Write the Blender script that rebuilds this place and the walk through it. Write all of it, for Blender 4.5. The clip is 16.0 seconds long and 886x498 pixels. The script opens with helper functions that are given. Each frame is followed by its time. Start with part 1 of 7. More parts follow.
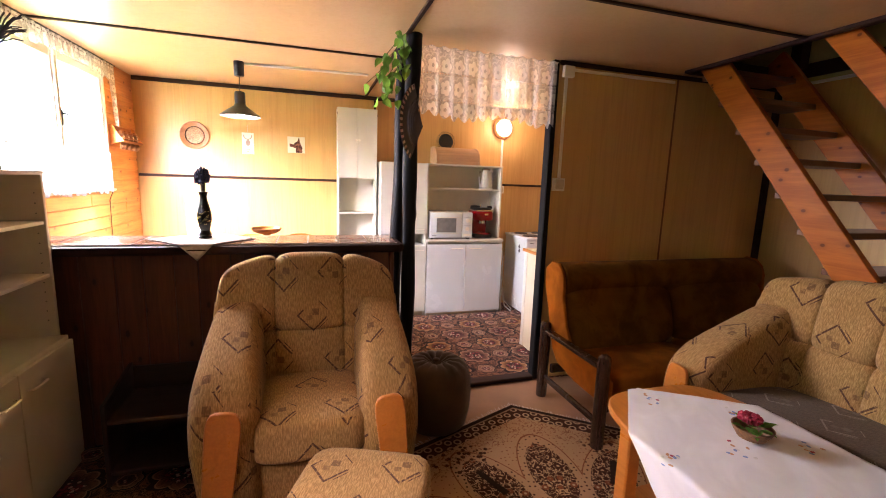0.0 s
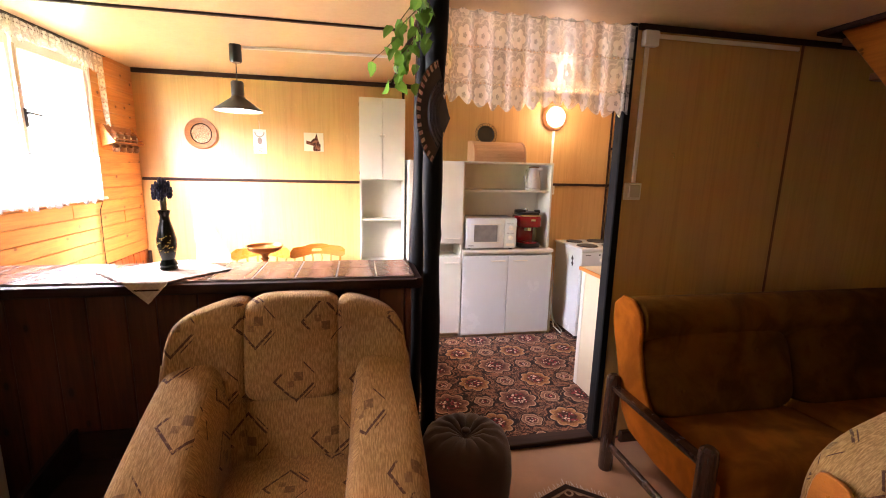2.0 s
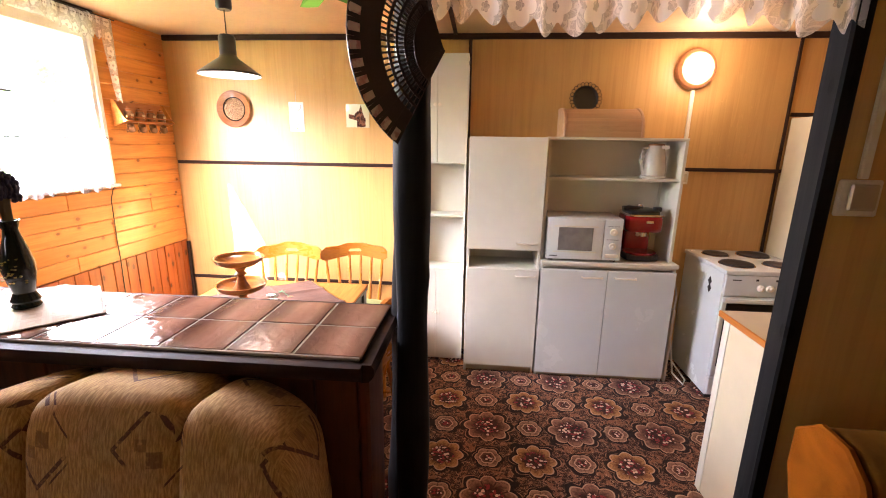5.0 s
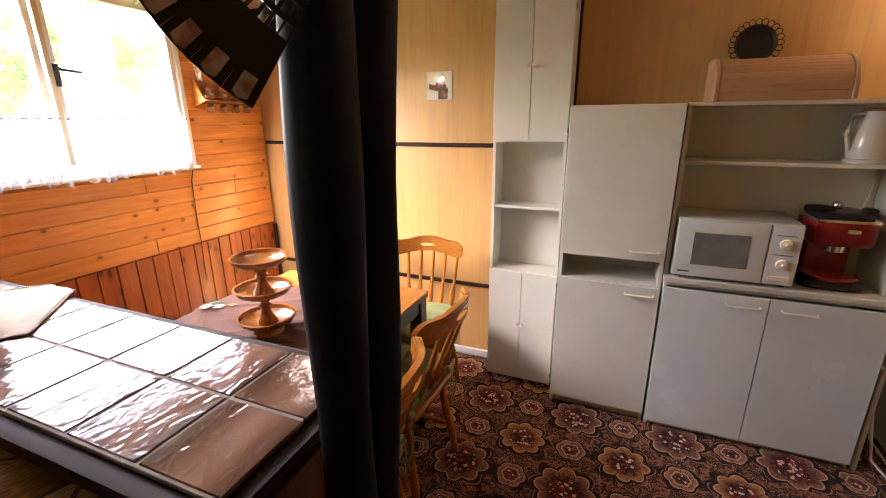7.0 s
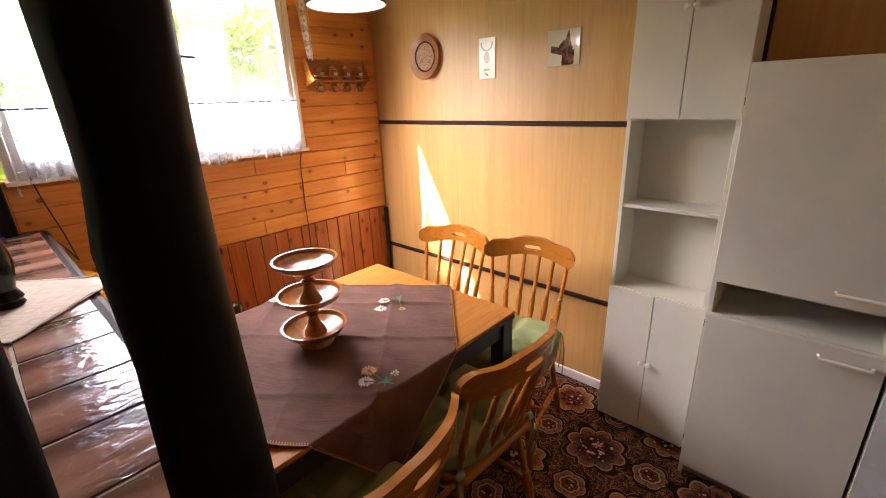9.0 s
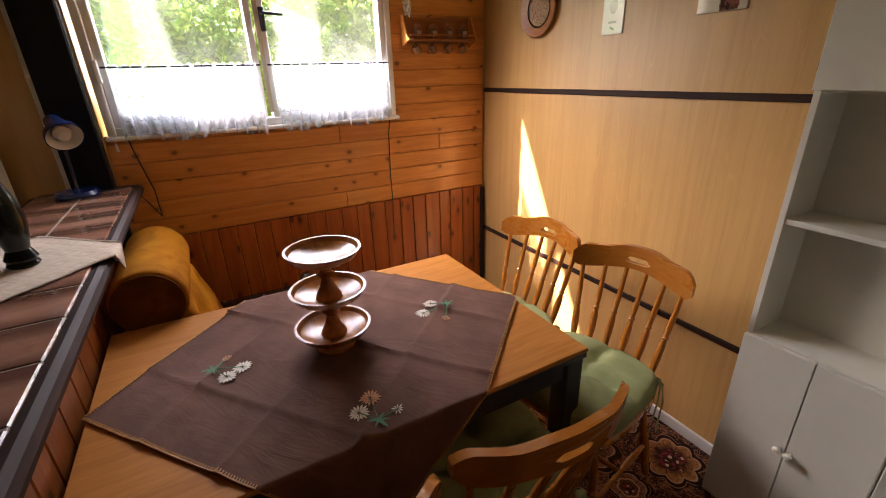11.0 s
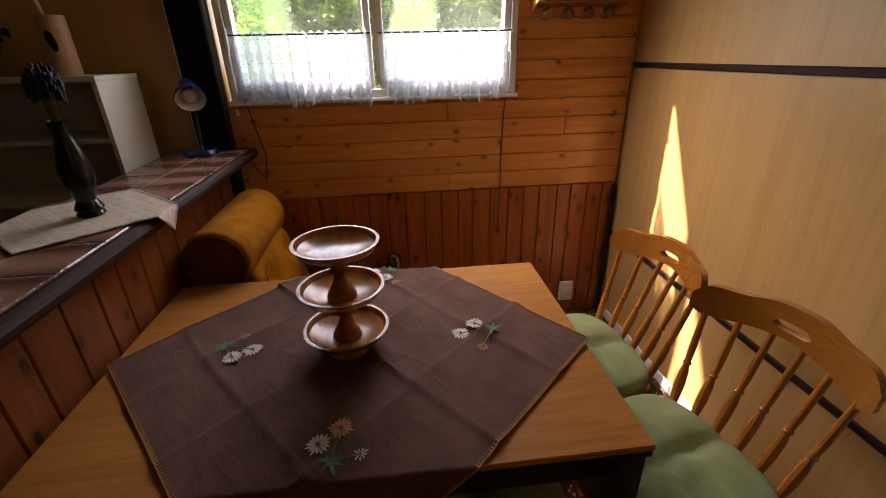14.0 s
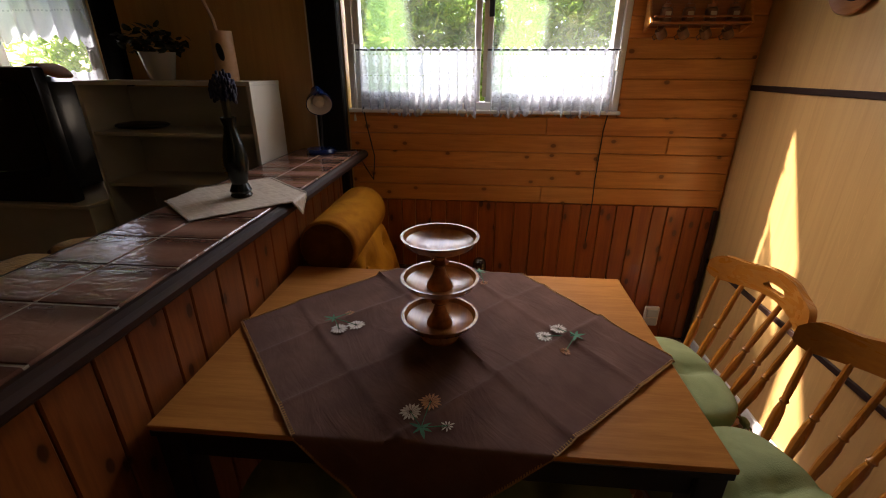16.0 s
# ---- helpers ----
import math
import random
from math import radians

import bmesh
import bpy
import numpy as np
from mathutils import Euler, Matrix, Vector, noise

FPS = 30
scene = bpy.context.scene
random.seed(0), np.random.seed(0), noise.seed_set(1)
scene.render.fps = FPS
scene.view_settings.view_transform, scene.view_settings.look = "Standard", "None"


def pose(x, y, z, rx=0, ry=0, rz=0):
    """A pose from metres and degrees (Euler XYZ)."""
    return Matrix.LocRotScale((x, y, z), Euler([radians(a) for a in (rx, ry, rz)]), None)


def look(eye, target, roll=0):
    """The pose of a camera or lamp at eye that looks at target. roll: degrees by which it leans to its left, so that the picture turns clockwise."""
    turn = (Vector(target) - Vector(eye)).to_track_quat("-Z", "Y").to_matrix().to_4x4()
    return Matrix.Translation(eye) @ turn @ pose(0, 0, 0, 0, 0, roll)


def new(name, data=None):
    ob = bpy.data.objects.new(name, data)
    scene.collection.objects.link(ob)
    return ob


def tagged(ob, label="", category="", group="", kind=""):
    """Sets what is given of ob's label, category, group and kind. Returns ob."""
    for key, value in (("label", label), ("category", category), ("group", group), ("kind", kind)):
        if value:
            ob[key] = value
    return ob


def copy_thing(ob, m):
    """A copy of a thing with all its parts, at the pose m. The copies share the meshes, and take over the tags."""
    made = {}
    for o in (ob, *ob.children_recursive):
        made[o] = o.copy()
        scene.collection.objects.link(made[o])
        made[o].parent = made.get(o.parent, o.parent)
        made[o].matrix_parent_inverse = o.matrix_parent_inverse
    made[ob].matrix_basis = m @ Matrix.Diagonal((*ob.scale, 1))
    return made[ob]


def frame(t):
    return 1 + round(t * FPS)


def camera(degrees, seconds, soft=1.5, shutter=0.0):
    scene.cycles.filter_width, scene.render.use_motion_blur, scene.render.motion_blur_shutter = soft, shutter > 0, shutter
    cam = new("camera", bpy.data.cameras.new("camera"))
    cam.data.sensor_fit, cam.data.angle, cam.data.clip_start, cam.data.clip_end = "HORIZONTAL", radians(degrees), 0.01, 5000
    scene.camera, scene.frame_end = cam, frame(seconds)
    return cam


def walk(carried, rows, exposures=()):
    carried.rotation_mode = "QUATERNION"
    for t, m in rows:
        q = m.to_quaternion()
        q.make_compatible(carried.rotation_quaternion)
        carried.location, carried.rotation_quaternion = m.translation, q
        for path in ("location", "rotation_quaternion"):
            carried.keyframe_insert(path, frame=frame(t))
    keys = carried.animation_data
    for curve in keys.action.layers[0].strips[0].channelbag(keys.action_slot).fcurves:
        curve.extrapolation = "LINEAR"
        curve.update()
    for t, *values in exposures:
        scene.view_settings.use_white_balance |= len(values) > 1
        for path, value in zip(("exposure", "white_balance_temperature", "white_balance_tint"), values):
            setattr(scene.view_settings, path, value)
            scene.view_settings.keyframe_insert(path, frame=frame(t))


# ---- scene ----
cam = camera(91.8, 16.0, 1.0)
PATH = [
    (0, (0.114, 0.31, 1.442), (0.694, 2.198, 1.126), 2.0),
    (0.5, (0.152, 0.432, 1.458), (0.678, 2.336, 1.143), 1.9),
    (1, (0.204, 0.587, 1.491), (0.67, 2.503, 1.158), 1.8),
    (1.5, (0.256, 0.765, 1.508), (0.68, 2.687, 1.157), 1.6),
    (2, (0.347, 0.937, 1.529), (0.73, 2.866, 1.166), 1.4),
    (2.5, (0.44, 1.093, 1.547), (0.791, 3.025, 1.165), 1.1),
    (3, (0.543, 1.264, 1.551), (0.82, 3.205, 1.157), 0.7),
    (5.5, (0.895, 1.978, 1.556), (0.602, 3.893, 1.059), 0.9),
    (6.5, (0.998, 2.262, 1.547), (0.415, 4.096, 1.004), 0.3),
    (7, (1.006, 2.428, 1.54), (0.282, 4.202, 0.968), -0.4),
    (7.5, (1.026, 2.565, 1.524), (0.158, 4.273, 0.949), -0.8),
    (8, (1.004, 2.675, 1.498), (0.01, 4.31, 0.916), -0.9),
    (8.5, (1.031, 2.812, 1.535), (-0.117, 4.322, 0.901), -2.1),
    (9, (1.025, 2.929, 1.536), (-0.266, 4.306, 0.876), -2.3),
    (9.5, (1.004, 3.044, 1.513), (-0.419, 4.275, 0.836), -2.7),
    (10, (0.958, 3.135, 1.499), (-0.557, 4.233, 0.792), -2.6),
    (12.5, (0.882, 3.646, 1.499), (-0.861, 4.234, 0.714), -1.1),
    (13, (0.832, 3.705, 1.465), (-0.945, 4.171, 0.675), -1.3),
    (13.5, (0.787, 3.742, 1.471), (-1.009, 4.067, 0.652), -1.4),
    (14, (0.766, 3.734, 1.463), (-1.047, 3.924, 0.64), -1.4),
    (14.5, (0.766, 3.738, 1.464), (-1.054, 3.799, 0.638), -1.3),
    (15, (0.783, 3.735, 1.49), (-1.029, 3.695, 0.644), -1.3),
    (15.5, (0.81, 3.706, 1.491), (-1.006, 3.601, 0.66), -0.7),
    (16, (0.862, 3.679, 1.471), (-0.977, 3.517, 0.702), 0.2),
]
EXPOSURES = [
    (0, 5.85, 6500, 36), (3, 5.85, 6500, 34), (5.5, 5.4, 6500, 31), (7, 4.7, 6650, 31), (8, 4.05, 6750, 30), (9, 4.05, 6850, 31),
    (10, 3.62, 6850, 30), (12.5, 2.6, 6800, 26), (14, 2.2, 6800, 26), (16, 2.0, 6800, 24),
]
walk(cam, [(t, look(eye, target, roll)) for t, eye, target, roll in PATH], EXPOSURES)

# ---------------- light and exposure ----------------
SUN_WAY = Vector((0.34, 0.62, -0.665))
world = bpy.data.worlds.new("sky")
world.use_nodes = True
scene.world = world
sky = world.node_tree.nodes.new("ShaderNodeTexSky")
sky.sky_type, sky.sun_disc = "NISHITA", False
sky.sun_elevation, sky.sun_rotation = radians(43), math.atan2(-SUN_WAY.x, -SUN_WAY.y)
world.node_tree.links.new(sky.outputs[0], world.node_tree.nodes["Background"].inputs[0])
world.node_tree.nodes["Background"].inputs[1].default_value = 0.12


def lamp(name, kind, energy, place, colour=(1, 1, 1), **more):
    data = bpy.data.lights.new(name, kind)
    data.energy, data.color = energy, colour
    for key, value in more.items():
        if key == "size":
            data.shadow_soft_size = value
        if key == "angle":
            data.angle = value
        if key == "rect":
            data.shape, data.size, data.size_y = "RECTANGLE", value[0], value[1]
        if key == "spread":
            data.spread = radians(value)
        if key == "cone":
            data.spot_size, data.spot_blend = value, 0.5
    ob = new(name, data)
    ob.matrix_world = place
    return ob


lamp("sun", "SUN", 5.0, look((-4, -7, 8), Vector((-4, -7, 8)) + SUN_WAY), (1, 0.94, 0.84), angle=radians(1.0))
# area lamps adding to the sky light through the two west windows
lamp("kitchen_window_light", "AREA", 2.8, look((-1.56, 3.67, 1.72), (0.1, 3.05, 0.3)), (0.92, 0.97, 1.0), rect=(1.25, 0.75), spread=125)
# sunlight scattered onwards by the net curtains
lamp("kitchen_curtain_light", "AREA", 2.0, look((-1.52, 3.70, 1.70), Vector((-1.52, 3.70, 1.70)) + SUN_WAY), (1.0, 0.97, 0.90), rect=(1.1, 0.6), spread=85)
lamp("living_window_light", "AREA", 0.95, look((-1.56, 1.05, 1.62), (-0.3, 1.7, 0.0)), (1.0, 0.90, 0.77), rect=(1.15, 0.7), spread=66)
lamp("pendant_bulb", "POINT", 0.14, pose(-0.398, 3.992, 1.875), (1, 0.86, 0.66), size=0.03)
lamp("globe_bulb", "POINT", 0.14, pose(2.19, 4.72, 2.05), (1, 0.80, 0.55), size=0.07)

# ---------------- material kit ----------------
NT = [None]


def nd(kind, **props):
    n = NT[0].nodes.new(kind)
    for k, v in props.items():
        if k == "operation":
            n.operation = v
        elif k == "data_type":
            n.data_type = v
        elif k == "blend":
            n.blend_type = v
        elif k == "feature":
            n.feature = v
        elif k == "interp":
            n.interpolation_type = v
        elif k == "wave":
            n.wave_type = v
    return n


def put_in(sock, v):
    if isinstance(v, F):
        NT[0].links.new(v.s, sock)
    elif isinstance(v, bpy.types.NodeSocket):
        NT[0].links.new(v, sock)
    elif isinstance(v, (tuple, list)) and len(v) == 3 and len(sock.default_value) == 4:
        sock.default_value = (*v, 1)
    else:
        sock.default_value = v


class F:
    """A scalar field in the shader, with arithmetic."""

    def __init__(self, s):
        self.s = s

    def __add__(self, o): return op("ADD", self, o)
    def __radd__(self, o): return op("ADD", o, self)
    def __sub__(self, o): return op("SUBTRACT", self, o)
    def __rsub__(self, o): return op("SUBTRACT", o, self)
    def __mul__(self, o): return op("MULTIPLY", self, o)
    def __rmul__(self, o): return op("MULTIPLY", o, self)
    def __truediv__(self, o): return op("DIVIDE", self, o)


def op(kind, *a):
    n = nd("ShaderNodeMath", operation=kind)
    for i, v in enumerate(a):
        put_in(n.inputs[i], v)
    return F(n.outputs[0])


def step(v, a, b):
    """0 below a, 1 above b, smooth between."""
    n = nd("ShaderNodeMapRange", interp="SMOOTHSTEP")
    put_in(n.inputs[0], v)
    n.inputs[1].default_value, n.inputs[2].default_value = (a, b) if a < b else (b, a)
    n.inputs[3].default_value, n.inputs[4].default_value = (0, 1) if a < b else (1, 0)
    return F(n.outputs[0])


def coords(which):
    if which == "random":
        return F(nd("ShaderNodeObjectInfo").outputs["Random"])
    if which == "island":
        return F(nd("ShaderNodeNewGeometry").outputs["Random Per Island"])
    return nd("ShaderNodeTexCoord").outputs[which]


def split(vec):
    n = nd("ShaderNodeSeparateXYZ")
    put_in(n.inputs[0], vec)
    return F(n.outputs[0]), F(n.outputs[1]), F(n.outputs[2])


def join(x, y, z):
    n = nd("ShaderNodeCombineXYZ")
    for i, v in enumerate((x, y, z)):
        put_in(n.inputs[i], v)
    return n.outputs[0]


def vmul(vec, s):
    n = nd("ShaderNodeVectorMath", operation="MULTIPLY")
    put_in(n.inputs[0], vec)
    n.inputs[1].default_value = s
    return n.outputs[0]


def shifted(vec, f, amount=37.0):
    """The place moved by a random field, so that alike pieces differ."""
    n = nd("ShaderNodeVectorMath", operation="ADD")
    put_in(n.inputs[0], vec)
    put_in(n.inputs[1], join(f * amount, f * (amount * 0.7), f * (amount * 1.3)))
    return n.outputs[0]


def noisy(vec, scale, detail=3.0, rough=0.55, twist=0.0):
    n = nd("ShaderNodeTexNoise")
    put_in(n.inputs["Vector"], vec)
    n.inputs["Scale"].default_value, n.inputs["Detail"].default_value = scale, detail
    n.inputs["Roughness"].default_value, n.inputs["Distortion"].default_value = rough, twist
    return F(n.outputs[0])


def cells(vec, scale, feature="F1", out=0, randomness=1.0):
    n = nd("ShaderNodeTexVoronoi", feature=feature)
    put_in(n.inputs["Vector"], vec)
    n.inputs["Scale"].default_value, n.inputs["Randomness"].default_value = scale, randomness
    return F(n.outputs[out])


def mix(f, a, b, blend="MIX"):
    n = nd("ShaderNodeMix", data_type="RGBA", blend=blend)
    put_in(n.inputs[0], f)
    put_in(n.inputs[6], a)
    put_in(n.inputs[7], b)
    return n.outputs[2]


def relief(height, strength=0.3, distance=0.01):
    n = nd("ShaderNodeBump")
    put_in(n.inputs["Height"], height)
    n.inputs["Strength"].default_value, n.inputs["Distance"].default_value = strength, distance
    return n.outputs[0]


def material(name, rough=0.5, metal=0.0, **more):
    m = bpy.data.materials.new(name)
    m.use_nodes = True
    NT[0] = m.node_tree
    b = m.node_tree.nodes["Principled BSDF"]
    b.inputs["Roughness"].default_value, b.inputs["Metallic"].default_value = rough, metal
    for k, v in more.items():
        if k == "coat":
            b.inputs["Coat Weight"].default_value = v
            b.inputs["Coat Roughness"].default_value = 0.12
        if k == "sheen":
            b.inputs["Sheen Weight"].default_value = v
        if k == "spec":
            b.inputs["Specular IOR Level"].default_value = v
    return m, b


def finish(b, colour=None, rough=None, normal=None):
    for key, v in (("Base Color", colour), ("Roughness", rough), ("Normal", normal)):
        if v is not None:
            put_in(b.inputs[key], v)


def plain(name, colour, rough=0.5, metal=0.0, spread=0.12, scale=6.0, bumpy=0.05, grain=60.0, **more):
    """Paint, metal or plastic: one colour with faint blotches, fine relief and uneven gloss."""
    m, b = material(name, rough, metal, **more)
    p = coords("Object")
    big, fine = noisy(p, scale, 4), noisy(p, grain, 3)
    dark = tuple(c * (1 - spread) for c in colour)
    finish(b, mix(step(big, 0.35, 0.7), dark, colour), big * 0.18 + (rough - 0.09), relief(fine, bumpy, 0.004))
    return m


def wood(name, light, dark, along="x", knots=0.0, rough=0.38, coat=0.25, ring=1.0, scale=1.0, contrast=1.0):
    """Timber with grain along one axis of the piece, and knots."""
    m, b = material(name, rough, coat=coat, spec=0.5 if coat else 0.15)
    p = shifted(coords("Object"), coords("random"))
    long_, wide = 1.1 * scale, 16.0 * scale
    s = {"x": (long_, wide, wide), "y": (wide, long_, wide), "z": (wide, wide, long_)}[along]
    q = vmul(p, s)
    grain = noisy(q, 1.0, 5, 0.6, 1.2 * ring)
    fine = noisy(vmul(q, (3.0, 3.0, 3.0)), 2.2, 3, 0.6)
    tone = noisy(p, 0.9, 2)
    f = step(grain * 0.75 + fine * 0.35, 0.36, 0.74)
    c = mix(f, light, dark)
    c = mix(coords("random") * 0.4 * contrast, c, tuple(d * 0.62 for d in light), "MIX")
    c = mix(step(tone, 0.4, 0.75) * 0.35, c, dark)
    height = grain
    if knots:
        x, y, z = split(p)
        face = {"x": join(x * 6.0, (y + z) * 9.0, 0.0), "y": join(y * 7.5, z * 10.0, 0.0), "z": join(z * 5.0, (x + y) * 10.0, 0.0)}[along]
        vor = nd("ShaderNodeTexVoronoi")
        vor.voronoi_dimensions = "2D"
        vor.inputs["Scale"].default_value = 1.0
        put_in(vor.inputs["Vector"], face)
        keep, _, _ = split(vor.outputs["Color"])
        d = F(vor.outputs["Distance"]) + step(keep, 0.96 - 0.54 * knots, 0.94 - 0.54 * knots) + keep * 0.05
        spot = step(d + fine * 0.06, 0.185, 0.13)
        halo = step(d + fine * 0.1, 0.36, 0.16)
        c = mix(halo * 0.6 * knots, c, tuple(x * 0.75 for x in dark))
        c = mix(spot * min(1.0, knots * 1.3), c, tuple(x * 0.36 for x in dark))
        height = grain - spot * 0.5
    finish(b, c, grain * 0.2 + (rough - 0.1), relief(height, 0.16, 0.004))
    return m


M_PINE = wood("orange_varnished_pine", (0.83, 0.37, 0.085), (0.57, 0.205, 0.036), "y", 0.72, 0.34, 0.3)
M_REDBOARD = wood("red_brown_stained_pine", (0.48, 0.132, 0.022), (0.27, 0.058, 0.011), "z", 0.9, 0.36, 0.3)
# the red board again, darkened for the shaded kitchen side of the counter
M_REDBOARDSHADE = wood("red_brown_board_shaded", (0.30, 0.092, 0.019), (0.155, 0.038, 0.009), "z", 0.9, 0.36, 0.2)
M_DARKBOARD = wood("dark_red_brown_stained_board", (0.20, 0.060, 0.022), (0.085, 0.025, 0.010), "z", 0.7, 0.36, 0.3)
M_CHAIR = wood("honey_varnished_beech", (0.52, 0.19, 0.024), (0.34, 0.105, 0.012), "z", 0.0, 0.28, 0.16)
M_CHAIRX = wood("honey_varnished_beech_rail", (0.52, 0.19, 0.024), (0.34, 0.105, 0.012), "x", 0.0, 0.28, 0.16)
M_TABLE = wood("light_beech_laminate", (0.46, 0.19, 0.040), (0.34, 0.128, 0.024), "y", 0.0, 0.5, 0.0, scale=2.2, contrast=0.0)
M_STAIR = wood("orange_varnished_stair_pine", (0.54, 0.155, 0.014), (0.34, 0.085, 0.008), "y", 0.7, 0.32, 0.0)
M_TREAD = wood("brown_stair_tread", (0.25, 0.10, 0.035), (0.14, 0.05, 0.018), "x", 0.5, 0.35, 0.3)
M_COFFEE = wood("orange_beech_veneer", (0.56, 0.19, 0.030), (0.44, 0.14, 0.020), "y", 0.0, 0.3, 0.12, contrast=0.0)
M_BREAD = wood("pale_beech", (0.56, 0.34, 0.18), (0.48, 0.27, 0.13), "x", 0.0, 0.45, 0.1)
M_TRAY = wood("turned_two_tone_wood", (0.54, 0.205, 0.040), (0.19, 0.060, 0.015), "x", 0.0, 0.22, 0.04, scale=0.55)
M_RACK = wood("spice_rack_wood", (0.50, 0.20, 0.06), (0.34, 0.11, 0.03), "y", 0.0, 0.4, 0.2)
M_BENCHWOOD = wood("dark_brown_turned_wood", (0.050, 0.022, 0.013), (0.028, 0.013, 0.008), "z", 0.0, 0.25, 0.4)
M_BATTEN = wood("dark_brown_batten", (0.050, 0.024, 0.016), (0.024, 0.012, 0.009), "x", 0.0, 0.6, 0.0)
M_LOG = wood("black_brown_peeled_log", (0.011, 0.011, 0.012), (0.004, 0.005, 0.006), "z", 0.6, 0.62, 0.0)
M_DARKBOX = wood("dark_walnut_board", (0.060, 0.026, 0.014), (0.030, 0.013, 0.008), "x", 0.0, 0.4, 0.2)
M_PLATEWOOD = wood("carved_plate_wood", (0.50, 0.215, 0.085), (0.34, 0.125, 0.045), "x", 0.0, 0.35, 0.3)

M_WHITE = plain("cream_white_laminate", (0.67, 0.655, 0.56), 0.42, spread=0.05)
M_COOLWHITE = plain("white_enamel", (0.67, 0.71, 0.70), 0.25, spread=0.04, coat=0.3)
M_CREAM = plain("ivory_board", (0.58, 0.51, 0.36), 0.45, spread=0.06)
M_GREYSHELF = plain("grey_white_bookcase_laminate", (0.66, 0.62, 0.52), 0.45, spread=0.06)
M_FRAMEWHITE = plain("white_window_paint", (0.80, 0.80, 0.78), 0.35, spread=0.06)
M_PLASTIC = plain("ivory_plastic", (0.82, 0.77, 0.65), 0.35, spread=0.04)
M_BLACKPL = plain("black_plastic", (0.012, 0.012, 0.013), 0.3, spread=0.2)
M_BLACKMET = plain("black_lacquered_metal", (0.018, 0.018, 0.02), 0.32, spread=0.2, coat=0.2)
M_IRON = plain("dark_cast_iron", (0.035, 0.028, 0.026), 0.55, 0.3, spread=0.3)
M_CHROME = plain("chrome", (0.75, 0.75, 0.76), 0.15, 1.0, spread=0.05, bumpy=0.0)
M_BRASS = plain("dull_brass", (0.55, 0.40, 0.16), 0.35, 1.0, spread=0.2)
M_RED = plain("red_lacquer", (0.27, 0.008, 0.012), 0.2, spread=0.1, coat=0.5)
M_BLUE = plain("blue_enamel", (0.008, 0.022, 0.095), 0.25, spread=0.1, coat=0.4)
M_LAMPIN = plain("lamp_inside_white", (0.82, 0.80, 0.76), 0.4)
M_POT = plain("white_ceramic", (0.56, 0.53, 0.46), 0.2, spread=0.05)
M_WICKER = plain("woven_wicker", (0.34, 0.16, 0.06), 0.6, spread=0.5, scale=60, bumpy=0.6, grain=180)
M_BASKET = plain("black_wicker", (0.015, 0.013, 0.012), 0.5, spread=0.4, scale=50, bumpy=0.5)
M_GLASSDARK = plain("dark_glass", (0.010, 0.011, 0.012), 0.06, spread=0.1, bumpy=0.0)
M_MWGLASS = plain("grey_oven_glass", (0.20, 0.20, 0.19), 0.12, spread=0.2, scale=20, bumpy=0.0)
M_LAVENDER = plain("dried_lavender", (0.016, 0.018, 0.055), 0.8, spread=0.5, scale=60)
M_STEM = plain("dry_stem", (0.14, 0.12, 0.05), 0.7, spread=0.4)
M_LEAFDARK = plain("dark_houseplant_leaf", (0.025, 0.045, 0.02), 0.5, spread=0.5, scale=14)
M_FLOWERRED = plain("red_petals", (0.50, 0.02, 0.05), 0.5, spread=0.4, scale=30)
M_GROUT = plain("pale_grout", (0.38, 0.32, 0.25), 0.8, spread=0.25, scale=20)
M_DOILY = plain("white_linen_doily", (0.54, 0.46, 0.37), 0.9, spread=0.12, scale=40, bumpy=0.35, grain=240)


def doily_weave():
    m, b = material("cream_woven_doily", 0.9, spec=0.15)
    q = coords("UV")
    u, v, _ = split(q)
    lx, ly, n = lattice(u, v, 0.062, 0.062, False)
    ring = op("MAXIMUM", op("ABSOLUTE", lx), op("ABSOLUTE", ly))
    sq = step(op("ABSOLUTE", ring - 0.014), 0.0075, 0.0055)
    bars = step(op("ABSOLUTE", ring - 0.029), 0.003, 0.001) * 0.6
    thread = noisy(q, 380, 2)
    c = mix(op("MAXIMUM", sq, bars) * 0.4, (0.60, 0.51, 0.41), (0.45, 0.35, 0.26))
    c = mix(step(noisy(q, 6, 3), 0.4, 0.8) * 0.3, c, (0.40, 0.31, 0.22))
    finish(b, c, None, relief(thread - sq, 0.4, 0.003))
    return m


M_POUF = plain("brown_pouf_cloth", (0.075, 0.042, 0.026), 0.85, spread=0.3, bumpy=0.3, grain=220, sheen=0.3)
M_THREAD_W = plain("white_embroidery", (0.72, 0.66, 0.56), 0.7, spread=0.2, scale=80)
M_THREAD_O = plain("peach_embroidery", (0.62, 0.30, 0.14), 0.7, spread=0.2, scale=80)
M_THREAD_G = plain("green_embroidery", (0.05, 0.20, 0.10), 0.7, spread=0.2, scale=80)
M_THREAD_B = plain("blue_embroidery", (0.25, 0.33, 0.52), 0.7, spread=0.2, scale=80)
M_GOLD = plain("gold_edge_stitch", (0.45, 0.22, 0.05), 0.6, spread=0.3, scale=90)
M_LOFT = plain("pale_green_loft_board", (0.52, 0.50, 0.22), 0.6, spread=0.15)
M_SALMON = plain("salmon_brown_lino", (0.44, 0.24, 0.125), 0.5, spread=0.2, scale=3)
M_CORD = plain("white_cord", (0.62, 0.60, 0.54), 0.5)
M_DARKCORD = plain("dark_cord", (0.02, 0.016, 0.012), 0.5)
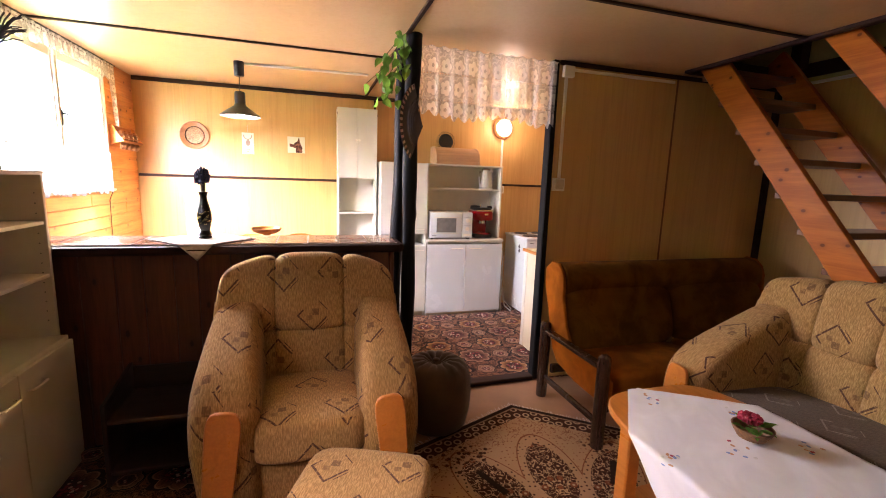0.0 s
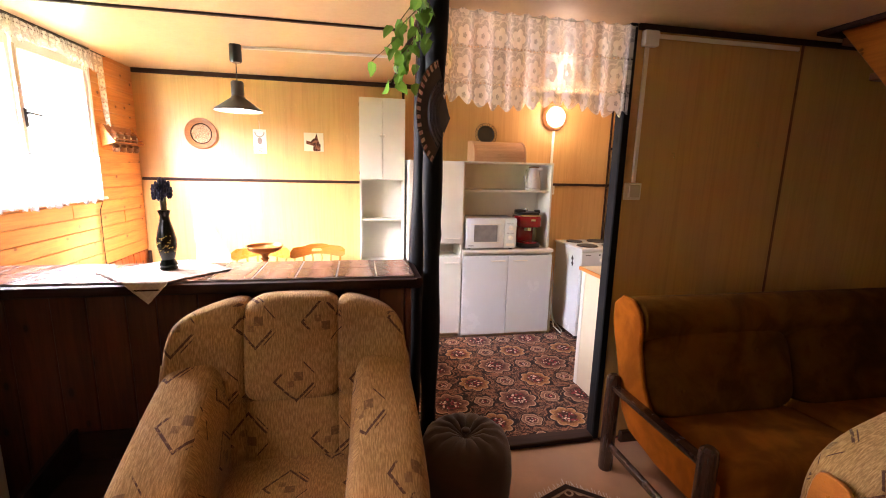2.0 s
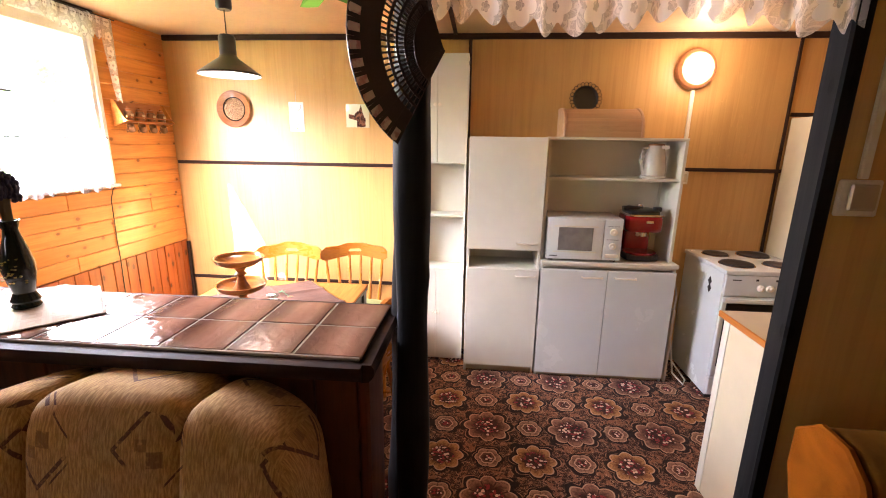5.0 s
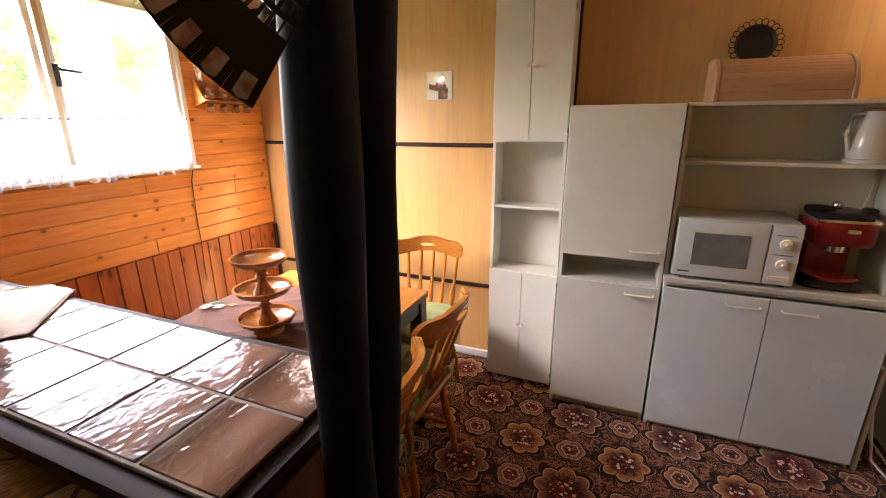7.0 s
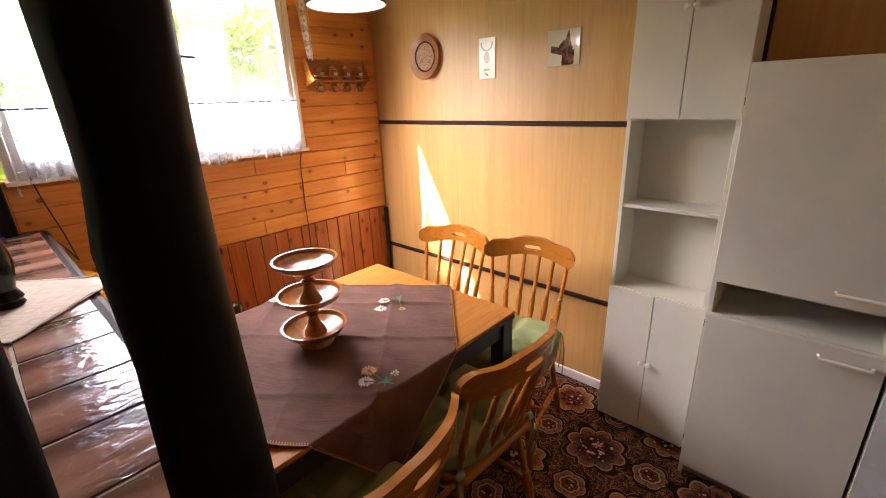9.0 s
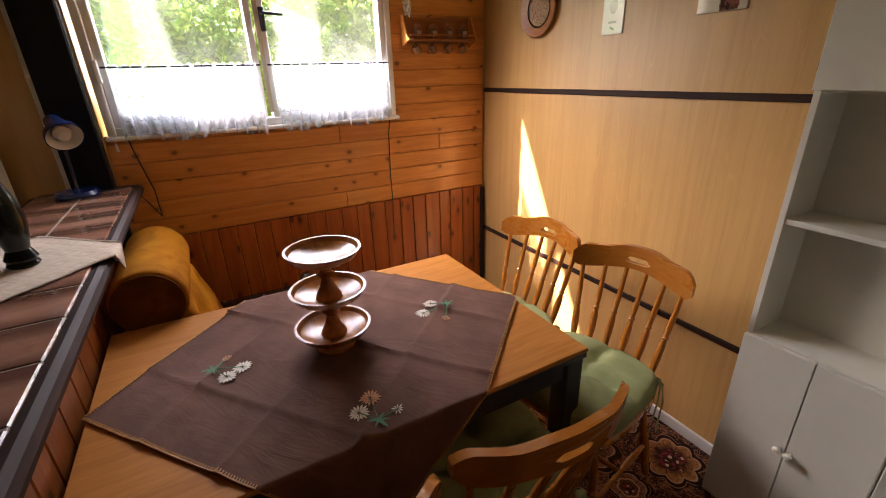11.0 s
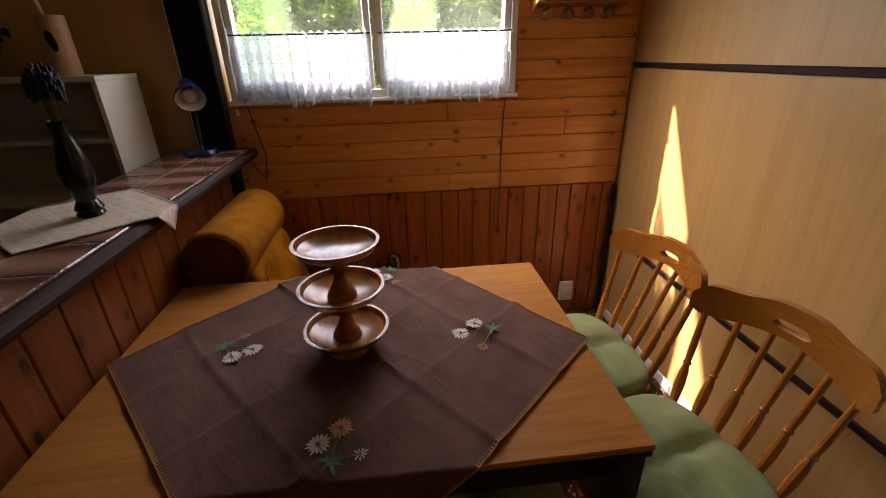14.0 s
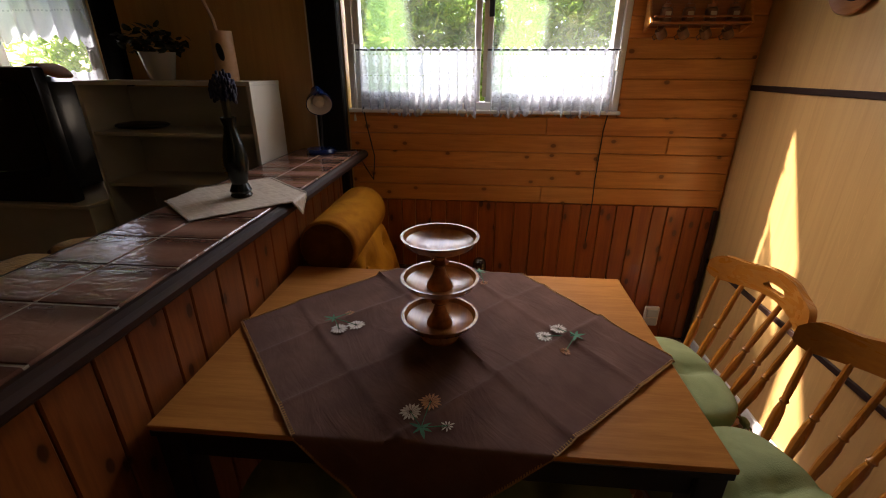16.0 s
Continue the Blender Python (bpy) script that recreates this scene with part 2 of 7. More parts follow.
M_CLOTHORANGE = plain("orange_cloth", (0.35, 0.11, 0.02), 0.8, spread=0.3)


def printed_board(name, light, dark):
    """Hardboard with a printed upright wood grain and soft wear."""
    m, b = material(name, 0.40, spec=0.5)
    p = coords("Object")
    grain = noisy(vmul(p, (34.0, 34.0, 1.3)), 1.0, 5, 0.6, 0.8)
    broad = noisy(vmul(p, (5.0, 5.0, 0.5)), 1.0, 3, 0.5, 0.4)
    stain = noisy(p, 1.4, 4)
    c = mix(step(grain, 0.40, 0.72) * 0.5, light, dark)
    figure = noisy(vmul(p, (11.0, 11.0, 0.9)), 1.0, 2, 0.5, 1.6)
    vein = step(op("ABSOLUTE", op("FRACT", figure * 9.0) - 0.5), 0.07, 0.02) * step(broad, 0.5, 0.62)
    c = mix(vein * 0.35, c, tuple(min(1.0, x * 1.25) for x in light))
    c = mix(step(broad, 0.45, 0.75) * 0.35, c, dark)
    c = mix(step(stain, 0.52, 0.8) * 0.25, c, tuple(x * 0.75 for x in dark))
    finish(b, c, stain * 0.16 + 0.29, relief(grain, 0.06, 0.003))
    return m


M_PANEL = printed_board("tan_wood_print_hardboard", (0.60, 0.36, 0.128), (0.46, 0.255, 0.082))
M_CEIL = printed_board("pale_tan_ceiling_board", (0.63, 0.445, 0.25), (0.56, 0.375, 0.19))


def tile_glaze():
    m, b = material("brown_glazed_tile", 0.10, spec=0.32)
    r = coords("random")
    p = coords("Object")
    q = shifted(p, r)
    x, y, z = split(p)
    band = step(noisy(vmul(q, (9.0, 2.0, 1.0)), 1.6, 3), 0.35, 0.68)
    edge = step(op("ABSOLUTE", x - 0.012) + (noisy(vmul(q, (6.0, 1.0, 1.0)), 5, 3) - 0.5) * 0.03, 0.012, 0.075)
    c = mix(band * 0.5, (0.27, 0.130, 0.088), (0.42, 0.245, 0.175))
    c = mix(edge * 0.75, c, (0.050, 0.019, 0.013))
    wave = noisy(vmul(q, (1.0, 0.55, 1.0)), 46, 2, 0.4, 0.8)
    finish(b, c, band * 0.1 + 0.08, relief(wave, 0.34, 0.005))
    return m


M_TILE = tile_glaze()


def lattice(x, y, pitch_x, pitch_y, half_drop=True):
    """Cell-centred places of a half-drop repeat: local x, y and the cell's own number."""
    row = op("FLOOR", y / pitch_y)
    odd = op("MULTIPLY", op("FRACT", row * 0.5), 2.0) if half_drop else 0.0
    u = x / pitch_x + (odd * 0.5 if half_drop else 0.0)
    lx = (op("FRACT", u) - 0.5) * pitch_x
    ly = (op("FRACT", y / pitch_y) - 0.5) * pitch_y
    n = nd("ShaderNodeTexWhiteNoise")
    put_in(n.inputs["Vector"], join(op("FLOOR", u), row, 0.0))
    return lx, ly, F(n.outputs["Value"])


def polar(lx, ly):
    return op("SQRT", lx * lx + ly * ly), op("ARCTAN2", ly, lx)


def floral_carpet():
    """Brown carpet with large scalloped flowers, small medallions and scrolls."""
    m, b = material("brown_floral_carpet", 0.95, sheen=0.05, spec=0.15)
    p = coords("Object")
    wob = noisy(p, 9, 2)
    px, py, pz = split(p)
    x, y = px + (wob - 0.5) * 0.018, py + (noisy(p, 8, 2, 0.5, 0.4) - 0.5) * 0.018
    fine = noisy(p, 260, 2)
    curl = noisy(p, 26, 1.5, 0.5, 2.6)
    line = step(op("ABSOLUTE", curl - 0.5), 0.022, 0.012)
    line2 = step(op("ABSOLUTE", curl - 0.60), 0.012, 0.007)
    leafy = step(noisy(p, 20, 2, 0.5, 1.8), 0.52, 0.56)
    ground = mix(leafy, (0.040, 0.016, 0.011), (0.215, 0.088, 0.045))
    c = mix(line * 0.85, ground, (0.44, 0.235, 0.135))
    c = mix(line2 * 0.8, c, (0.24, 0.10, 0.055))
    for ox, big in ((-0.45, 0), (-0.2125, 1)):
        lx, ly, n = lattice(x + ox, y - 3.8725, 0.475, 0.255)
        n = op("MULTIPLY", op("FRACT", op("FLOOR", (y - 3.8725) / 0.255) * 0.5), 2.0)
        r, a = polar(lx, ly)
        lobes = 4.0 if big else 3.0
        lobe = op("ABSOLUTE", op("COSINE", a * lobes))
        if big:
            rim = (lobe * 0.22 + 0.80) * (0.128 - n * 0.018)
            shade = mix(step(n, 0.45, 0.55), (0.27, 0.13, 0.080), (0.42, 0.205, 0.075))
            deep = mix(step(n, 0.45, 0.55), (0.060, 0.022, 0.016), (0.13, 0.045, 0.018))
        else:
            rim = (lobe * 0.14 + 0.86) * 0.068
            shade, deep = (0.33, 0.18, 0.11), (0.11, 0.050, 0.030)
        t = r / rim
        # dark halo with a thin light echo of the outline
        c = mix(step(t + (wob - 0.5) * 0.9, 1.32, 1.22), c, (0.016, 0.008, 0.007))
        c = mix(step(op("ABSOLUTE", t - 1.19), 0.035, 0.015) * step(noisy(p, 12, 1), 0.45, 0.55), c, (0.34, 0.17, 0.095))
        inside = step(t, 1.03, 0.99)
        vein = step(noisy(p, 46, 2, 0.5, 1.5), 0.46, 0.62)
        c = mix(inside, c, mix(step(t + (curl - 0.5) * 0.35, 0.52, 0.90), deep, shade))
        c = mix(inside * vein * 0.55, c, deep)
        c = mix(inside * step(lobe, 0.22, 0.08) * step(t, 0.45, 0.6), c, deep)
        c = mix(inside * step(t, 0.93, 0.97), c, (0.50, 0.30, 0.185))
        if not big:
            c = mix(step(op("ABSOLUTE", t - 0.60), 0.07, 0.04), c, (0.52, 0.31, 0.20))
        tone = nd("ShaderNodeTexVoronoi")
        put_in(tone.inputs["Vector"], p)
        tone.inputs["Scale"].default_value = 62 if big else 80
        pick, pick2, _ = split(tone.outputs["Color"])
        petal = mix(step(pick, 0.38, 0.40), (0.24, 0.030, 0.034), mix(step(pick2, 0.52, 0.54), (0.66, 0.44, 0.33), (0.030, 0.012, 0.010)))
        posy = cells(p, 62 if big else 80, "F1", 0)
        core = step(t + (noisy(p, 40, 2) - 0.5) * 0.55, 0.60 if big else 0.40, 0.54 if big else 0.34)
        c = mix(core * 0.9, c, (0.045, 0.014, 0.013))
        c = mix(core * step(posy, 0.60, 0.48), c, petal)
    c = mix(fine * 0.14, c, (0.05, 0.022, 0.016), "MIX")
    finish(b, c, None, relief(fine + noisy(p, 60, 2) * 0.4, 0.4, 0.006))
    return m


M_CARPET = floral_carpet()


def rug_weave():
    """Six-sided beige rug: chain border, spandrels and filled medallions round the middle."""
    m, b = material("beige_oriental_rug", 0.95, spec=0.15)
    p = coords("Object")
    x, y, z = split(p)
    r, a = polar(x, y)
    third = math.pi / 3
    turn = a / third
    la = (op("FRACT", turn + 0.5) - 0.5) * third
    ha = (op("FRACT", turn) - 0.5) * third
    rim = r * op("COSINE", ha)
    fine = noisy(p, 240, 2)
    beige, brown, rust, ink = (0.46, 0.30, 0.165), (0.060, 0.022, 0.012), (0.22, 0.075, 0.030), (0.022, 0.012, 0.009)
    dots = cells(p, 36, "F1", 0, 0.35)
    c = mix(step(dots, 0.20, 0.14) * 0.8, beige, rust)
    scroll = noisy(p, 15, 1.5, 0.5, 2.0)
    ivy = step(op("ABSOLUTE", scroll - 0.5), 0.026, 0.012)
    # pointed medallions in a ring
    na = (op("FRACT", turn * 2.0 + 0.5) - 0.5) * (third / 2)
    mx, my = r * op("COSINE", na) - 0.60, r * op("SINE", na)
    egg = op("SQRT", mx * mx * 1.0 + my * my * (mx * 2.2 + 4.4))
    mirrored = join(mx, op("ABSOLUTE", my), 0.0)
    c = mix(step(egg, 0.325, 0.315), c, rust)
    c = mix(step(egg, 0.312, 0.305), c, beige)
    c = mix(step(egg, 0.312, 0.305) * step(dots, 0.24, 0.17), c, brown)
    inner = step(egg, 0.232, 0.222)
    curl = noisy(mirrored, 24, 1.5, 0.5, 1.6)
    fill = mix(step(op("ABSOLUTE", curl - 0.5), 0.040, 0.030), brown, (0.52, 0.36, 0.20))
    blot = cells(mirrored, 15, "F1", 0, 0.6)
    fill = mix(step(blot, 0.32, 0.24), fill, rust)
    fill = mix(step(blot, 0.16, 0.10), fill, (0.50, 0.36, 0.22))
    c = mix(inner, c, fill)
    # sprays between the medallions and their pins
    sx, sy = r * op("COSINE", ha) - 0.86, r * op("SINE", ha)
    spray = op("SQRT", sx * sx * 3.0 + sy * sy)
    c = mix(step(spray, 0.20, 0.16) * step(cells(p, 30), 0.42, 0.30), c, brown)
    c = mix(step(op("ABSOLUTE", sx + 0.22), 0.10, 0.095) * step(op("ABSOLUTE", sy) + (noisy(p, 60, 1) - 0.5) * 0.02, 0.022, 0.016), c, ink)
    c = mix(step(rim, 0.80, 0.84) * ivy * 0.8, c, rust)
    # border
    for lo, hi, col in ((0.985, 1.06, (0.30, 0.20, 0.12)), (1.055, 1.0825, ink)):
        c = mix(step(rim, lo - 0.004, lo) * step(rim, hi + 0.004, hi), c, col)
    chain = cells(p, 17, "F1", 0, 0.25)
    band = step(rim, 0.955, 0.96) * step(rim, 1.045, 1.04)
    c = mix(band, c, brown)
    c = mix(band * step(chain, 0.42, 0.36), c, (0.46, 0.33, 0.20))
    c = mix(band * step(chain, 0.26, 0.20), c, brown)
    c = mix(fine * 0.12, c, (0.12, 0.06, 0.035))
    finish(b, c, None, relief(fine, 0.4, 0.005))
    return m


M_RUG = rug_weave()


def patterned_fabric(name, ground, shade, ink, cell=0.235):
    """Chenille with angular diamond motifs, on the mesh's own UV in metres."""
    m, b = material(name, 0.92, sheen=0.05, spec=0.2)
    q = coords("UV")
    u, v, _ = split(q)
    lx, ly, n = lattice(u, v, cell * 1.15, cell * 0.92)
    lx, ly = (lx + (n - 0.5) * 0.05) * 0.72, (ly + (op("FRACT", n * 7.0) - 0.5) * 0.04) * 0.72
    flip = op("SIGN", op("FRACT", n * 13.0) - 0.5)
    d = op("ABSOLUTE", lx * 1.1) + op("ABSOLUTE", ly)
    side = step(ly * flip + lx * 0.35, 0.012, 0.004)
    frame_ = step(op("ABSOLUTE", d - 0.058), 0.0052, 0.0034) * side
    tick = step(op("ABSOLUTE", d - 0.072), 0.0028, 0.0016) * step(op("ABSOLUTE", lx - 0.035), 0.016, 0.012)
    sq = op("MAXIMUM", op("ABSOLUTE", lx - 0.008), op("ABSOLUTE", ly - 0.012 * flip))
    sq2 = op("MAXIMUM", op("ABSOLUTE", lx + 0.012), op("ABSOLUTE", ly + 0.008 * flip))
    patch = op("MAXIMUM", step(sq, 0.0125, 0.0105), step(sq2, 0.0095, 0.0075) * 0.8)
    weave = noisy(vmul(q, (240.0, 40.0, 1.0)), 1.0, 3, 0.6)
    cloud = noisy(q, 9, 3)
    c = mix(step(weave, 0.35, 0.7), shade, ground)
    c = mix(step(cloud, 0.4, 0.75) * 0.3, c, shade)
    worn = step(noisy(q, 70, 2), 0.25, 0.5)
    c = mix(op("MAXIMUM", frame_, tick) * 0.9 * worn, c, ink)
    c = mix(patch * 0.75 * worn, c, tuple(i * 0.5 + s * 0.35 for i, s in zip(ink, shade)))
    finish(b, c, None, relief(weave, 0.5, 0.004))
    return m


M_CHENILLE = patterned_fabric("beige_chenille", (0.46, 0.272, 0.098), (0.25, 0.134, 0.043), (0.060, 0.022, 0.015))
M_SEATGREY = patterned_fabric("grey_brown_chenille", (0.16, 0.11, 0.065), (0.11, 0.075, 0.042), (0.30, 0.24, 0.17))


def plush(name, colour, dark):
    m, b = material(name, 0.9, spec=0.08)
    p = coords("Object")
    nap = noisy(p, 5, 4, 0.6, 0.6)
    fine = noisy(p, 240, 2)
    finish(b, mix(step(nap, 0.35, 0.7), dark, colour), None, relief(fine, 0.35, 0.003))
    return m


M_MUSTARD = plush("mustard_orange_velour", (0.42, 0.165, 0.009), (0.24, 0.082, 0.005))
# mustard copies with room light painted in: shaded front, shaded seat, window-lit side
M_MUSTARDSHADE = plush("mustard_velour_shaded", (0.155, 0.062, 0.006), (0.085, 0.032, 0.003))
M_SEATSHADE = plush("seat_velour_shaded", (0.25, 0.080, 0.005), (0.15, 0.045, 0.003))
M_SIDELIT = plush("orange_lit_velour", (0.32, 0.088, 0.005), (0.20, 0.052, 0.003))
M_GREENCUSH = plush("sage_green_velour", (0.33, 0.375, 0.185), (0.23, 0.27, 0.125))


def tablecloth_stuff():
    m, b = material("brown_cotton_tablecloth", 0.9, sheen=0.04, spec=0.2)
    q = coords("UV")
    u, v, _ = split(q)
    weave = noisy(q, 420, 2)
    cloud = noisy(q, 7, 3)
    crease = noisy(vmul(q, (9.0, 3.0, 1.0)), 1.6, 4, 0.6, 1.0)
    c = mix(step(cloud, 0.35, 0.7), (0.104, 0.052, 0.038), (0.150, 0.076, 0.054))
    c = mix(step(crease, 0.6, 0.75) * 0.3, c, (0.19, 0.100, 0.075))
    finish(b, c, None, relief(crease * 1.3 + weave * 0.06, 0.55, 0.008))
    return m


M_CLOTH = tablecloth_stuff()


def white_damask():
    m, b = material("white_embroidered_cotton", 0.75, sheen=0.2)
    q = coords("UV")
    weave = noisy(q, 400, 2)
    crease = noisy(vmul(q, (5.0, 3.0, 1.0)), 1.4, 3, 0.6, 0.8)
    finish(b, mix(step(crease, 0.3, 0.7), (0.66, 0.60, 0.55), (0.76, 0.71, 0.66)), None, relief(crease + weave * 0.05, 0.5, 0.008))
    return m


M_DAMASK = white_damask()


def lace(name, tint, cover, size=1.0):
    """Net curtain: a fine mesh with closed flowers, a ladder band and scalloped wreaths."""
    m = bpy.data.materials.new(name)
    m.use_nodes = True
    NT[0] = m.node_tree
    m.node_tree.nodes.remove(m.node_tree.nodes["Principled BSDF"])
    q = coords("UV")
    u, v, _ = split(q)
    lx, ly, n = lattice(u, v, 0.13 * size, 0.13 * size, False)
    r, a = polar(lx, ly + 0.01)
    t = r / ((op("ABSOLUTE", op("COSINE", a * 2.5)) * 0.3 + 0.7) * 0.052 * size)
    flower = step(t, 1.0, 0.9) * (1.0 - step(t, 0.28, 0.2) * 0.8)
    wreath = step(op("ABSOLUTE", t - 1.5), 0.16, 0.08)
    vine = step(op("ABSOLUTE", noisy(q, 24 / size, 1.5, 0.5, 1.8) - 0.5), 0.05, 0.03)
    closed = op("MAXIMUM", op("MAXIMUM", flower, wreath * 0.8), vine * 0.7)
    gap = step(op("ABSOLUTE", op("FRACT", v / (0.16 * size)) - 0.06), 0.035, 0.02) * step(op("SINE", u * 260.0), -0.2, 0.3)
    net = step(noisy(q, 500, 1), 0.3, 0.7) * 0.15
    alpha = op("MINIMUM", op("MAXIMUM", closed * 0.95, net + cover) - gap * 0.55 * (1 - cover * 0.5), 1.0)
    alpha = op("MAXIMUM", alpha, 0.08)
    d, tr, tp = nd("ShaderNodeBsdfDiffuse"), nd("ShaderNodeBsdfTranslucent"), nd("ShaderNodeBsdfTransparent")
    put_in(d.inputs[0], tint)
    put_in(tr.inputs[0], tint)
    m1, m2 = nd("ShaderNodeMixShader"), nd("ShaderNodeMixShader")
    m1.inputs[0].default_value = 0.6
    put_in(m1.inputs[1], d.outputs[0])
    put_in(m1.inputs[2], tr.outputs[0])
    put_in(m2.inputs[0], alpha)
    put_in(m2.inputs[1], tp.outputs[0])
    put_in(m2.inputs[2], m1.outputs[0])
    NT[0].links.new(m2.outputs[0], NT[0].nodes["Material Output"].inputs[0])
    return m


M_LACE = lace("cream_lace", (0.95, 0.90, 0.83), 0.42)
M_LIVNET = lace("grey_white_net_curtain", (0.40, 0.44, 0.50), 0.88, 0.9)
M_VALANCE = lace("bright_white_net", (0.86, 0.87, 0.86), 0.50, 0.6)
M_NET = lace("white_net_curtain", (0.56, 0.60, 0.66), 0.55, 0.6)


def glowing(name, colour, power):
    m = bpy.data.materials.new(name)
    m.use_nodes = True
    NT[0] = m.node_tree
    b = NT[0].nodes["Principled BSDF"]
    b.inputs["Base Color"].default_value = (*colour, 1)
    b.inputs["Emission Color"].default_value = (*colour, 1)
    b.inputs["Emission Strength"].default_value = power
    return m


M_GLOBE = glowing("lit_opal_globe", (1.0, 0.86, 0.62), 0.55)
M_BULB = glowing("lit_bulb", (1.0, 0.93, 0.80), 1.1)


def pane_glass():
    """Clear pane with a little dust that catches the sun."""
    m = bpy.data.materials.new("window_glass")
    m.use_nodes = True
    NT[0] = m.node_tree
    NT[0].nodes.remove(NT[0].nodes["Principled BSDF"])
    tp, gl, lw, mx = nd("ShaderNodeBsdfTransparent"), nd("ShaderNodeBsdfGlossy"), nd("ShaderNodeLayerWeight"), nd("ShaderNodeMixShader")
    du, mx2 = nd("ShaderNodeBsdfTranslucent"), nd("ShaderNodeMixShader")
    du.inputs[0].default_value = (0.9, 0.9, 0.88, 1)
    gl.inputs["Roughness"].default_value = 0.02
    facing = F(lw.outputs["Facing"])
    put_in(mx.inputs[0], op("POWER", facing, 5.0) * 0.6 + 0.03)
    put_in(mx.inputs[1], tp.outputs[0])
    put_in(mx.inputs[2], gl.outputs[0])
    # dust on the glass, and a pale green reflection painted over part of each pane
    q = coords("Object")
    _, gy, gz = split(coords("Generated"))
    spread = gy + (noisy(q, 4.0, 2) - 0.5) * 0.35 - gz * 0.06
    green_reflection = step(spread, 0.46, 0.34) * step(spread, 0.0, 0.06)
    put_in(mx2.inputs[0], step(noisy(q, 3.0, 3), 0.3, 0.8) * 0.03 + green_reflection * 0.10 + 0.006)
    put_in(du.inputs[0], mix(green_reflection, (0.9, 0.9, 0.88), (0.50, 0.82, 0.34)))
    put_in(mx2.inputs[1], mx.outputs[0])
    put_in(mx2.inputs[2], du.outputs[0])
    NT[0].links.new(mx2.outputs[0], NT[0].nodes["Material Output"].inputs[0])
    return m


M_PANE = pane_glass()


def foliage(name, light, dark):
    m, b = material(name, 0.55)
    r = coords("island")
    col = mix(r, dark, light)
    finish(b, col)
    tr, mx = nd("ShaderNodeBsdfTranslucent"), nd("ShaderNodeMixShader")
    put_in(tr.inputs[0], col)
    mx.inputs[0].default_value = 0.6
    put_in(mx.inputs[1], b.outputs[0])
    put_in(mx.inputs[2], tr.outputs[0])
    NT[0].links.new(mx.outputs[0], NT[0].nodes["Material Output"].inputs[0])
    return m


M_HEDGE = foliage("conifer_needles", (0.44, 0.60, 0.13), (0.19, 0.33, 0.045))


M_IVY = foliage("ivy_leaf", (0.19, 0.39, 0.055), (0.055, 0.17, 0.022))


def lawn_stuff():
    m, b = material("sunny_lawn", 0.9)
    p = coords("Object")
    finish(b, mix(step(noisy(p, 3, 4), 0.3, 0.7), (0.12, 0.22, 0.04), (0.22, 0.34, 0.08)), None, relief(noisy(p, 40, 3), 0.6, 0.03))
    return m


M_LAWN = lawn_stuff()


def picture_print(kind):
    """A flat print: an animal's head as plain blots on a pale card."""
    m, b = material(kind + "_print", 0.09, coat=0.3)
    p = coords("Object")
    x, y, z = split(p)
    if kind == "deer":
        head = step(op("SQRT", x * x * 2.2 + (z - 0.005) * (z - 0.005)), 0.032, 0.026)
        arc = op("SQRT", x * x + (z - 0.075) * (z - 0.075))
        antler = step(op("ABSOLUTE", arc - 0.036), 0.006, 0.003) * step(z, 0.085, 0.075)
        words = step(op("ABSOLUTE", z + 0.055), 0.005, 0.003) * step(op("ABSOLUTE", x), 0.022, 0.018)
        twig = step(op("ABSOLUTE", z + 0.078 + x * 0.5), 0.005, 0.003) * step(op("ABSOLUTE", x), 0.012, 0.009)
        c = mix(antler * 0.8, (0.72, 0.69, 0.60), (0.20, 0.17, 0.14))
        c = mix(head * 0.85, c, (0.22, 0.15, 0.13))
        c = mix(op("MAXIMUM", words * 0.7, twig), c, (0.08, 0.16, 0.06))
    else:
        rough_ = (noisy(p, 40, 3) - 0.5) * 0.016
        skull = op("SQRT", (x - 0.012) * (x - 0.012) + (z + 0.004) * (z + 0.004)) + rough_
        muzzle = op("MAXIMUM", op("ABSOLUTE", x + 0.03) - 0.034, op("ABSOLUTE", z + 0.018 + x * 0.25) - 0.015) + rough_ * 0.4
        neck = op("MAXIMUM", op("ABSOLUTE", x - 0.025) - 0.03, op("ABSOLUTE", z + 0.045) - 0.032) + rough_
        ear = op("MAXIMUM", op("ABSOLUTE", x - 0.022 - (z - 0.04) * 0.1) - (0.075 - z) * 0.3, op("ABSOLUTE", z - 0.045) - 0.03)
        ink = op("MAXIMUM", op("MAXIMUM", step(skull, 0.036, 0.032), step(muzzle, 0.002, -0.002)), op("MAXIMUM", step(neck, 0.002, -0.002), step(ear, 0.002, -0.002)))
        fur = mix(step(noisy(p, 60, 3), 0.4, 0.6), (0.05, 0.022, 0.018), (0.26, 0.10, 0.06))
        c = mix(ink, (0.70, 0.66, 0.52), fur)
    finish(b, c)
    return m


M_DEER, M_DOG = picture_print("deer"), picture_print("dog")


def carved():
    m, b = material("carved_plate_centre", 0.5)
    p = coords("Object")
    k = cells(vmul(p, (1.0, 1.0, 0.01)), 88, "DISTANCE_TO_EDGE")
    finish(b, mix(step(k, 0.02, 0.12), (0.24, 0.12, 0.06), (0.56, 0.38, 0.22)), None, relief(k, 0.8, 0.01))
    return m


M_CARVED = carved()


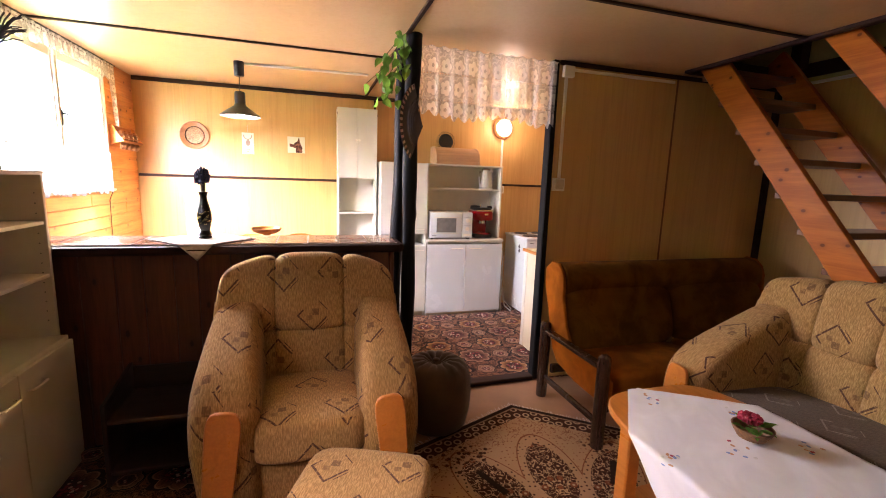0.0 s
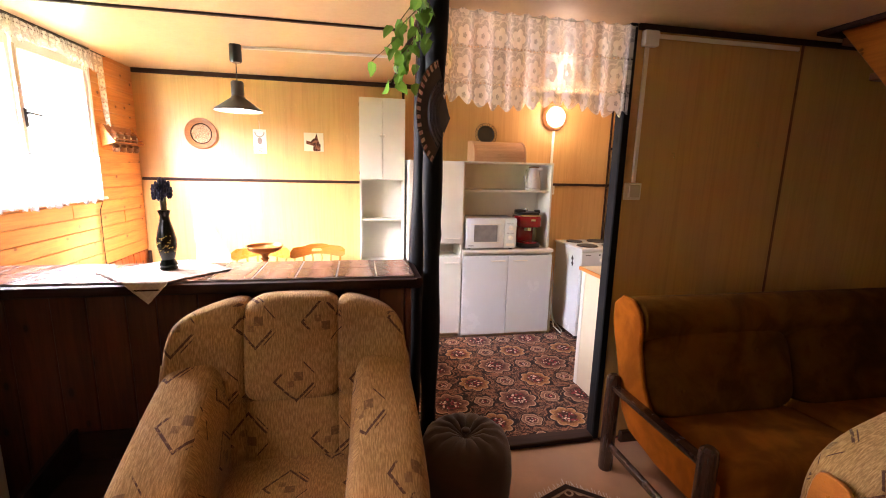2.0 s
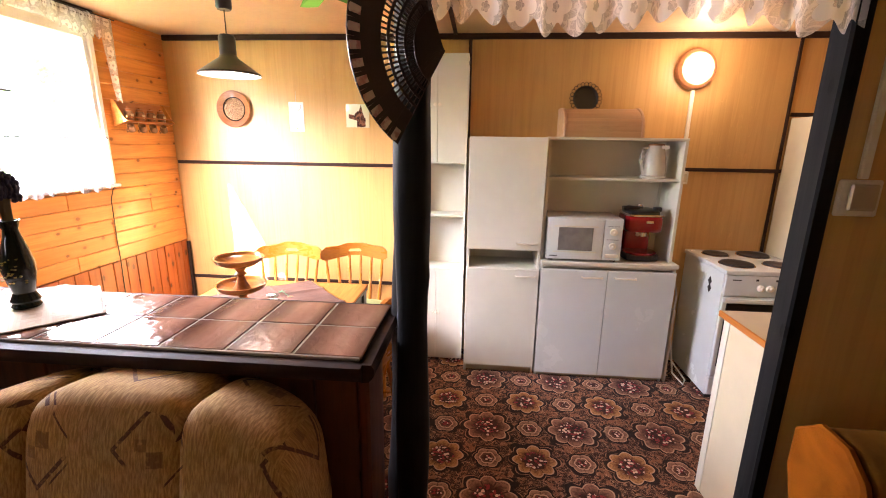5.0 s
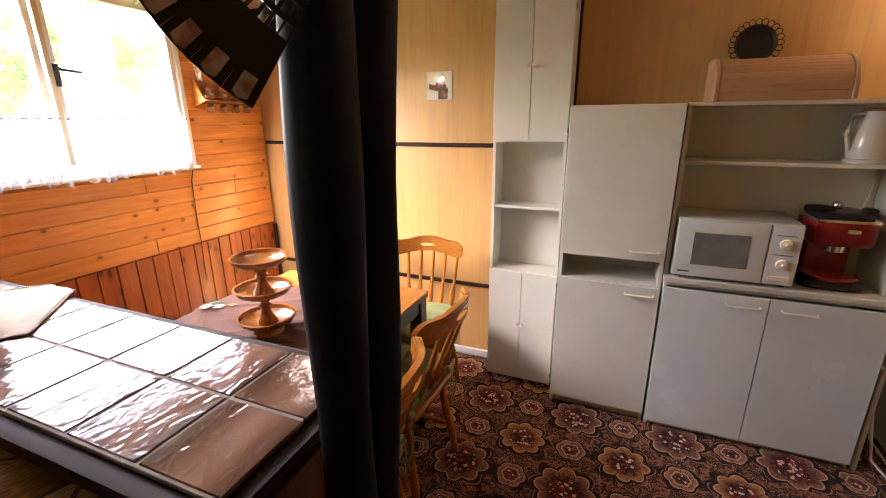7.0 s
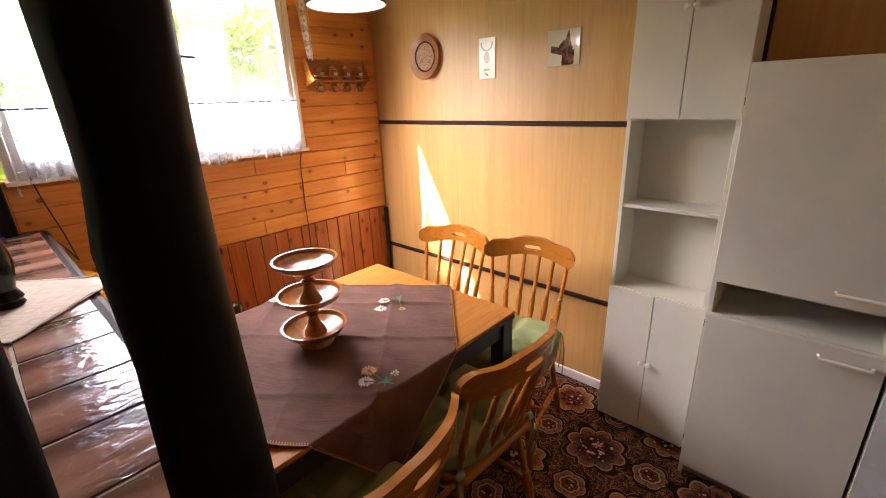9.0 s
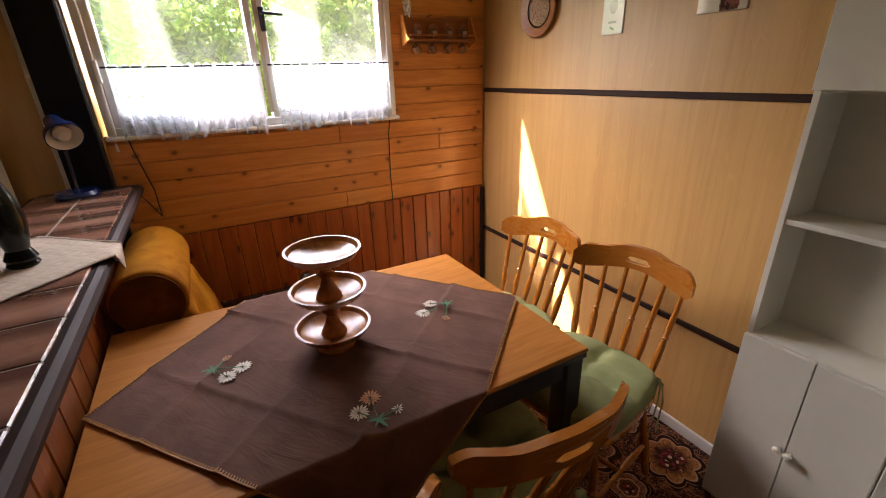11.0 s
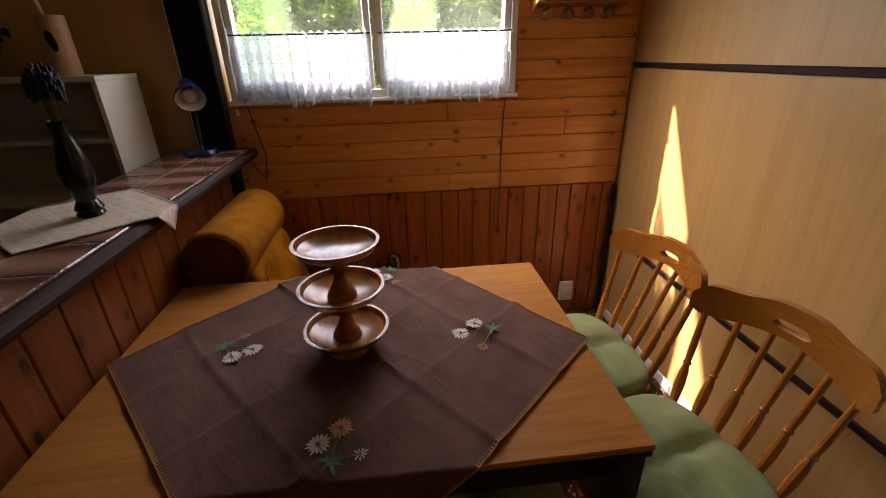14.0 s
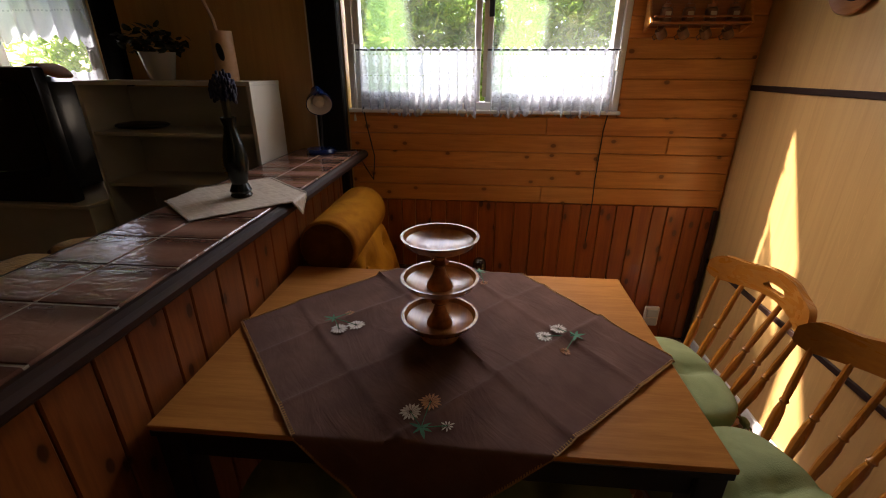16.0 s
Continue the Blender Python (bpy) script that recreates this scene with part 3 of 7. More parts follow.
def fan_edge():
    m, b = material("printed_fan_edge", 0.6)
    p = coords("Object")
    f = noisy(p, 34, 3)
    # pale print colour brightened to stand for daylight through the thin edge
    finish(b, mix(step(f, 0.45, 0.6), (0.62, 0.50, 0.42), (0.42, 0.20, 0.19)))
    return m


M_FANEDGE = fan_edge()
M_FAN = plain("dark_lacquered_fan", (0.020, 0.009, 0.007), 0.4, spread=0.3, coat=0.2)
# ---------------- mesh kit ----------------
def link_mesh(name, bm, mat, smooth=None, uv=False):
    if uv:
        layer = bm.loops.layers.uv.verify()
        bm.normal_update()
        for f in bm.faces:
            n = [abs(c) for c in f.normal]
            k = n.index(max(n))
            for l in f.loops:
                c = l.vert.co
                l[layer].uv = ((c.y, c.z), (c.x, c.z), (c.x, c.y))[k]
    if smooth is not None:
        bm.normal_update()
        for f in bm.faces:
            f.smooth = True
        for e in bm.edges:
            e.smooth = not (len(e.link_faces) == 2 and e.calc_face_angle(0) > radians(smooth))
    me = bpy.data.meshes.new(name)
    bm.to_mesh(me)
    bm.free()
    me.materials.append(mat)
    return me


def thing(name, place, label, category, group="", kind=""):
    """An empty at a thing's base, which its parts hang under."""
    ob = new(name)
    ob.empty_display_size = 0.05
    ob.matrix_world = place
    return tagged(ob, label, category, group, kind)


def part(name, bm, mat, parent, label="", smooth=35, uv=False, at=None):
    ob = new(name, link_mesh(name, bm, mat, smooth, uv))
    ob.parent = parent
    if at is not None:
        ob.matrix_local = at
    return tagged(ob, label)


def single(name, bm, mat, label, category, kind="", smooth=35, uv=False, at=None, group=""):
    ob = new(name, link_mesh(name, bm, mat, smooth, uv))
    if at is not None:
        ob.matrix_world = at
    return tagged(ob, label, category, group, kind)


def piece(name, me, parent, at):
    ob = new(name, me)
    ob.parent = parent
    ob.matrix_local = at
    return ob


def box(x0, x1, y0, y1, z0, z1, r=0.0, seg=1, bm=None):
    own = bmesh.new()
    bmesh.ops.create_cube(own, size=1)
    for v in own.verts:
        v.co = ((x0 + x1) / 2 + v.co.x * (x1 - x0), (y0 + y1) / 2 + v.co.y * (y1 - y0), (z0 + z1) / 2 + v.co.z * (z1 - z0))
    if r:
        bmesh.ops.bevel(own, geom=own.edges[:], offset=r, segments=seg, profile=0.6, affect="EDGES")
    return add(bm, own)


def add(bm, other):
    """other joined into bm (or other itself)."""
    if bm is None:
        return other
    me = bpy.data.meshes.new("tmp")
    other.to_mesh(me)
    other.free()
    bm.from_mesh(me)
    bpy.data.meshes.remove(me)
    return bm


def moved(bm, m):
    bmesh.ops.transform(bm, matrix=m, verts=bm.verts)
    return bm


def lathe(profile, n=24, cap=True):
    """A turned body from (radius, height) pairs, round z."""
    bm = bmesh.new()
    rings = []
    for r, z in profile:
        rings.append([bm.verts.new((max(r, 1e-4) * math.cos(2 * math.pi * i / n), max(r, 1e-4) * math.sin(2 * math.pi * i / n), z)) for i in range(n)])
    for a, b in zip(rings, rings[1:]):
        for i in range(n):
            bm.faces.new((a[i], a[(i + 1) % n], b[(i + 1) % n], b[i]))
    if cap:
        bm.faces.new(rings[0][::-1])
        bm.faces.new(rings[-1])
    bmesh.ops.recalc_face_normals(bm, faces=bm.faces)
    return bm


def tube(points, r, n=8, bm=None, taper=None):
    """A round bar along points."""
    own = bmesh.new()
    pts = [Vector(p) for p in points]
    rings = []
    for i, p in enumerate(pts):
        way = (pts[min(i + 1, len(pts) - 1)] - pts[max(i - 1, 0)]).normalized()
        side = way.orthogonal().normalized() if abs(way.z) < 0.9 else Vector((1, 0, 0))
        side = (side - way * side.dot(way)).normalized()
        up = way.cross(side)
        rr = r if taper is None else taper[i]
        rings.append([own.verts.new(p + (side * math.cos(2 * math.pi * k / n) + up * math.sin(2 * math.pi * k / n)) * rr) for k in range(n)])
    for a, b in zip(rings, rings[1:]):
        for k in range(n):
            own.faces.new((a[k], a[(k + 1) % n], b[(k + 1) % n], b[k]))
    own.faces.new(rings[0][::-1])
    own.faces.new(rings[-1])
    bmesh.ops.recalc_face_normals(own, faces=own.faces)
    return add(bm, own)


def cushion(w, d, h, n=5.0, cuts=8, shape=None):
    """A stuffed block w x d x h round the origin, soft at its edges."""
    bm = bmesh.new()
    bmesh.ops.create_cube(bm, size=2)
    bmesh.ops.subdivide_edges(bm, edges=bm.edges[:], cuts=cuts, use_grid_fill=True)
    for v in bm.verts:
        c = v.co
        k = (abs(c.x) ** n + abs(c.y) ** n + abs(c.z) ** n) ** (1 / n)
        c /= k
        v.co = (c.x * w / 2, c.y * d / 2, c.z * h / 2)
    if shape:
        for v in bm.verts:
            v.co = shape(v.co.copy())
    return bm


def outline(points, depth, axis="z", r=0.0):
    """A flat plate from an outline in two of the axes, given depth along the third."""
    bm = bmesh.new()
    to3 = {"z": lambda a, b: (a, b, 0), "y": lambda a, b: (a, 0, b), "x": lambda a, b: (0, a, b)}[axis]
    way = {"z": (0, 0, depth), "y": (0, depth, 0), "x": (depth, 0, 0)}[axis]
    f = bm.faces.new([bm.verts.new(to3(*p)) for p in points])
    ext = bmesh.ops.extrude_face_region(bm, geom=[f])
    bmesh.ops.translate(bm, verts=[v for v in ext["geom"] if isinstance(v, bmesh.types.BMVert)], vec=way)
    bmesh.ops.recalc_face_normals(bm, faces=bm.faces)
    if r:
        edges = [e for e in bm.edges if e.calc_face_angle(0) > 1.0]
        bmesh.ops.bevel(bm, geom=edges, offset=r, segments=1, affect="EDGES")
    return bm


def leaf(size, bend=0.2):
    bm = bmesh.new()
    rows = [(0, 0.0), (0.25, 0.36), (0.55, 0.34), (0.85, 0.14), (1.0, 0.0)]
    left, mid, right = [], [], []
    for t, w in rows:
        z = -bend * t * t
        mid.append(bm.verts.new((0, t * size, (z - 0.04) * size)))
        left.append(bm.verts.new((-w * size, (t - 0.08 * (t < 0.4)) * size, z * size)) if w else mid[-1])
        right.append(bm.verts.new((w * size, (t - 0.08 * (t < 0.4)) * size, z * size)) if w else mid[-1])
    for i in range(len(rows) - 1):
        for side in (left, right):
            vs = [mid[i], mid[i + 1], side[i + 1], side[i]]
            vs = [v for k, v in enumerate(vs) if v not in vs[:k]]
            if len(vs) > 2:
                bm.faces.new(vs)
    return bm


def curtain(y_or_x, lo, hi, top, drop, folds, deep, bm=None, along="y", nx=160, nz=10, scallop=0.0, seed=0):
    """A gathered curtain: wavy sheet hanging from top, with scalloped hem; UV in metres of cloth."""
    own = bmesh.new()
    layer = own.loops.layers.uv.verify()
    rnd = random.Random(seed)
    ph = [rnd.uniform(0, 6.28) for _ in range(4)]
    grid, uvs = [], []
    for j in range(nz + 1):
        row, ur = [], []
        for i in range(nx + 1):
            t, s = i / nx, j / nz
            a = t * folds * 2 * math.pi
            amp = deep * (0.35 + 0.65 * s)
            off = amp * (math.sin(a + ph[0]) + 0.5 * math.sin(a * 0.53 + ph[1]) + 0.25 * math.sin(a * 2.1 + ph[2]))
            length = drop(t) if callable(drop) else drop
            hem = scallop * abs(math.sin(t * folds * 1.5 * math.pi + ph[3])) + scallop * 0.5 * math.sin(t * 11 + ph[1])
            z = top + (0.006 * math.sin(a * 1.3 + ph[2]) if j == 0 else 0) - s * (length + hem * (s > 0.5) * (s - 0.5) * 2)
            run = lo + (hi - lo) * t + 0.006 * math.cos(a * 0.9 + ph[2]) * s
            row.append(own.verts.new((y_or_x + off, run, z) if along == "y" else (run, y_or_x + off, z)))
            ur.append(((hi - lo) * 1.5 * t, z))
        grid.append(row)
        uvs.append(ur)
    for j in range(nz):
        for i in range(nx):
            f = own.faces.new((grid[j][i], grid[j][i + 1], grid[j + 1][i + 1], grid[j + 1][i]))
            for l, (jj, ii) in zip(f.loops, ((j, i), (j, i + 1), (j + 1, i + 1), (j + 1, i))):
                l[layer].uv = uvs[jj][ii]
    return add(bm, own)


# ---------------- the shell ----------------
XW, YN, ZC = -1.40, 4.93, 2.262
WIN_Y0, WIN_Y1, WIN_Z0, WIN_Z1 = 3.01, 4.33, 1.29, 2.19
LIV_Y0, LIV_Y1, LIV_Z0, LIV_Z1 = 0.45, 1.70, 1.22, 2.02

single("floor_kitchen", box(XW - 0.15, 3.25, 2.98, YN + 0.12, -0.12, 0.0), M_CARPET, "brown floral fitted carpet in the kitchen", "floor", "structure")
single("floor_living_carpet", box(XW - 0.15, 0.42, -1.7, 2.98, -0.12, 0.0), M_CARPET, "brown floral carpet in the living room", "floor", "structure")
single("floor_living_lino", box(0.42, 3.9, -1.7, 2.98, -0.12, -0.002), M_SALMON, "salmon brown smooth floor of the living room", "floor", "structure")
bm = box(XW - 0.15, 2.66, -1.7, YN + 0.12, ZC, ZC + 0.1)
box(2.66, 3.9, 2.87, YN + 0.12, ZC, ZC + 0.1, bm=bm)
box(2.66, 3.9, -1.7, 0.4, ZC, ZC + 0.1, bm=bm)
single("ceiling", bm, M_CEIL, "pale tan board ceiling with dark joint strips", "ceiling", "structure", None)

wall_n = single("wall_north", box(XW - 0.15, 3.25, YN, YN + 0.12, 0, ZC), M_PANEL, "tan wood-print panelled wall with dark battens", "wall", "structure", None)
single("wall_east_kitchen", box(3.12, 3.25, 3.08, YN, 0, ZC), M_PANEL, "tan wood-print panelled kitchen side wall", "wall", "structure", None)
single("wall_partition", box(1.712, 3.72, 3.0, 3.08, 0, ZC), M_PANEL, "tan wood-print partition panel beside the doorway", "wall", "structure", None)
single("wall_east_living", box(3.72, 3.84, -1.7, 3.08, 0, ZC), M_PANEL, "dim tan panelled wall behind the stairs", "wall", "structure", None)
single("wall_south", box(XW, 3.84, -1.82, -1.7, 0, ZC), M_PANEL, "tan panelled wall closing the living room", "wall", "structure", None)

# west wall: core with two openings, then cladding
for y0, y1, z0, z1 in ((-1.7, LIV_Y0, 0, ZC), (LIV_Y0, LIV_Y1, 0, LIV_Z0), (LIV_Y0, LIV_Y1, LIV_Z1, ZC), (LIV_Y1, WIN_Y0 - 0.02, 0, ZC)):
    single("wall_west_living", box(XW - 0.15, XW, y0, y1, z0, z1), M_PANEL, "dim tan panelled wall beside the curtained window", "wall", "structure", None)
bm = box(XW - 0.06, XW - 0.018, WIN_Y0 - 0.02, YN, 0, WIN_Z0)
box(XW - 0.06, XW - 0.018, WIN_Y0 - 0.02, YN, WIN_Z1, ZC, bm=bm)
box(XW - 0.06, XW - 0.018, WIN_Y1, YN, WIN_Z0, WIN_Z1, bm=bm)
wall_w = single("wall_west_kitchen", bm, M_PINE, "orange varnished knotty pine plank wall", "wall", "structure", None)

# loft seen through the stair opening
bm = box(3.72, 3.84, -0.2, 3.6, ZC, 4.3)
box(1.6, 3.84, 3.55, 3.67, ZC + 0.1, 4.3, bm=bm)
box(1.6, 1.7, -0.2, 3.6, ZC + 0.1, 4.3, bm=bm)
box(1.6, 3.84, -0.3, -0.2, ZC + 0.1, 4.3, bm=bm)
single("wall_loft", bm, M_LOFT, "pale green boarded loft walls above the stairs", "wall", "structure", None)
single("ceiling_loft", box(1.6, 3.84, -0.3, 3.67, 4.3, 4.4), M_CEIL, "pale loft ceiling", "ceiling", "structure", None)
for z0, z1, mat, nm in ((2.30, 2.40, M_BATTEN, "trim"), (2.56, 2.66, M_BATTEN, "trim"), (2.245, 2.265, M_FRAMEWHITE, "trim"), (2.82, 2.90, M_BATTEN, "trim")):
    single(nm, box(3.69, 3.718, 0.4, 2.86, z0, z1, 0.004), mat, "strip along the wall of the stair opening", "trim", "structure")
single("trim", box(3.60, 3.69, 2.78, 2.86, ZC + 0.1, 4.29, 0.004), M_BATTEN, "dark upright post of the loft", "trim", "structure")

# battens and trims
def strip(x0, x1, y0, y1, z0, z1, mat=None, label="dark brown joint batten"):
    single("trim", box(x0, x1, y0, y1, z0, z1, 0.003), mat or M_BATTEN, label, "trim", "structure")


strip(XW, 0.358, YN - 0.012, YN, 1.388, 1.412)
strip(2.12, 3.1, YN - 0.012, YN, 1.40, 1.424)
strip(XW, 0.358, YN - 0.012, YN, 0.505, 0.53)
strip(XW, 3.1, YN - 0.022, YN, ZC - 0.035, ZC)
strip(0.735, 0.757, YN - 0.011, YN, 1.6, ZC - 0.035)
strip(2.795, 2.815, YN - 0.011, YN, 0.0, ZC - 0.035)
strip(2.82, 3.1, YN - 0.012, YN, 1.76, 1.785)
strip(XW, XW + 0.02, YN - 0.035, YN - 0.012, 0.0, 0.80)
strip(XW, 0.61, 3.40, 3.425, ZC - 0.01, ZC)
strip(0.635, 0.66, -1.7, YN - 0.022, ZC - 0.012, ZC)
strip(0.66, 2.66, 2.08, 2.105, ZC - 0.01, ZC)
strip(2.64, 2.68, 0.4, 2.88, ZC - 0.02, ZC + 0.1, label="dark edge board of the stair opening")
strip(2.68, 3.72, 2.86, 2.885, ZC - 0.02, ZC + 0.1, label="dark edge board of the stair opening")
strip(1.714, 3.72, 2.985, 3.0, ZC - 0.03, ZC)
strip(2.698, 2.716, 2.994, 3.0, 0.0, ZC - 0.03, M_TREAD, "brown joint batten of the partition")
strip(3.68, 3.72, 2.96, 3.0, 0.0, ZC - 0.03)
strip(XW - 0.012, XW + 0.012, 3.02, 4.36, ZC - 0.05, ZC, label="dark curtain rail board under the ceiling")
single("baseboard", box(-0.65, 0.358, YN - 0.014, YN, 0, 0.055, 0.004), M_FRAMEWHITE, "white painted skirting board", "baseboard", "structure")
single("baseboard", box(XW, -0.65, YN - 0.014, YN, 0, 0.055, 0.004), M_FRAMEWHITE, "white painted skirting board", "baseboard", "structure")

# door frame, threshold, corner pillar
single("door_frame", box(1.668, 1.712, 2.990, 3.062, 0, ZC, 0.006), M_LOG, "black-brown hewn door post of the kitchen opening", "door frame", "structure")
single("threshold", outline([(0.74, 2.955), (1.668, 2.975), (1.668, 3.06), (0.74, 3.05)], 0.03, "z", 0.006), M_BATTEN, "dark worn threshold board", "threshold", "structure")
single("pillar", box(XW, XW + 0.06, 2.84, 2.985, 0, ZC, 0.006), M_LOG, "black-brown upright beam beside the window", "pillar", "structure")
single("pillar", box(XW, XW + 0.055, 1.755, 1.855, 0, ZC, 0.006), M_LOG, "black-brown upright beam beside the living room window", "pillar", "structure")
single("cable_duct", box(XW, XW + 0.014, 2.815, 2.835, 1.085, ZC, 0.003), M_PLASTIC, "white upright cable duct on the wall", "cable duct", "", 35)


# window
def window_unit(name, y0, y1, z0, z1, label, mull):
    w = thing(name, pose(XW, (y0 + y1) / 2, z0), label, "window", kind="structure")
    inv = w.matrix_world.inverted()

    def wp(nm, bm, mat, parent=w, lab=""):
        return part(nm, moved(bm, inv), mat, parent, lab)

    fr = box(XW - 0.055, XW + 0.012, y0, y0 + 0.032, z0, z1, 0.004)
    box(XW - 0.055, XW + 0.012, y1 - 0.032, y1, z0, z1, 0.004, bm=fr)
    box(XW - 0.055, XW + 0.012, y0 + 0.032, y1 - 0.032, z0, z0 + 0.035, 0.004, bm=fr)
    box(XW - 0.055, XW + 0.012, y0 + 0.032, y1 - 0.032, z1 - 0.032, z1, 0.004, bm=fr)
    wp("window_frame", fr, M_FRAMEWHITE)
    wp("window_sill", box(XW - 0.02, XW + 0.035, y0 - 0.01, y1 + 0.01, z0 - 0.018, z0, 0.004), M_FRAMEWHITE)
    cuts = [y0 + 0.032, mull - 0.012, mull + 0.012, y1 - 0.032]
    for a, b in ((cuts[0], cuts[1]), (cuts[2], cuts[3])):
        s = box(XW - 0.05, XW + 0.004, a, a + 0.032, z0 + 0.035, z1 - 0.032, 0.004)
        box(XW - 0.05, XW + 0.004, b - 0.032, b, z0 + 0.035, z1 - 0.032, 0.004, bm=s)
        box(XW - 0.05, XW + 0.004, a + 0.032, b - 0.032, z0 + 0.035, z0 + 0.085, 0.004, bm=s)
        box(XW - 0.05, XW + 0.004, a + 0.032, b - 0.032, z1 - 0.09, z1 - 0.032, 0.004, bm=s)
        sash = wp("sash", s, M_FRAMEWHITE)
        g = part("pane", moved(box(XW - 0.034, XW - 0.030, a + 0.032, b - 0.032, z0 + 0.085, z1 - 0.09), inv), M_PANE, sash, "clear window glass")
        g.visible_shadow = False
    h = box(XW + 0.004, XW + 0.012, mull + 0.02, mull + 0.045, 1.70, 1.80, 0.003)
    tube([(XW + 0.03, mull + 0.032, 1.775), (XW + 0.034, mull + 0.06, 1.772), (XW + 0.034, mull + 0.12, 1.768)], 0.007, 8, h)
    tube([(XW + 0.008, mull + 0.032, 1.775), (XW + 0.034, mull + 0.032, 1.775)], 0.008, 8, h)
    wp("window_handle", h, M_BLACKPL, w, "black window handle")
    strip_ = box(XW + 0.004, XW + 0.009, mull - 0.002, mull + 0.018, z0 + 0.06, z1 - 0.07)
    wp("cover_strip", strip_, M_CREAM)
    for y, z in ((y0 + 0.03, 1.50), (y1 - 0.03, 1.47)):
        wp("hinge", box(XW + 0.012, XW + 0.024, y - 0.01, y + 0.01, z, z + 0.09, 0.004), M_FRAMEWHITE)
    return w


window_unit("window_1", WIN_Y0, WIN_Y1, WIN_Z0, WIN_Z1, "white two-sash kitchen window above pine planks", 3.672)
window_unit("window_2", LIV_Y0, LIV_Y1, LIV_Z0, LIV_Z1, "white two-sash living room window", 1.08)

# curtains on rods
for a, b, sd in ((3.075, 3.64, 3), (3.71, 4.275, 8)):
    c = thing("curtain", pose(XW + 0.03, (a + b) / 2, 1.56), "white net half curtain gathered on a thin rod", "curtain", "net half curtains")
    inv = c.matrix_world.inverted()
    part("curtain_rod", moved(tube([(XW + 0.03, a - 0.02, 1.56), (XW + 0.03, b + 0.02, 1.56)], 0.004, 8), inv), M_BLACKPL, c)
    part("net", moved(curtain(XW + 0.03, a, b, 1.568, 0.285, 13, 0.014, scallop=0.022, seed=sd), inv), M_NET, c, "", None)
c = thing("curtain", pose(XW + 0.05, 3.67, 2.24), "white net valance below the ceiling over the window", "curtain")
inv = c.matrix_world.inverted()
part("net", moved(curtain(XW + 0.045, 2.97, 4.44, 2.235, lambda t: 0.06 + 0.36 * max(0.0, min(1.0, (t - 0.954) / 0.012)) + 0.03 * abs(math.sin(t * 9)), 22, 0.010, scallop=0.03, seed=5), inv), M_VALANCE, c, "", None)
part("curtain_rod", moved(tube([(XW + 0.045, 2.95, 2.236), (XW + 0.045, 4.46, 2.236)], 0.004, 8), inv), M_BLACKPL, c)
c = thing("curtain", pose(XW + 0.05, 1.07, 2.1), "white net curtain over the living room window", "curtain")
inv = c.matrix_world.inverted()
part("net", moved(curtain(XW + 0.05, 0.4, 1.72, 2.1, 0.48, 12, 0.014, scallop=0.04, seed=9), inv), M_LIVNET, c, "", None)
part("half_net", moved(curtain(XW + 0.035, 0.47, 1.68, 1.46, 0.24, 16, 0.009, scallop=0.02, seed=10), inv), M_LIVNET, c, "", None)
part("curtain_rod", moved(tube([(XW + 0.05, 0.38, 2.1), (XW + 0.05, 1.74, 2.1)], 0.005, 8), inv), M_BLACKPL, c)

# outside
single("ground", box(-60, 60, -60, 60, -0.5, -0.45), M_LAWN, "sunny green lawn", "ground", "structure")


def hedge(x, y0, y1, h, count, seed, label):
    """A clipped conifer hedge: many small sprays about a core of twigs."""
    rnd = random.Random(seed)
    verts, faces = [], []
    for _ in range(count):
        cy, cz = rnd.uniform(y0, y1), -0.45 + (h + 0.45) * rnd.random() ** 0.8
        cx = x + rnd.gauss(0, 0.16) + 0.12 * math.sin(cy * 5) + 0.1 * math.sin(cz * 7 + cy)
        for _k in range(4):
            d = Vector((rnd.uniform(-0.2, 1), rnd.uniform(-1, 1), rnd.uniform(-0.3, 1))).normalized() * rnd.uniform(0.06, 0.16)
            w = d.cross(Vector((rnd.uniform(-1, 1), rnd.uniform(-1, 1), rnd.uniform(-1, 1)))).normalized() * 0.016
            o = Vector((cx, cy, cz))
            n = len(verts)
            verts += [o - w * 0.5, o + d * 0.55 - w, o + d, o + d * 0.55 + w, o + w * 0.5]
            faces.append((n, n + 1, n + 2, n + 3, n + 4))
    me = bpy.data.meshes.new("hedge")
    me.from_pydata(verts, [], faces)
    me.materials.append(M_HEDGE)
    return tagged(new("hedge", me), label, "hedge", kind="stuff")


hedge(-3.9, 2.2, 7.0, 2.45, 11000, 1, "bright green conifer hedge outside the kitchen window")
hedge(-4.4, -2.0, 2.2, 2.5, 5000, 2, "bright green hedge outside the living room window")
hedge(-6.5, -2.0, 6.2, 3.1, 9000, 3, "taller green trees behind the hedge")
# ---------------- kitchen counter with tiles ----------------
CZ = 1.082
counter = thing("bar_counter", pose(0, 0, 0), "dark stained board bar counter with brown glazed tile top", "counter")
part("core", box(XW, 0.545, 2.815, 2.925, 0, CZ - 0.052), M_DARKBOX, counter)
slab = box(XW, 0.575, 2.715, 3.045, CZ - 0.05, CZ - 0.0018, 0.001)
part("slab", slab, M_GROUT, counter, "pale grout bed under the tiles")
edge = tube([(XW, 2.708, CZ - 0.025), (0.585, 2.708, CZ - 0.025)], 0.026, 10)
tube([(0.588, 2.70, CZ - 0.025), (0.588, 3.06, CZ - 0.025)], 0.026, 10, edge)
for v in edge.verts:
    v.co.z = CZ - 0.025 + max(-0.030, min(0.016, (v.co.z - CZ + 0.025) * 1.15))
part("front_edge", edge, M_BATTEN, counter, "dark brown rounded edge board")
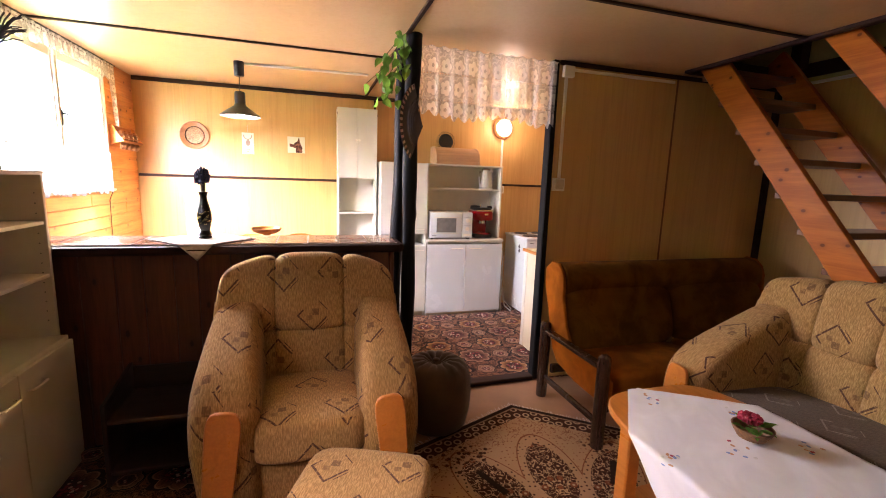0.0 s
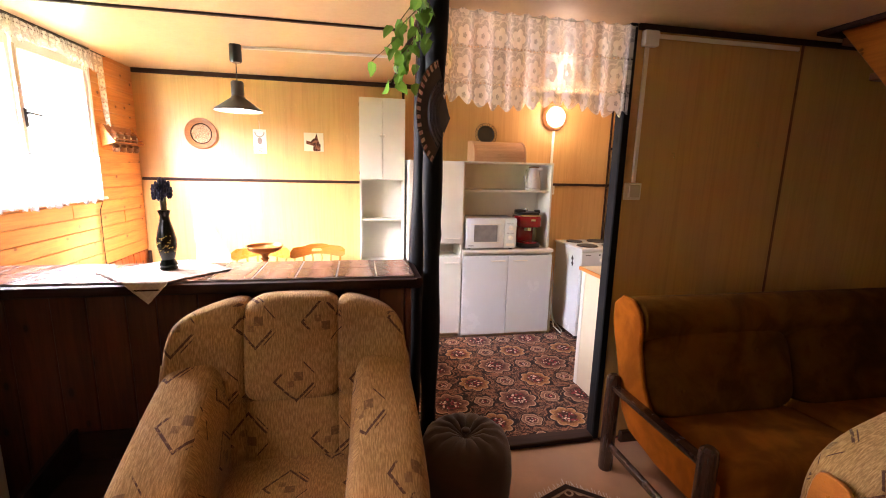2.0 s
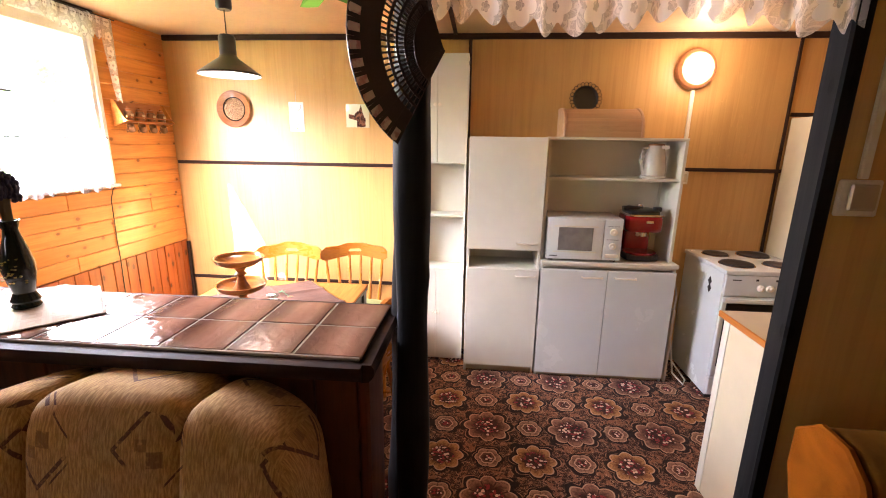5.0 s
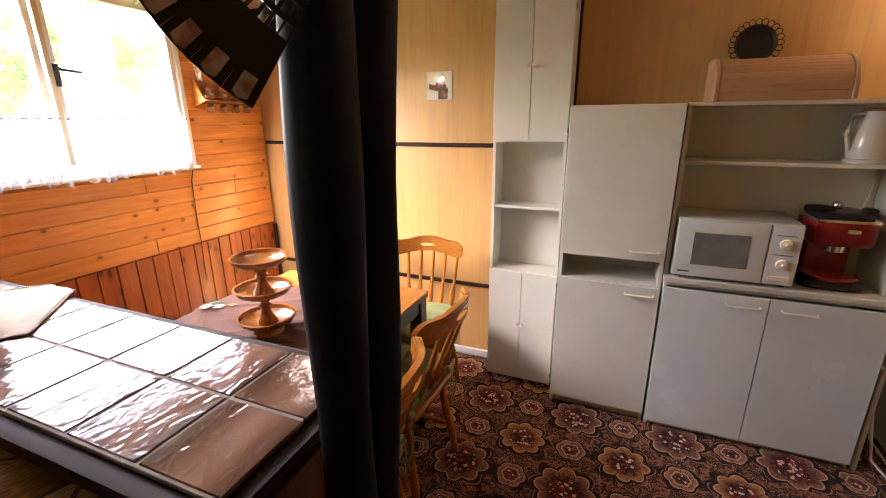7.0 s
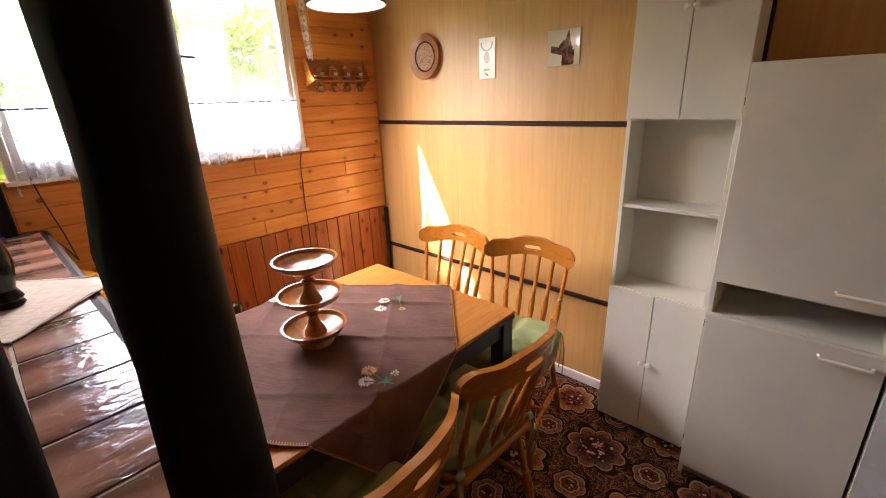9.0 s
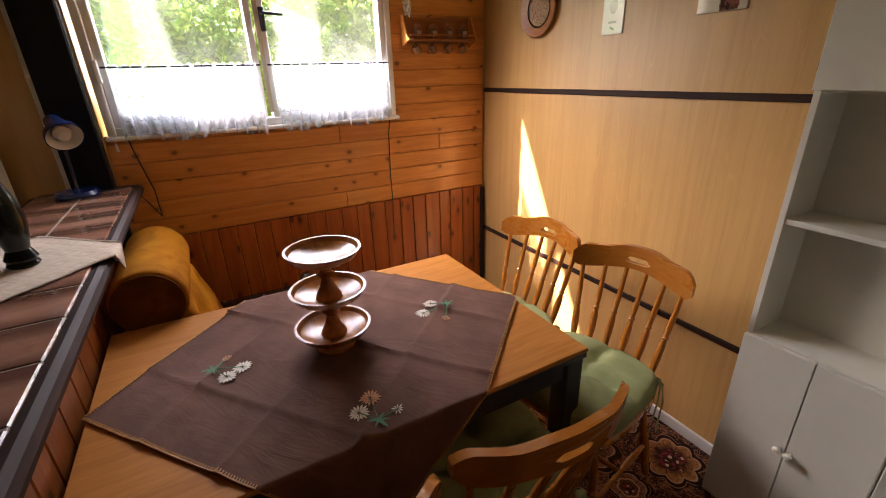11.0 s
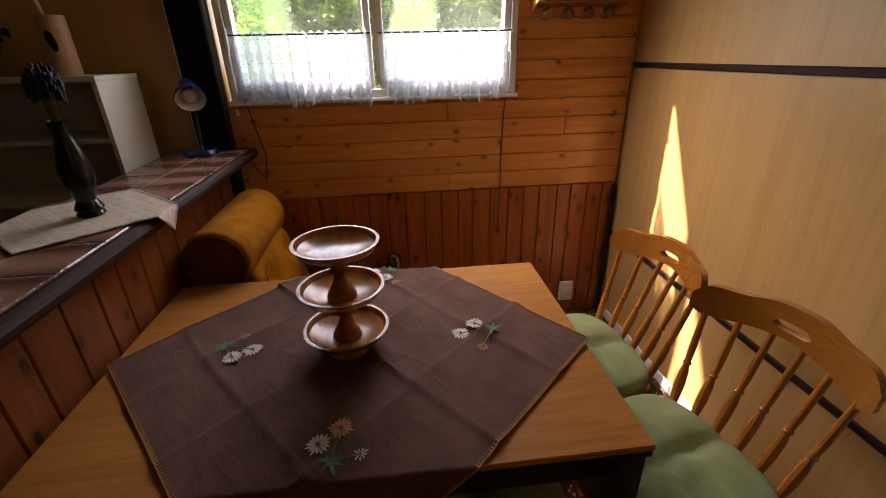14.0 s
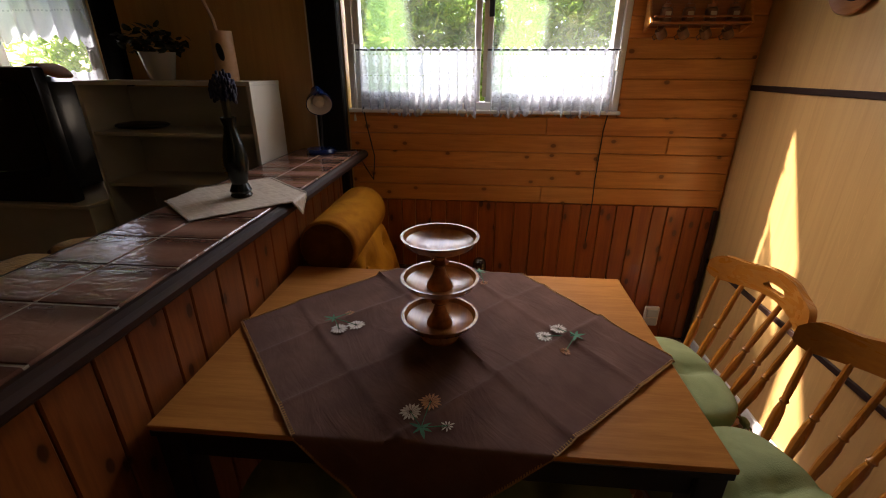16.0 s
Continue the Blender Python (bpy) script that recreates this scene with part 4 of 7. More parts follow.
back_edge = tube([(XW, 3.056, CZ - 0.025), (0.585, 3.056, CZ - 0.025)], 0.022, 10)
part("back_edge", back_edge, M_BATTEN, counter, "dark brown rounded edge board")
part("end_post", box(0.545, 0.575, 2.79, 2.95, 0, CZ - 0.05, 0.006), M_DARKBOARD, counter)

# ---------------- round posts at the doorway ----------------
def log(name, x, y, z0, z1, r, seed, label):
    rnd = random.Random(seed)
    bm = bmesh.new()
    n, rows = 18, 44
    rings = []
    bumps = [(rnd.uniform(z0, z1), rnd.uniform(0, 6.28), rnd.uniform(0.004, 0.012)) for _ in range(9)]
    for j in range(rows + 1):
        z = z0 + (z1 - z0) * j / rows
        lean = (z - 0.6) / 1.3
        cx, cy = x + 0.018 * lean + 0.008 * math.sin(z * 2.1 + seed), y + 0.011 * lean + 0.008 * math.sin(z * 1.7 + seed * 2)
        ring = []
        for k in range(n):
            a = 2 * math.pi * k / n
            rr = (r + 0.003 * lean) * (1 + 0.05 * math.sin(3 * a + z * 2 + seed) + 0.03 * math.sin(5 * a - z * 4)) + 0.004 * math.sin(z * 9 + seed)
            for bz, ba, bh in bumps:
                da = (a - ba + math.pi) % (2 * math.pi) - math.pi
                rr += bh * math.exp(-((z - bz) / 0.03) ** 2 - (da / 0.5) ** 2)
            ring.append(bm.verts.new((cx + rr * math.cos(a), cy + rr * math.sin(a), z)))
        rings.append(ring)
    for a, b in zip(rings, rings[1:]):
        for k in range(n):
            bm.faces.new((a[k], a[(k + 1) % n], b[(k + 1) % n], b[k]))
    bm.faces.new(rings[0][::-1])
    bm.faces.new(rings[-1])
    return single(name, bm, M_LOG, label, "post", "", 60)


log("wooden_post", 0.669, 2.866, 0.0, ZC, 0.040, 1, "black-brown peeled log post at the counter end")
log("wooden_post", 0.626, 3.015, 0.0, ZC, 0.040, 4, "knotty black-brown log post behind the counter end")

# ---------------- hand fan on the post ----------------
fan = thing("hand_fan", Matrix.Translation((0.742, 2.868, 1.757)) @ pose(0, 0, 0, 0, 0, 43.5) @ Matrix.Diagonal((0.93, 0.93, 0.96, 1)), "opened dark pierced wooden hand fan hung on the post", "fan")
N_STICK = 30
for i in range(N_STICK):
    a = math.pi + radians(-64 + 118 * i / (N_STICK - 1))
    m = Matrix.Rotation(-a, 4, "Y") @ Matrix.Translation((0, -0.0015 * (i % 2) - 0.0002 * i, 0))
    stick = bmesh.new()
    for r0, r1, w0, w1 in ((0.0, 0.085, 0.004, 0.0072), (0.105, 0.112, 0.0085, 0.0090), (0.127, 0.134, 0.0100, 0.0105), (0.149, 0.156, 0.0115, 0.0120), (0.171, 0.250, 0.0135, 0.0172)):
        moved_ = outline([(r0, -w0), (r1, -w1), (r1, w1), (r0, w0)], 0.0012, "y")
        add(stick, moved_)
    for s in (-1, 1):
        add(stick, outline([(0.08, s * 0.0062), (0.175, s * 0.0122), (0.175, s * 0.0145), (0.08, s * 0.0082)], 0.0012, "y"))
    part("stick", moved(stick, m), M_FAN, fan, smooth=None)
    tip = outline([(0.221, -0.0076), (0.246, -0.0085), (0.249, 0.0), (0.246, 0.0085), (0.221, 0.0076)], 0.0012, "y")
    part("painted_edge", moved(tip, m @ Matrix.Translation((0, -0.001, 0))), M_FANEDGE, fan, "brown and pink printed fan edge", None)

# ---------------- ivy on the post ----------------
ivy = thing("ivy", pose(0.575, 2.79, 2.06), "green artificial ivy hanging from the post top", "plant")
rnd = random.Random(3)
vine = bmesh.new()
ends = []
for k in range(6):
    p = Vector((0.06, 0.03, 0.19))
    pts = [p.copy()]
    for j in range(6):
        p += Vector((rnd.uniform(-0.05, 0.02) - 0.004 * k, rnd.uniform(-0.025, 0.02), rnd.uniform(-0.085, -0.03)))
        pts.append(p.copy())
        ends.append(p.copy())
    tube(pts, 0.0022, 6, vine)
part("vine", vine, M_STEM, ivy)
for p in ends + [e + Vector((rnd.uniform(-0.05, 0.05), rnd.uniform(-0.04, 0.03), rnd.uniform(-0.04, 0.05))) for e in ends[::2]]:
    part("leaf", moved(leaf(rnd.uniform(0.045, 0.075), 0.35), Matrix.Translation(p) @ pose(0, 0, 0, rnd.uniform(-100, -30), rnd.uniform(-40, 40), rnd.uniform(90, 270))), M_IVY, ivy, smooth=60)

# ---------------- lace valance in the doorway ----------------
val = thing("lace_valance", pose(1.2, 3.0, 2.25), "cream floral lace valance hung across the doorway", "curtain")
inv = val.matrix_world.inverted()
part("lace", moved(curtain(2.985, 0.70, 1.69, 2.245, 0.385, 10, 0.011, along="x", nx=240, nz=14, scallop=0.035, seed=12), inv), M_LACE, val, "", None)
part("curtain_wire", moved(tube([(0.66, 2.99, 2.243), (1.2, 2.985, 2.236), (1.70, 2.99, 2.243)], 0.0025, 6), inv), M_CORD, val)

# ---------------- things on the partition ----------------
jb = single("junction_box", box(1.735, 1.815, 2.965, 3.0, 2.155, 2.228, 0.004), M_PLASTIC, "ivory square junction box on the partition", "junction box")
single("cable_duct", box(1.757, 1.779, 2.986, 3.0, 1.487, 2.155, 0.003), M_PLASTIC, "ivory upright cable duct on the partition", "cable duct")
single("cable_duct", box(1.815, 2.66, 2.970, 2.985, 2.195, 2.215, 0.003), M_PLASTIC, "ivory cable duct under the ceiling", "cable duct")
sw = thing("light_switch", pose(1.768, 3.0, 1.44), "ivory surface light switch with brown plate", "light switch")
part("plate", box(-0.05, 0.05, -0.012, 0, -0.045, 0.045, 0.004), M_PLASTIC, sw)
part("rocker", box(-0.03, 0.035, -0.024, -0.012, -0.03, 0.035, 0.004), M_CREAM, sw)
for x, z in ((1.986, 1.634), (2.50, 1.705)):
    single("hook", tube([(x, 3.0, z + 0.012), (x, 2.985, z + 0.010), (x, 2.978, z - 0.004), (x, 2.984, z - 0.012), (x, 2.976, z - 0.016)], 0.0035, 6), M_BRASS, "small brass picture hook on the partition", "hook", group="wall hooks")

# ---------------- tall cabinet ----------------
def bow_handle(parent, x, y, z, w=0.13, mat=None):
    pts = [(x - w / 2, y, z), (x - w / 2 + 0.004, y - 0.022, z), (x - w / 4, y - 0.028, z + 0.003), (x + w / 4, y - 0.028, z + 0.003), (x + w / 2 - 0.004, y - 0.022, z), (x + w / 2, y, z)]
    return part("handle", tube(pts, 0.0055, 8), mat or M_PLASTIC, parent, "ivory bow handle")


def carcass(parent, x0, x1, y0, y1, z0, z1, boards, back=None):
    """Two sides, a back and level boards, each a part."""
    for x in (x0, x1 - 0.016):
        part("side_panel", box(x, x + 0.016, y0, y1, z0, z1, 0.001), M_WHITE, parent)
    part("back_panel", box(x0 + 0.016, x1 - 0.016, y1 - 0.008, y1, z0 if back is None else back, z1), M_WHITE, parent)
    for z in boards:
        part("board", box(x0 + 0.016, x1 - 0.016, y0 + 0.001, y1 - 0.008, z, z + 0.016), M_WHITE, parent)


cab = thing("tall_cabinet", pose(0, 0, 0), "narrow tall white cabinet with open shelves between doors", "cabinet")
yb, yf = YN - 0.014, 4.748
carcass(cab, 0.358, 0.745, yf, yb, 0.02, 2.11, (0.02, 0.695, 1.425, 2.094))
part("shelf", box(0.375, 0.728, yf + 0.006, yb - 0.009, 1.072, 1.088, 0.001), M_WHITE, cab)
part("plinth", box(0.373, 0.73, yf + 0.03, yb - 0.01, 0, 0.02), M_BLACKPL, cab)
for z0, z1, zk in ((0.022, 0.708, 0.385), (1.432, 2.108, 1.80)):
    for x0, x1, xk in ((0.359, 0.5500, 0.537), (0.5530, 0.744, 0.566)):
        door = part("door", box(x0, x1, yf - 0.017, yf - 0.001, z0, z1, 0.0015), M_WHITE, cab)
        part("knob", moved(lathe([(0.004, 0), (0.004, 0.012), (0.011, 0.018), (0.012, 0.024), (0.006, 0.029)], 12), pose(xk, yf - 0.017, zk, 90)), M_PLASTIC, door)
        xh = x0 - 0.003 if x0 < 0.5 else x1 - 0.003
        for zz in (z0 + 0.045, z1 - 0.07):
            part("hinge", box(xh, xh + 0.006, yf - 0.012, yf + 0.004, zz, zz + 0.025, 0.001), M_IRON, door)

# ---------------- middle cupboard ----------------
cup = thing("cupboard", pose(0, 0, 0), "white laminate cupboard with two doors and an open slot", "cupboard")
yf = 4.615
carcass(cup, 0.765, 1.248, yf, yb, 0.0, 1.605, (0.05, 0.745, 0.885, 1.589), 0.05)
part("plinth", box(0.781, 1.232, yf + 0.02, yf + 0.036, 0, 0.05), M_CREAM, cup)
for z0, z1, zh in ((0.055, 0.757, 0.715), (0.889, 1.604, 0.935)):
    d = part("door", box(0.768, 1.246, yf - 0.018, yf - 0.001, z0, z1, 0.0015), M_WHITE, cup)
    bow_handle(d, 1.155, yf - 0.018, zh)

# ---------------- base cabinet, worktop, hutch ----------------
base = thing("base_cabinet", pose(0, 0, 0), "white two-door kitchen base cabinet", "cabinet")
yf = 4.605
carcass(base, 1.256, 2.11, yf, yb, 0.0, 0.80, (0.035, 0.784), 0.04)
part("plinth", box(1.272, 2.094, yf + 0.01, yf + 0.026, 0, 0.035), M_CREAM, base)
for x0, x1, xh in ((1.257, 1.680, 1.585), (1.684, 2.109, 1.795)):
    d = part("door", box(x0, x1, yf - 0.018, yf - 0.001, 0.03, 0.775, 0.0015), M_COOLWHITE, base)
    bow_handle(d, xh, yf - 0.018, 0.728)
single("worktop", box(1.252, 2.118, yf - 0.02, yb, 0.80, 0.828, 0.004), M_WHITE, "white worktop on the base cabinet", "worktop")
hut = thing("shelf_unit", pose(0, 0, 0.828), "white open shelf unit standing on the worktop", "shelf unit")
yh = 4.645
for nm, bm in (("side_panel", box(1.256, 1.274, yh, yb, 0.828, 1.593, 0.001)), ("side_panel", box(2.075, 2.093, yh, yb, 0.828, 1.593, 0.001)), ("top_board", box(1.254, 2.095, yh - 0.002, yb, 1.594, 1.610, 0.001)), ("back_panel", box(1.2745, 2.0745, yb - 0.006, yb, 0.83, 1.593)), ("shelf", box(1.2745, 2.0745, yh + 0.02, yb - 0.007, 1.345, 1.361, 0.001))):
    part(nm, moved(bm, pose(0, 0, -0.828)), M_WHITE, hut)

# ---------------- microwave ----------------
mw = thing("microwave", pose(1.515, 4.76, 0.828), "white microwave oven with a grey window", "microwave")
part("body", box(-0.235, 0.235, -0.155, 0.145, 0.012, 0.285, 0.006, 2), M_COOLWHITE, mw)
door = part("door", box(-0.232, 0.115, -0.172, -0.155, 0.016, 0.281, 0.005, 2), M_COOLWHITE, mw)
part("window", box(-0.165, 0.05, -0.1745, -0.172, 0.075, 0.225, 0.001), M_MWGLASS, door, "grey perforated oven window")
for z in (0.228, 0.062):
    part("window_rim", box(-0.195, 0.08, -0.1735, -0.172, z, z + 0.008), M_WHITE, door)
panel = part("control_panel", box(0.118, 0.232, -0.170, -0.155, 0.016, 0.281, 0.004), M_COOLWHITE, mw)
for z in (0.11, 0.20):
    part("dial", moved(lathe([(0.022, 0), (0.021, 0.012), (0.006, 0.014), (0.005, 0.024)], 20), pose(0.176, -0.170, z, 90)), M_PLASTIC, panel)
for z in (0.235, 0.150):
    part("dial_mark", box(0.14, 0.21, -0.171, -0.170, z, z + 0.003), M_IRON, panel, "grey printed dial mark")
part("button", box(0.135, 0.215, -0.176, -0.170, 0.035, 0.058, 0.003), M_PLASTIC, panel)
part("badge", box(-0.215, -0.165, -0.1728, -0.172, 0.036, 0.042), M_IRON, door, "small dark name bar")
for x in (-0.2, 0.2):
    for y in (-0.12, 0.11):
        part("foot", box(x - 0.015, x + 0.015, y - 0.015, y + 0.015, 0, 0.012), M_BLACKPL, mw)

# ---------------- coffee machine ----------------
cm = thing("coffee_machine", pose(1.905, 4.77, 0.828), "red and black espresso machine with chrome trim", "coffee machine")
part("base", moved(cushion(0.22, 0.26, 0.05, 6, 5), pose(0, -0.01, 0.028)), M_BLACKPL, cm)
part("drip_tray", moved(lathe([(0.10, 0), (0.105, 0.01), (0.10, 0.016)], 28), pose(0, -0.05, 0.045)), M_RED, cm)
part("column", moved(cushion(0.17, 0.12, 0.2, 6, 5), pose(0, 0.06, 0.13)), M_RED, cm)
part("head", moved(cushion(0.225, 0.24, 0.115, 7, 6), pose(0, -0.005, 0.245)), M_RED, cm)
part("chrome_band", moved(cushion(0.23, 0.245, 0.018, 8, 5), pose(0, -0.005, 0.302)), M_CHROME, cm)
part("top", moved(cushion(0.2, 0.22, 0.03, 5, 5), pose(0, 0, 0.318)), M_BLACKPL, cm)
part("steam_knob", moved(lathe([(0.018, 0), (0.022, 0.012), (0.02, 0.03), (0.012, 0.034)], 16), pose(0.0, 0.02, 0.328)), M_CHROME, cm)
part("top_handle", tube([(-0.03, -0.04, 0.338), (-0.09, -0.05, 0.345), (-0.135, -0.055, 0.342)], 0.014, 10), M_BLACKPL, cm)
part("side_knob", moved(cushion(0.05, 0.05, 0.035, 4, 4), pose(0.085, -0.05, 0.336)), M_BLACKPL, cm)
part("badge", moved(cushion(0.045, 0.006, 0.018, 5, 3), pose(0.02, -0.127, 0.262)), M_CHROME, cm)
part("brew_head", moved(lathe([(0.035, 0), (0.035, 0.03)], 20), pose(0, -0.05, 0.16)), M_CHROME, cm)

# ---------------- kettle ----------------
kt = thing("kettle", pose(1.945, 4.75, 1.361), "white electric kettle on its base", "kettle")
part("base", lathe([(0.075, 0), (0.078, 0.008), (0.07, 0.018)], 24), M_POT, kt)
part("jug", moved(lathe([(0.068, 0), (0.073, 0.02), (0.066, 0.09), (0.052, 0.16), (0.049, 0.185)], 28), pose(0, 0, 0.019)), M_POT, kt)
part("lid", moved(lathe([(0.05, 0), (0.046, 0.01), (0.01, 0.014)], 24), pose(0, 0, 0.204)), M_WICKER, kt, "brownish kettle lid")
part("handle", tube([(-0.045, -0.01, 0.195), (-0.085, -0.02, 0.185), (-0.095, -0.02, 0.12), (-0.07, -0.01, 0.05)], 0.010, 10), M_POT, kt)
part("spout", moved(outline([(-0.02, 0), (0.02, 0), (0, 0.035)], 0.02, "z"), pose(0.03, -0.045, 0.185, 0, 0, 215)), M_POT, kt)

# ---------------- bread box and basket ----------------
bb = thing("bread_box", pose(1.58, 4.76, 1.610) @ Matrix.Diagonal((1, 1, 1.1, 1)), "pale wooden roll-top bread box", "bread box")
prof = [(-0.13, 0), (0.13, 0), (0.13, 0.165)] + [(0.02 - 0.15 * math.sin(a), 0.035 + 0.13 * math.cos(a)) for a in [radians(x) for x in range(0, 91, 10)]]
for x in (-0.24, 0.222):
    part("side_panel", moved(outline(prof, 0.018, "x", 0.003), pose(x, 0, 0)), M_BREAD, bb)
part("back_board", box(-0.222, 0.222, 0.118, 0.128, 0.0, 0.16), M_BREAD, bb)
part("bottom_board", box(-0.222, 0.222, -0.125, 0.118, 0.0, 0.01), M_BREAD, bb)
part("top_board", box(-0.222, 0.222, 0.015, 0.118, 0.147, 0.16, 0.003), M_BREAD, bb)
for i in range(11):
    a = radians(4 + i * 8.2)
    part("slat", moved(box(-0.222, 0.222, -0.0105, 0.0105, -0.005, 0.005, 0.003), Matrix.Translation((0, 0.018 - 0.142 * math.sin(a), 0.033 + 0.122 * math.cos(a))) @ pose(0, 0, 0, math.degrees(a) * 0.98)), M_BREAD, bb)
part("front_board", box(-0.222, 0.222, -0.126, -0.116, 0.008, 0.044, 0.002), M_BREAD, bb)
part("pull", box(-0.03, 0.03, -0.139, -0.124, 0.052, 0.062, 0.003), M_BREAD, bb)
bk = thing("basket", Matrix.Translation((1.51, 4.905, 1.856)) @ pose(0, 0, 0, 82), "round black wicker basket leaning on the wall", "basket")
part("weave", lathe([(0.0, 0), (0.07, 0.002), (0.082, 0.02)], 28, False), M_BASKET, bk)
rimm = bmesh.new()
for i in range(24):
    a = 2 * math.pi * i / 24
    c0 = Vector((0.09 * math.cos(a), 0.09 * math.sin(a), 0.022))
    pts = [c0 + Vector((0.015 * math.cos(a) * math.cos(t), 0.015 * math.sin(a) * math.cos(t), 0)) + Vector((-math.sin(a), math.cos(a), 0)) * 0.012 * math.sin(t) for t in [k * math.pi / 4 for k in range(9)]]
    tube(pts, 0.0022, 5, rimm)
part("openwork_rim", rimm, M_BASKET, bk)

# ---------------- wall lamp, ducts, socket ----------------
wl = thing("wall_lamp", Matrix.Translation((2.19, YN, 2.045)) @ pose(0, 0, 0, 90), "round wooden wall lamp with a lit opal globe", "wall lamp")
part("wooden_ring", lathe([(0.118, 0), (0.125, 0.012), (0.118, 0.035), (0.098, 0.045), (0.09, 0.03)], 36), M_PLATEWOOD, wl)
part("globe", moved(lathe([(0.086 * math.cos(t), 0.086 * math.sin(t) * 0.9) for t in [math.pi / 2 * k / 9 for k in range(10)]], 32), pose(0, 0, 0.035)), M_GLOBE, wl, "lit opal glass globe").visible_shadow = False
single("cable_duct", box(2.182, 2.206, YN - 0.014, YN, 1.36, 1.93, 0.003), M_PLASTIC, "ivory cable duct below the wall lamp", "cable duct")
so = thing("wall_socket", pose(2.205, YN, 1.36), "ivory wall socket beside the shelf unit", "socket")
part("plate", box(-0.035, 0.035, -0.02, 0, -0.045, 0.04, 0.004), M_PLASTIC, so)
part("face", box(-0.022, 0.022, -0.024, -0.02, -0.03, 0.025, 0.003), M_CREAM, so)

# ---------------- stove ----------------
st = thing("stove", pose(2.30, 4.40, 0), "white freestanding electric stove with four hotplates", "stove")
part("body", box(0.002, 0.498, 0.02, 0.52, 0.03, 0.835, 0.004), M_COOLWHITE, st)
part("cooktop", box(-0.006, 0.506, -0.012, 0.525, 0.835, 0.862, 0.006, 2), M_COOLWHITE, st)
pan = part("control_panel", box(0.004, 0.496, -0.006, 0.02, 0.705, 0.832, 0.006, 2), M_COOLWHITE, st)
for i in range(6):
    part("knob", moved(lathe([(0.020, 0), (0.019, 0.015), (0.010, 0.02), (0.009, 0.028)], 16), pose(0.20 + i * 0.052, -0.006, 0.758, 90)), M_PLASTIC, pan)
for x0, x1, z1 in ((0.04, 0.09, 0.806), (0.17, 0.185, 0.812), (0.28, 0.295, 0.812)):
    part("printed_mark", box(x0, x1, -0.0068, -0.006, 0.80, z1), M_IRON, pan, "dark printed mark")
od = part("oven_door", box(0.006, 0.494, 0.0, 0.02, 0.17, 0.695, 0.005), M_COOLWHITE, st)
part("oven_window", box(0.03, 0.47, -0.003, 0.0, 0.24, 0.655, 0.002), M_GLASSDARK, od, "black oven glass")
part("door_handle", box(0.004, 0.496, -0.03, -0.002, 0.665, 0.692, 0.008, 2), M_COOLWHITE, od)
part("drawer", box(0.006, 0.494, 0.002, 0.02, 0.04, 0.162, 0.004), M_COOLWHITE, st)
for x, y, r in ((0.13, 0.14, 0.092), (0.37, 0.14, 0.075), (0.13, 0.39, 0.075), (0.37, 0.39, 0.092)):
    plate_ = part("hotplate", moved(lathe([(r, 0), (r, 0.006), (r * 0.96, 0.011), (r * 0.3, 0.010), (0.01, 0.008)], 32), pose(x, y, 0.862)), M_IRON, st)
    part("chrome_ring", moved(lathe([(r + 0.008, 0), (r + 0.006, 0.003), (r, 0.003)], 32, False), pose(x, y, 0.8615)), M_CHROME, plate_)
for k, (y, z) in enumerate(((0.16, 0.745), (0.155, 0.70))):
    part("sticker", moved(outline([(-0.022, 0), (0, -0.03), (0.022, 0), (0, 0.03)], -0.001, "x"), pose(0.0018, y, z)), M_IRON, st, "grey diamond sticker", None)
for x in (0.02, 0.44):
    part("foot", box(x, x + 0.04, 0.04, 0.08, 0, 0.03), M_BLACKPL, st)
cords = bmesh.new()
tube([(2.10, 4.85, 0.85), (2.14, 4.70, 0.80), (2.16, 4.66, 0.6), (2.17, 4.68, 0.3), (2.19, 4.62, 0.06), (2.24, 4.56, 0.012), (2.28, 4.62, 0.012), (2.22, 4.72, 0.10), (2.20, 4.80, 0.3)], 0.006, 6, cords)
tube([(1.99, 4.85, 1.05), (2.05, 4.90, 1.2), (2.06, 4.905, 1.33)], 0.004, 6, cords)
single("power_cord", cords, M_CORD, "white power cord hanging beside the stove", "cord")
single("chopping_board", box(2.125, 2.143, 4.60, 4.86, 0.0, 0.52, 0.004), M_CREAM, "cream board standing beside the base cabinet", "board")

# ---------------- low unit by the doorway and tall cupboard ----------------
lu = thing("low_cabinet", pose(0, 0, 0), "ivory low cabinet with a wood-edged top beside the doorway", "cabinet")
part("body", box(1.905, 2.48, 3.10, 3.66, 0.0, 0.855, 0.002), M_CREAM, lu)
part("top", box(1.89, 2.50, 3.09, 3.675, 0.855, 0.878, 0.001), M_CREAM, lu)
part("wood_edge", box(1.88, 1.89, 3.09, 3.675, 0.853, 0.880, 0.003), M_COFFEE, lu, "orange wood edge strip")
part("side_edge", box(1.901, 1.905, 3.62, 3.66, 0.0, 0.855), M_WHITE, lu)
tc = thing("tall_cupboard", pose(0, 0, 0), "plain cream tall cupboard behind the stove", "cupboard")
part("body", box(2.825, 3.118, 4.20, YN - 0.014, 0.0, 1.75, 0.003), M_CREAM, tc)
part("door", box(2.83, 3.11, 4.182, 4.198, 0.05, 1.745, 0.002), M_CREAM, tc)

